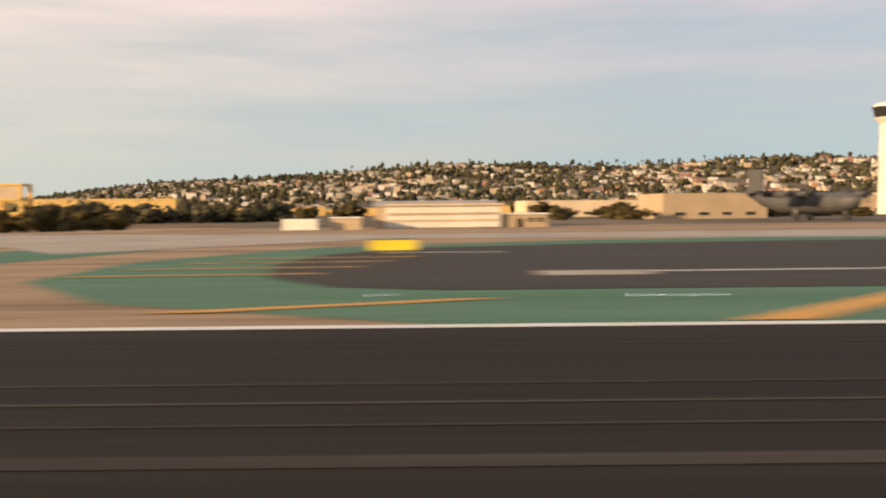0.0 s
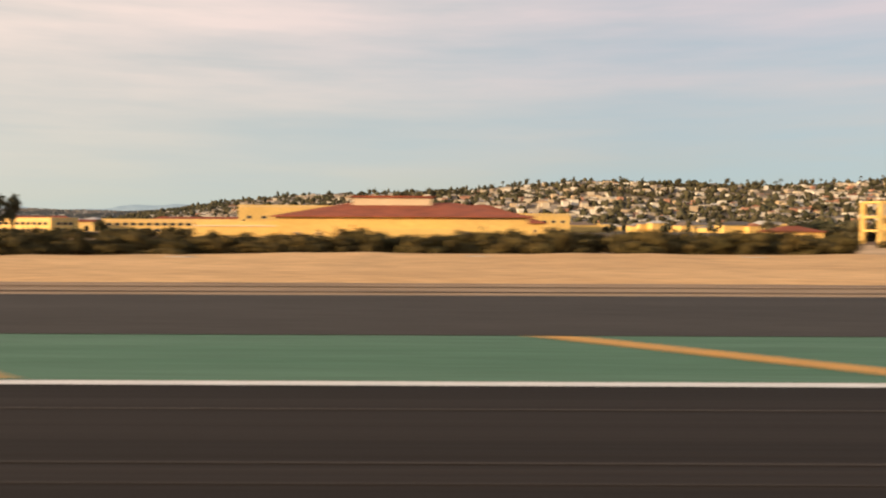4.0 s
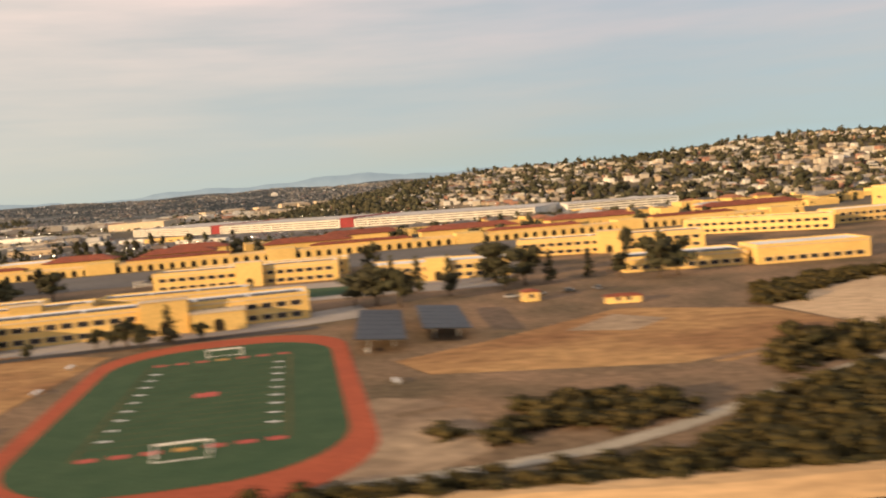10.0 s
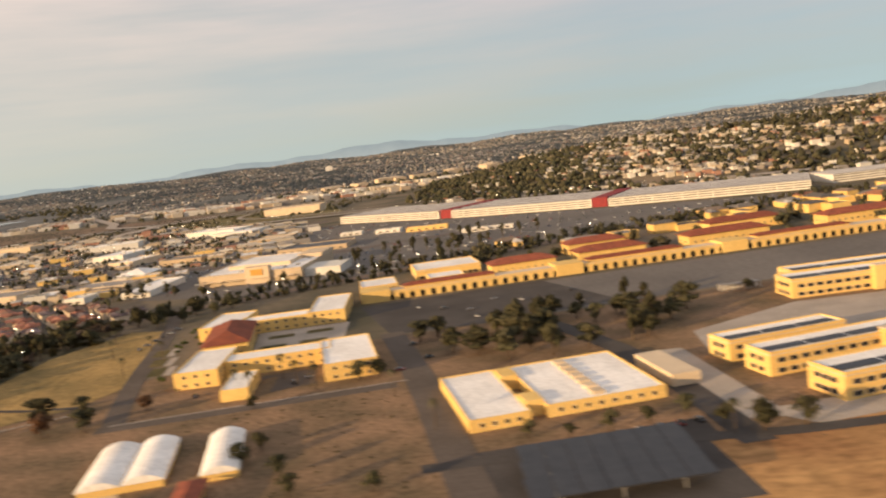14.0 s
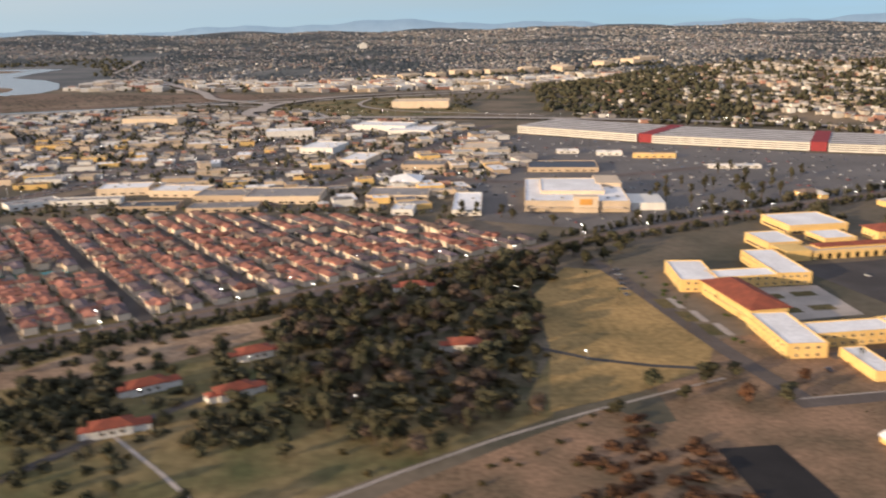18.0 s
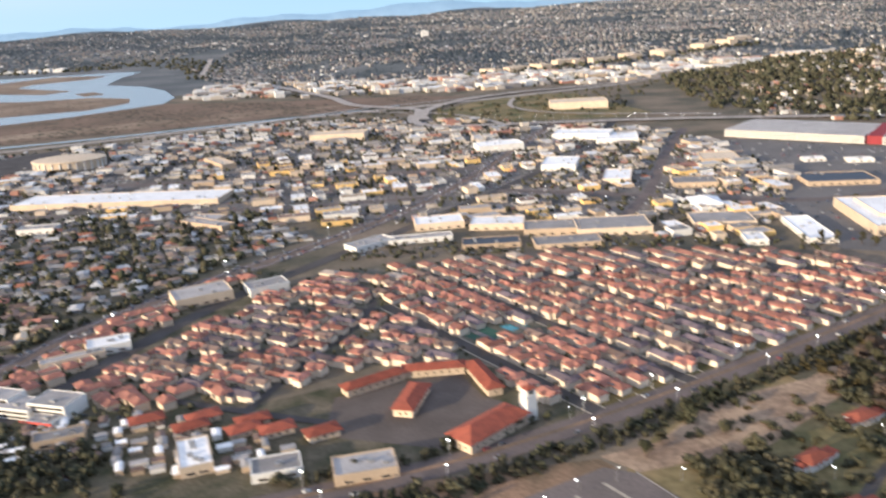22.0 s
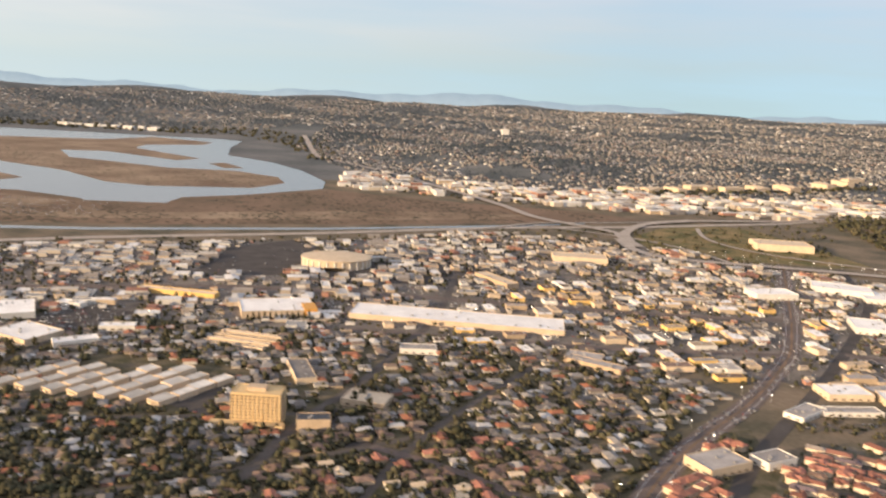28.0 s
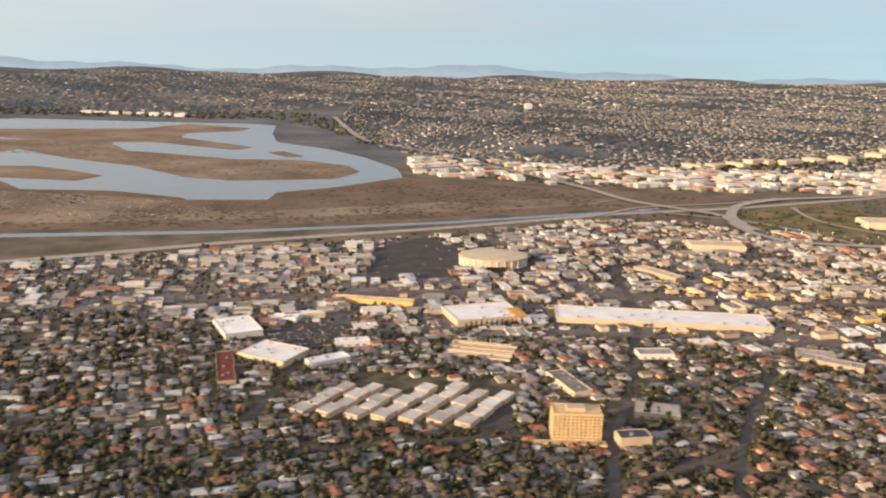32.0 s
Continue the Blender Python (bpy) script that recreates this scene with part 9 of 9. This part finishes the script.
def street_cars(name, pts, lanes, gap, label):
    xs, ys, rs = [], [], []
    for (xa, ya), (xb, yb) in zip(pts, pts[1:]):
        L, a = math.hypot(xb - xa, yb - ya), math.atan2(yb - ya, xb - xa)
        for k in range(int(L / gap)):
            for off in lanes:
                if RNG.random() < 0.55:
                    u = (k + float(RNG.random())) * gap
                    xs.append(xa + u * math.cos(a) - off * math.sin(a)), ys.append(ya + u * math.sin(a) + off * math.cos(a)), rs.append(a if off > 0 else a + math.pi)
    return cars(name, xs, ys, rs, label, 0.12, [(2 if abs(r - rs[0]) < 2 else 3) if k % 3 == 0 else 0 for k, r in enumerate(rs)])


street_cars("street_cars", MAIN, (-4.6, -2.4, 2.4, 4.6), 5.5, "cars on the main street")
street_cars("boulevard_cars", BOULEVARD[:-3], (-2.6, 2.6), 16, "cars on the boulevard")
bx = [(-316 + 7.3 * k, 236 - 6 * (k % 3)) for k in range(7)] + [(-300 + 9.4 * k, 214 + 5 * (k % 2)) for k in range(5)] + [(-340, 168), (-337, 171), (-351, 171), (-360, 166)] + [(-286 + 3.0 * k, 116 + 0.5 * k) for k in range(6)] + [(-150 + 5.0 * k, 140 + 0.8 * k) for k in range(4)] + [(-90 + 4.2 * k, 200 - 0.3 * k) for k in range(5)]
bx += [(-392 + 0.5 * k, 222 + 5 * k) for k in range(6)] + [(-318, 168), (-312, 176), (-316, 190)]
CAR = thing("parked_car", 0, 0, 0, 0, "parked car with dark windows on the base", "car", "parked cars")


def car_parts(e):
    bm = bmesh.new()
    box(bm, -1.0, 1.0, -0.42, 0.42, 0.12, 0.4)
    part("body", bm, PARKEDPAINT, e)
    bm = bmesh.new()
    v = box(bm, -0.7, 0.45, -0.38, 0.38, 0.4, 0.68)
    for q in v[4:]:
        q.co.x *= 0.72
        q.co.y *= 0.85
    part("cabin", bm, GLASS, e)
    for a in (-0.62, 0.62):
        for b in (-0.44, 0.34):
            part("wheel", tube(bmesh.new(), (a, b, 0.16), (a, b + 0.1, 0.16), 0.16, 0.16, 8), BLACKPAINT, e)


car_parts(CAR)
for k, (x, y) in enumerate(bx):
    m = pose(float(x), float(y), 0.06, 0, 0, float(RNG.choice([8, 98]) + RNG.normal(0, 4)))
    if k == 0:
        CAR.matrix_basis = m
    else:
        copy_thing(CAR, m)


def lamp_rows(name, pts, gap, off, label):
    """Rows of tall lit road lamps along a road."""
    V, F, M = [], [], []
    for (xa, ya), (xb, yb) in zip(pts, pts[1:]):
        L, a = math.hypot(xb - xa, yb - ya), math.atan2(yb - ya, xb - xa)
        for k in range(int(L / gap)):
            for s in (-off, off):
                u = (k + float(RNG.random()) * 0.4) * gap
                x, y = xa + u * math.cos(a) - s * math.sin(a), ya + u * math.sin(a) + s * math.cos(a)
                z = float(height(x, y))
                for w, z0, z1, m in ((0.08, 0, 4.2, 0), (0.16, 4.2, 4.34, 1)):
                    n = len(V)
                    V += [(x + i * w, y + j * w, z + q) for q in (z0, z1) for i, j in ((-1, -1), (1, -1), (1, 1), (-1, 1))]
                    F += [(n, n + 1, n + 5, n + 4), (n + 1, n + 2, n + 6, n + 5), (n + 2, n + 3, n + 7, n + 6), (n + 3, n, n + 4, n + 7), (n + 4, n + 5, n + 6, n + 7)]
                    M += [m] * 5
    return joined(name, V, F, [METAL, LAMPGLOW], label, "lamps", "stuff", M)


lamp_rows("main_street_lamps", MAIN[:-1], 42, 7.2, "lit lamps along the main street")
lamp_rows("freeway_lamps", [(-120, 590), (-260, 665), (-359, 700), (-480, 745), (-605, 800)], 14, 6.6, "lit lamps along the raised freeway")
lamp_rows("boulevard_lamps", BOULEVARD[2:-2], 26, 5.0, "lit lamps along the boulevard")
px_, py_ = lots([(-430, 322), (-373, 296), (-300, 330), (-200, 380), (-120, 430), (-220, 484), (-311, 540), (-384, 600), (-420, 540), (-440, 430)], -8, 4.6, 2.3, 0.2, 3, 0.16, RNG, 0.5)
cars("works_cars", px_, py_, np.radians(RNG.choice([-8, 82], len(px_))), "parked cars on the store and works lots")
px_, py_ = lots([(-640, 348), (-590, 342), (-520, 344), (-470, 336), (-476, 350), (-540, 364), (-612, 380)], 8, 4.2, 2.4, 0.15, 3, 0.4, RNG, 0.4)
cars("estate_lot_cars", px_, py_, np.radians(RNG.choice([8, 98], len(px_))), "parked cars on the lot behind the estate")
px_, py_ = lots([(-744, 205), (-735, 190), (-700, 168), (-646, 174), (-640, 198), (-700, 228), (-712, 262), (-734, 255)], 30, 4.4, 2.6, 0.2, 3, 0.35, RNG, 0.4)
cars("street_lot_cars", px_, py_, np.radians(RNG.choice([30, 120], len(px_))), "parked cars between shops and cottages")
px_, py_ = lots([(-1429, 953), (-1333, 941), (-1173, 904), (-1158, 816), (-1275, 795), (-1360, 812)], 8, 6, 4, 0.3, 0, 0.35, RNG, 0.0, True)
cars("shore_cars", px_, py_, np.radians(RNG.choice([8, 98], len(px_))), "parked cars and vans on the shore lot", 0.2)
px_, py_ = lots([(-1038, 446), (-1005, 435), (-984, 467), (-985, 481), (-1016, 486), (-1038, 464)], 20, 2.3, 4.4, 0.1, 0, 0.5, RNG, 0.0, True)
cars("mall_cars", px_, py_, np.radians(RNG.choice([20, 110], len(px_))), "parked cars on the mall lot")
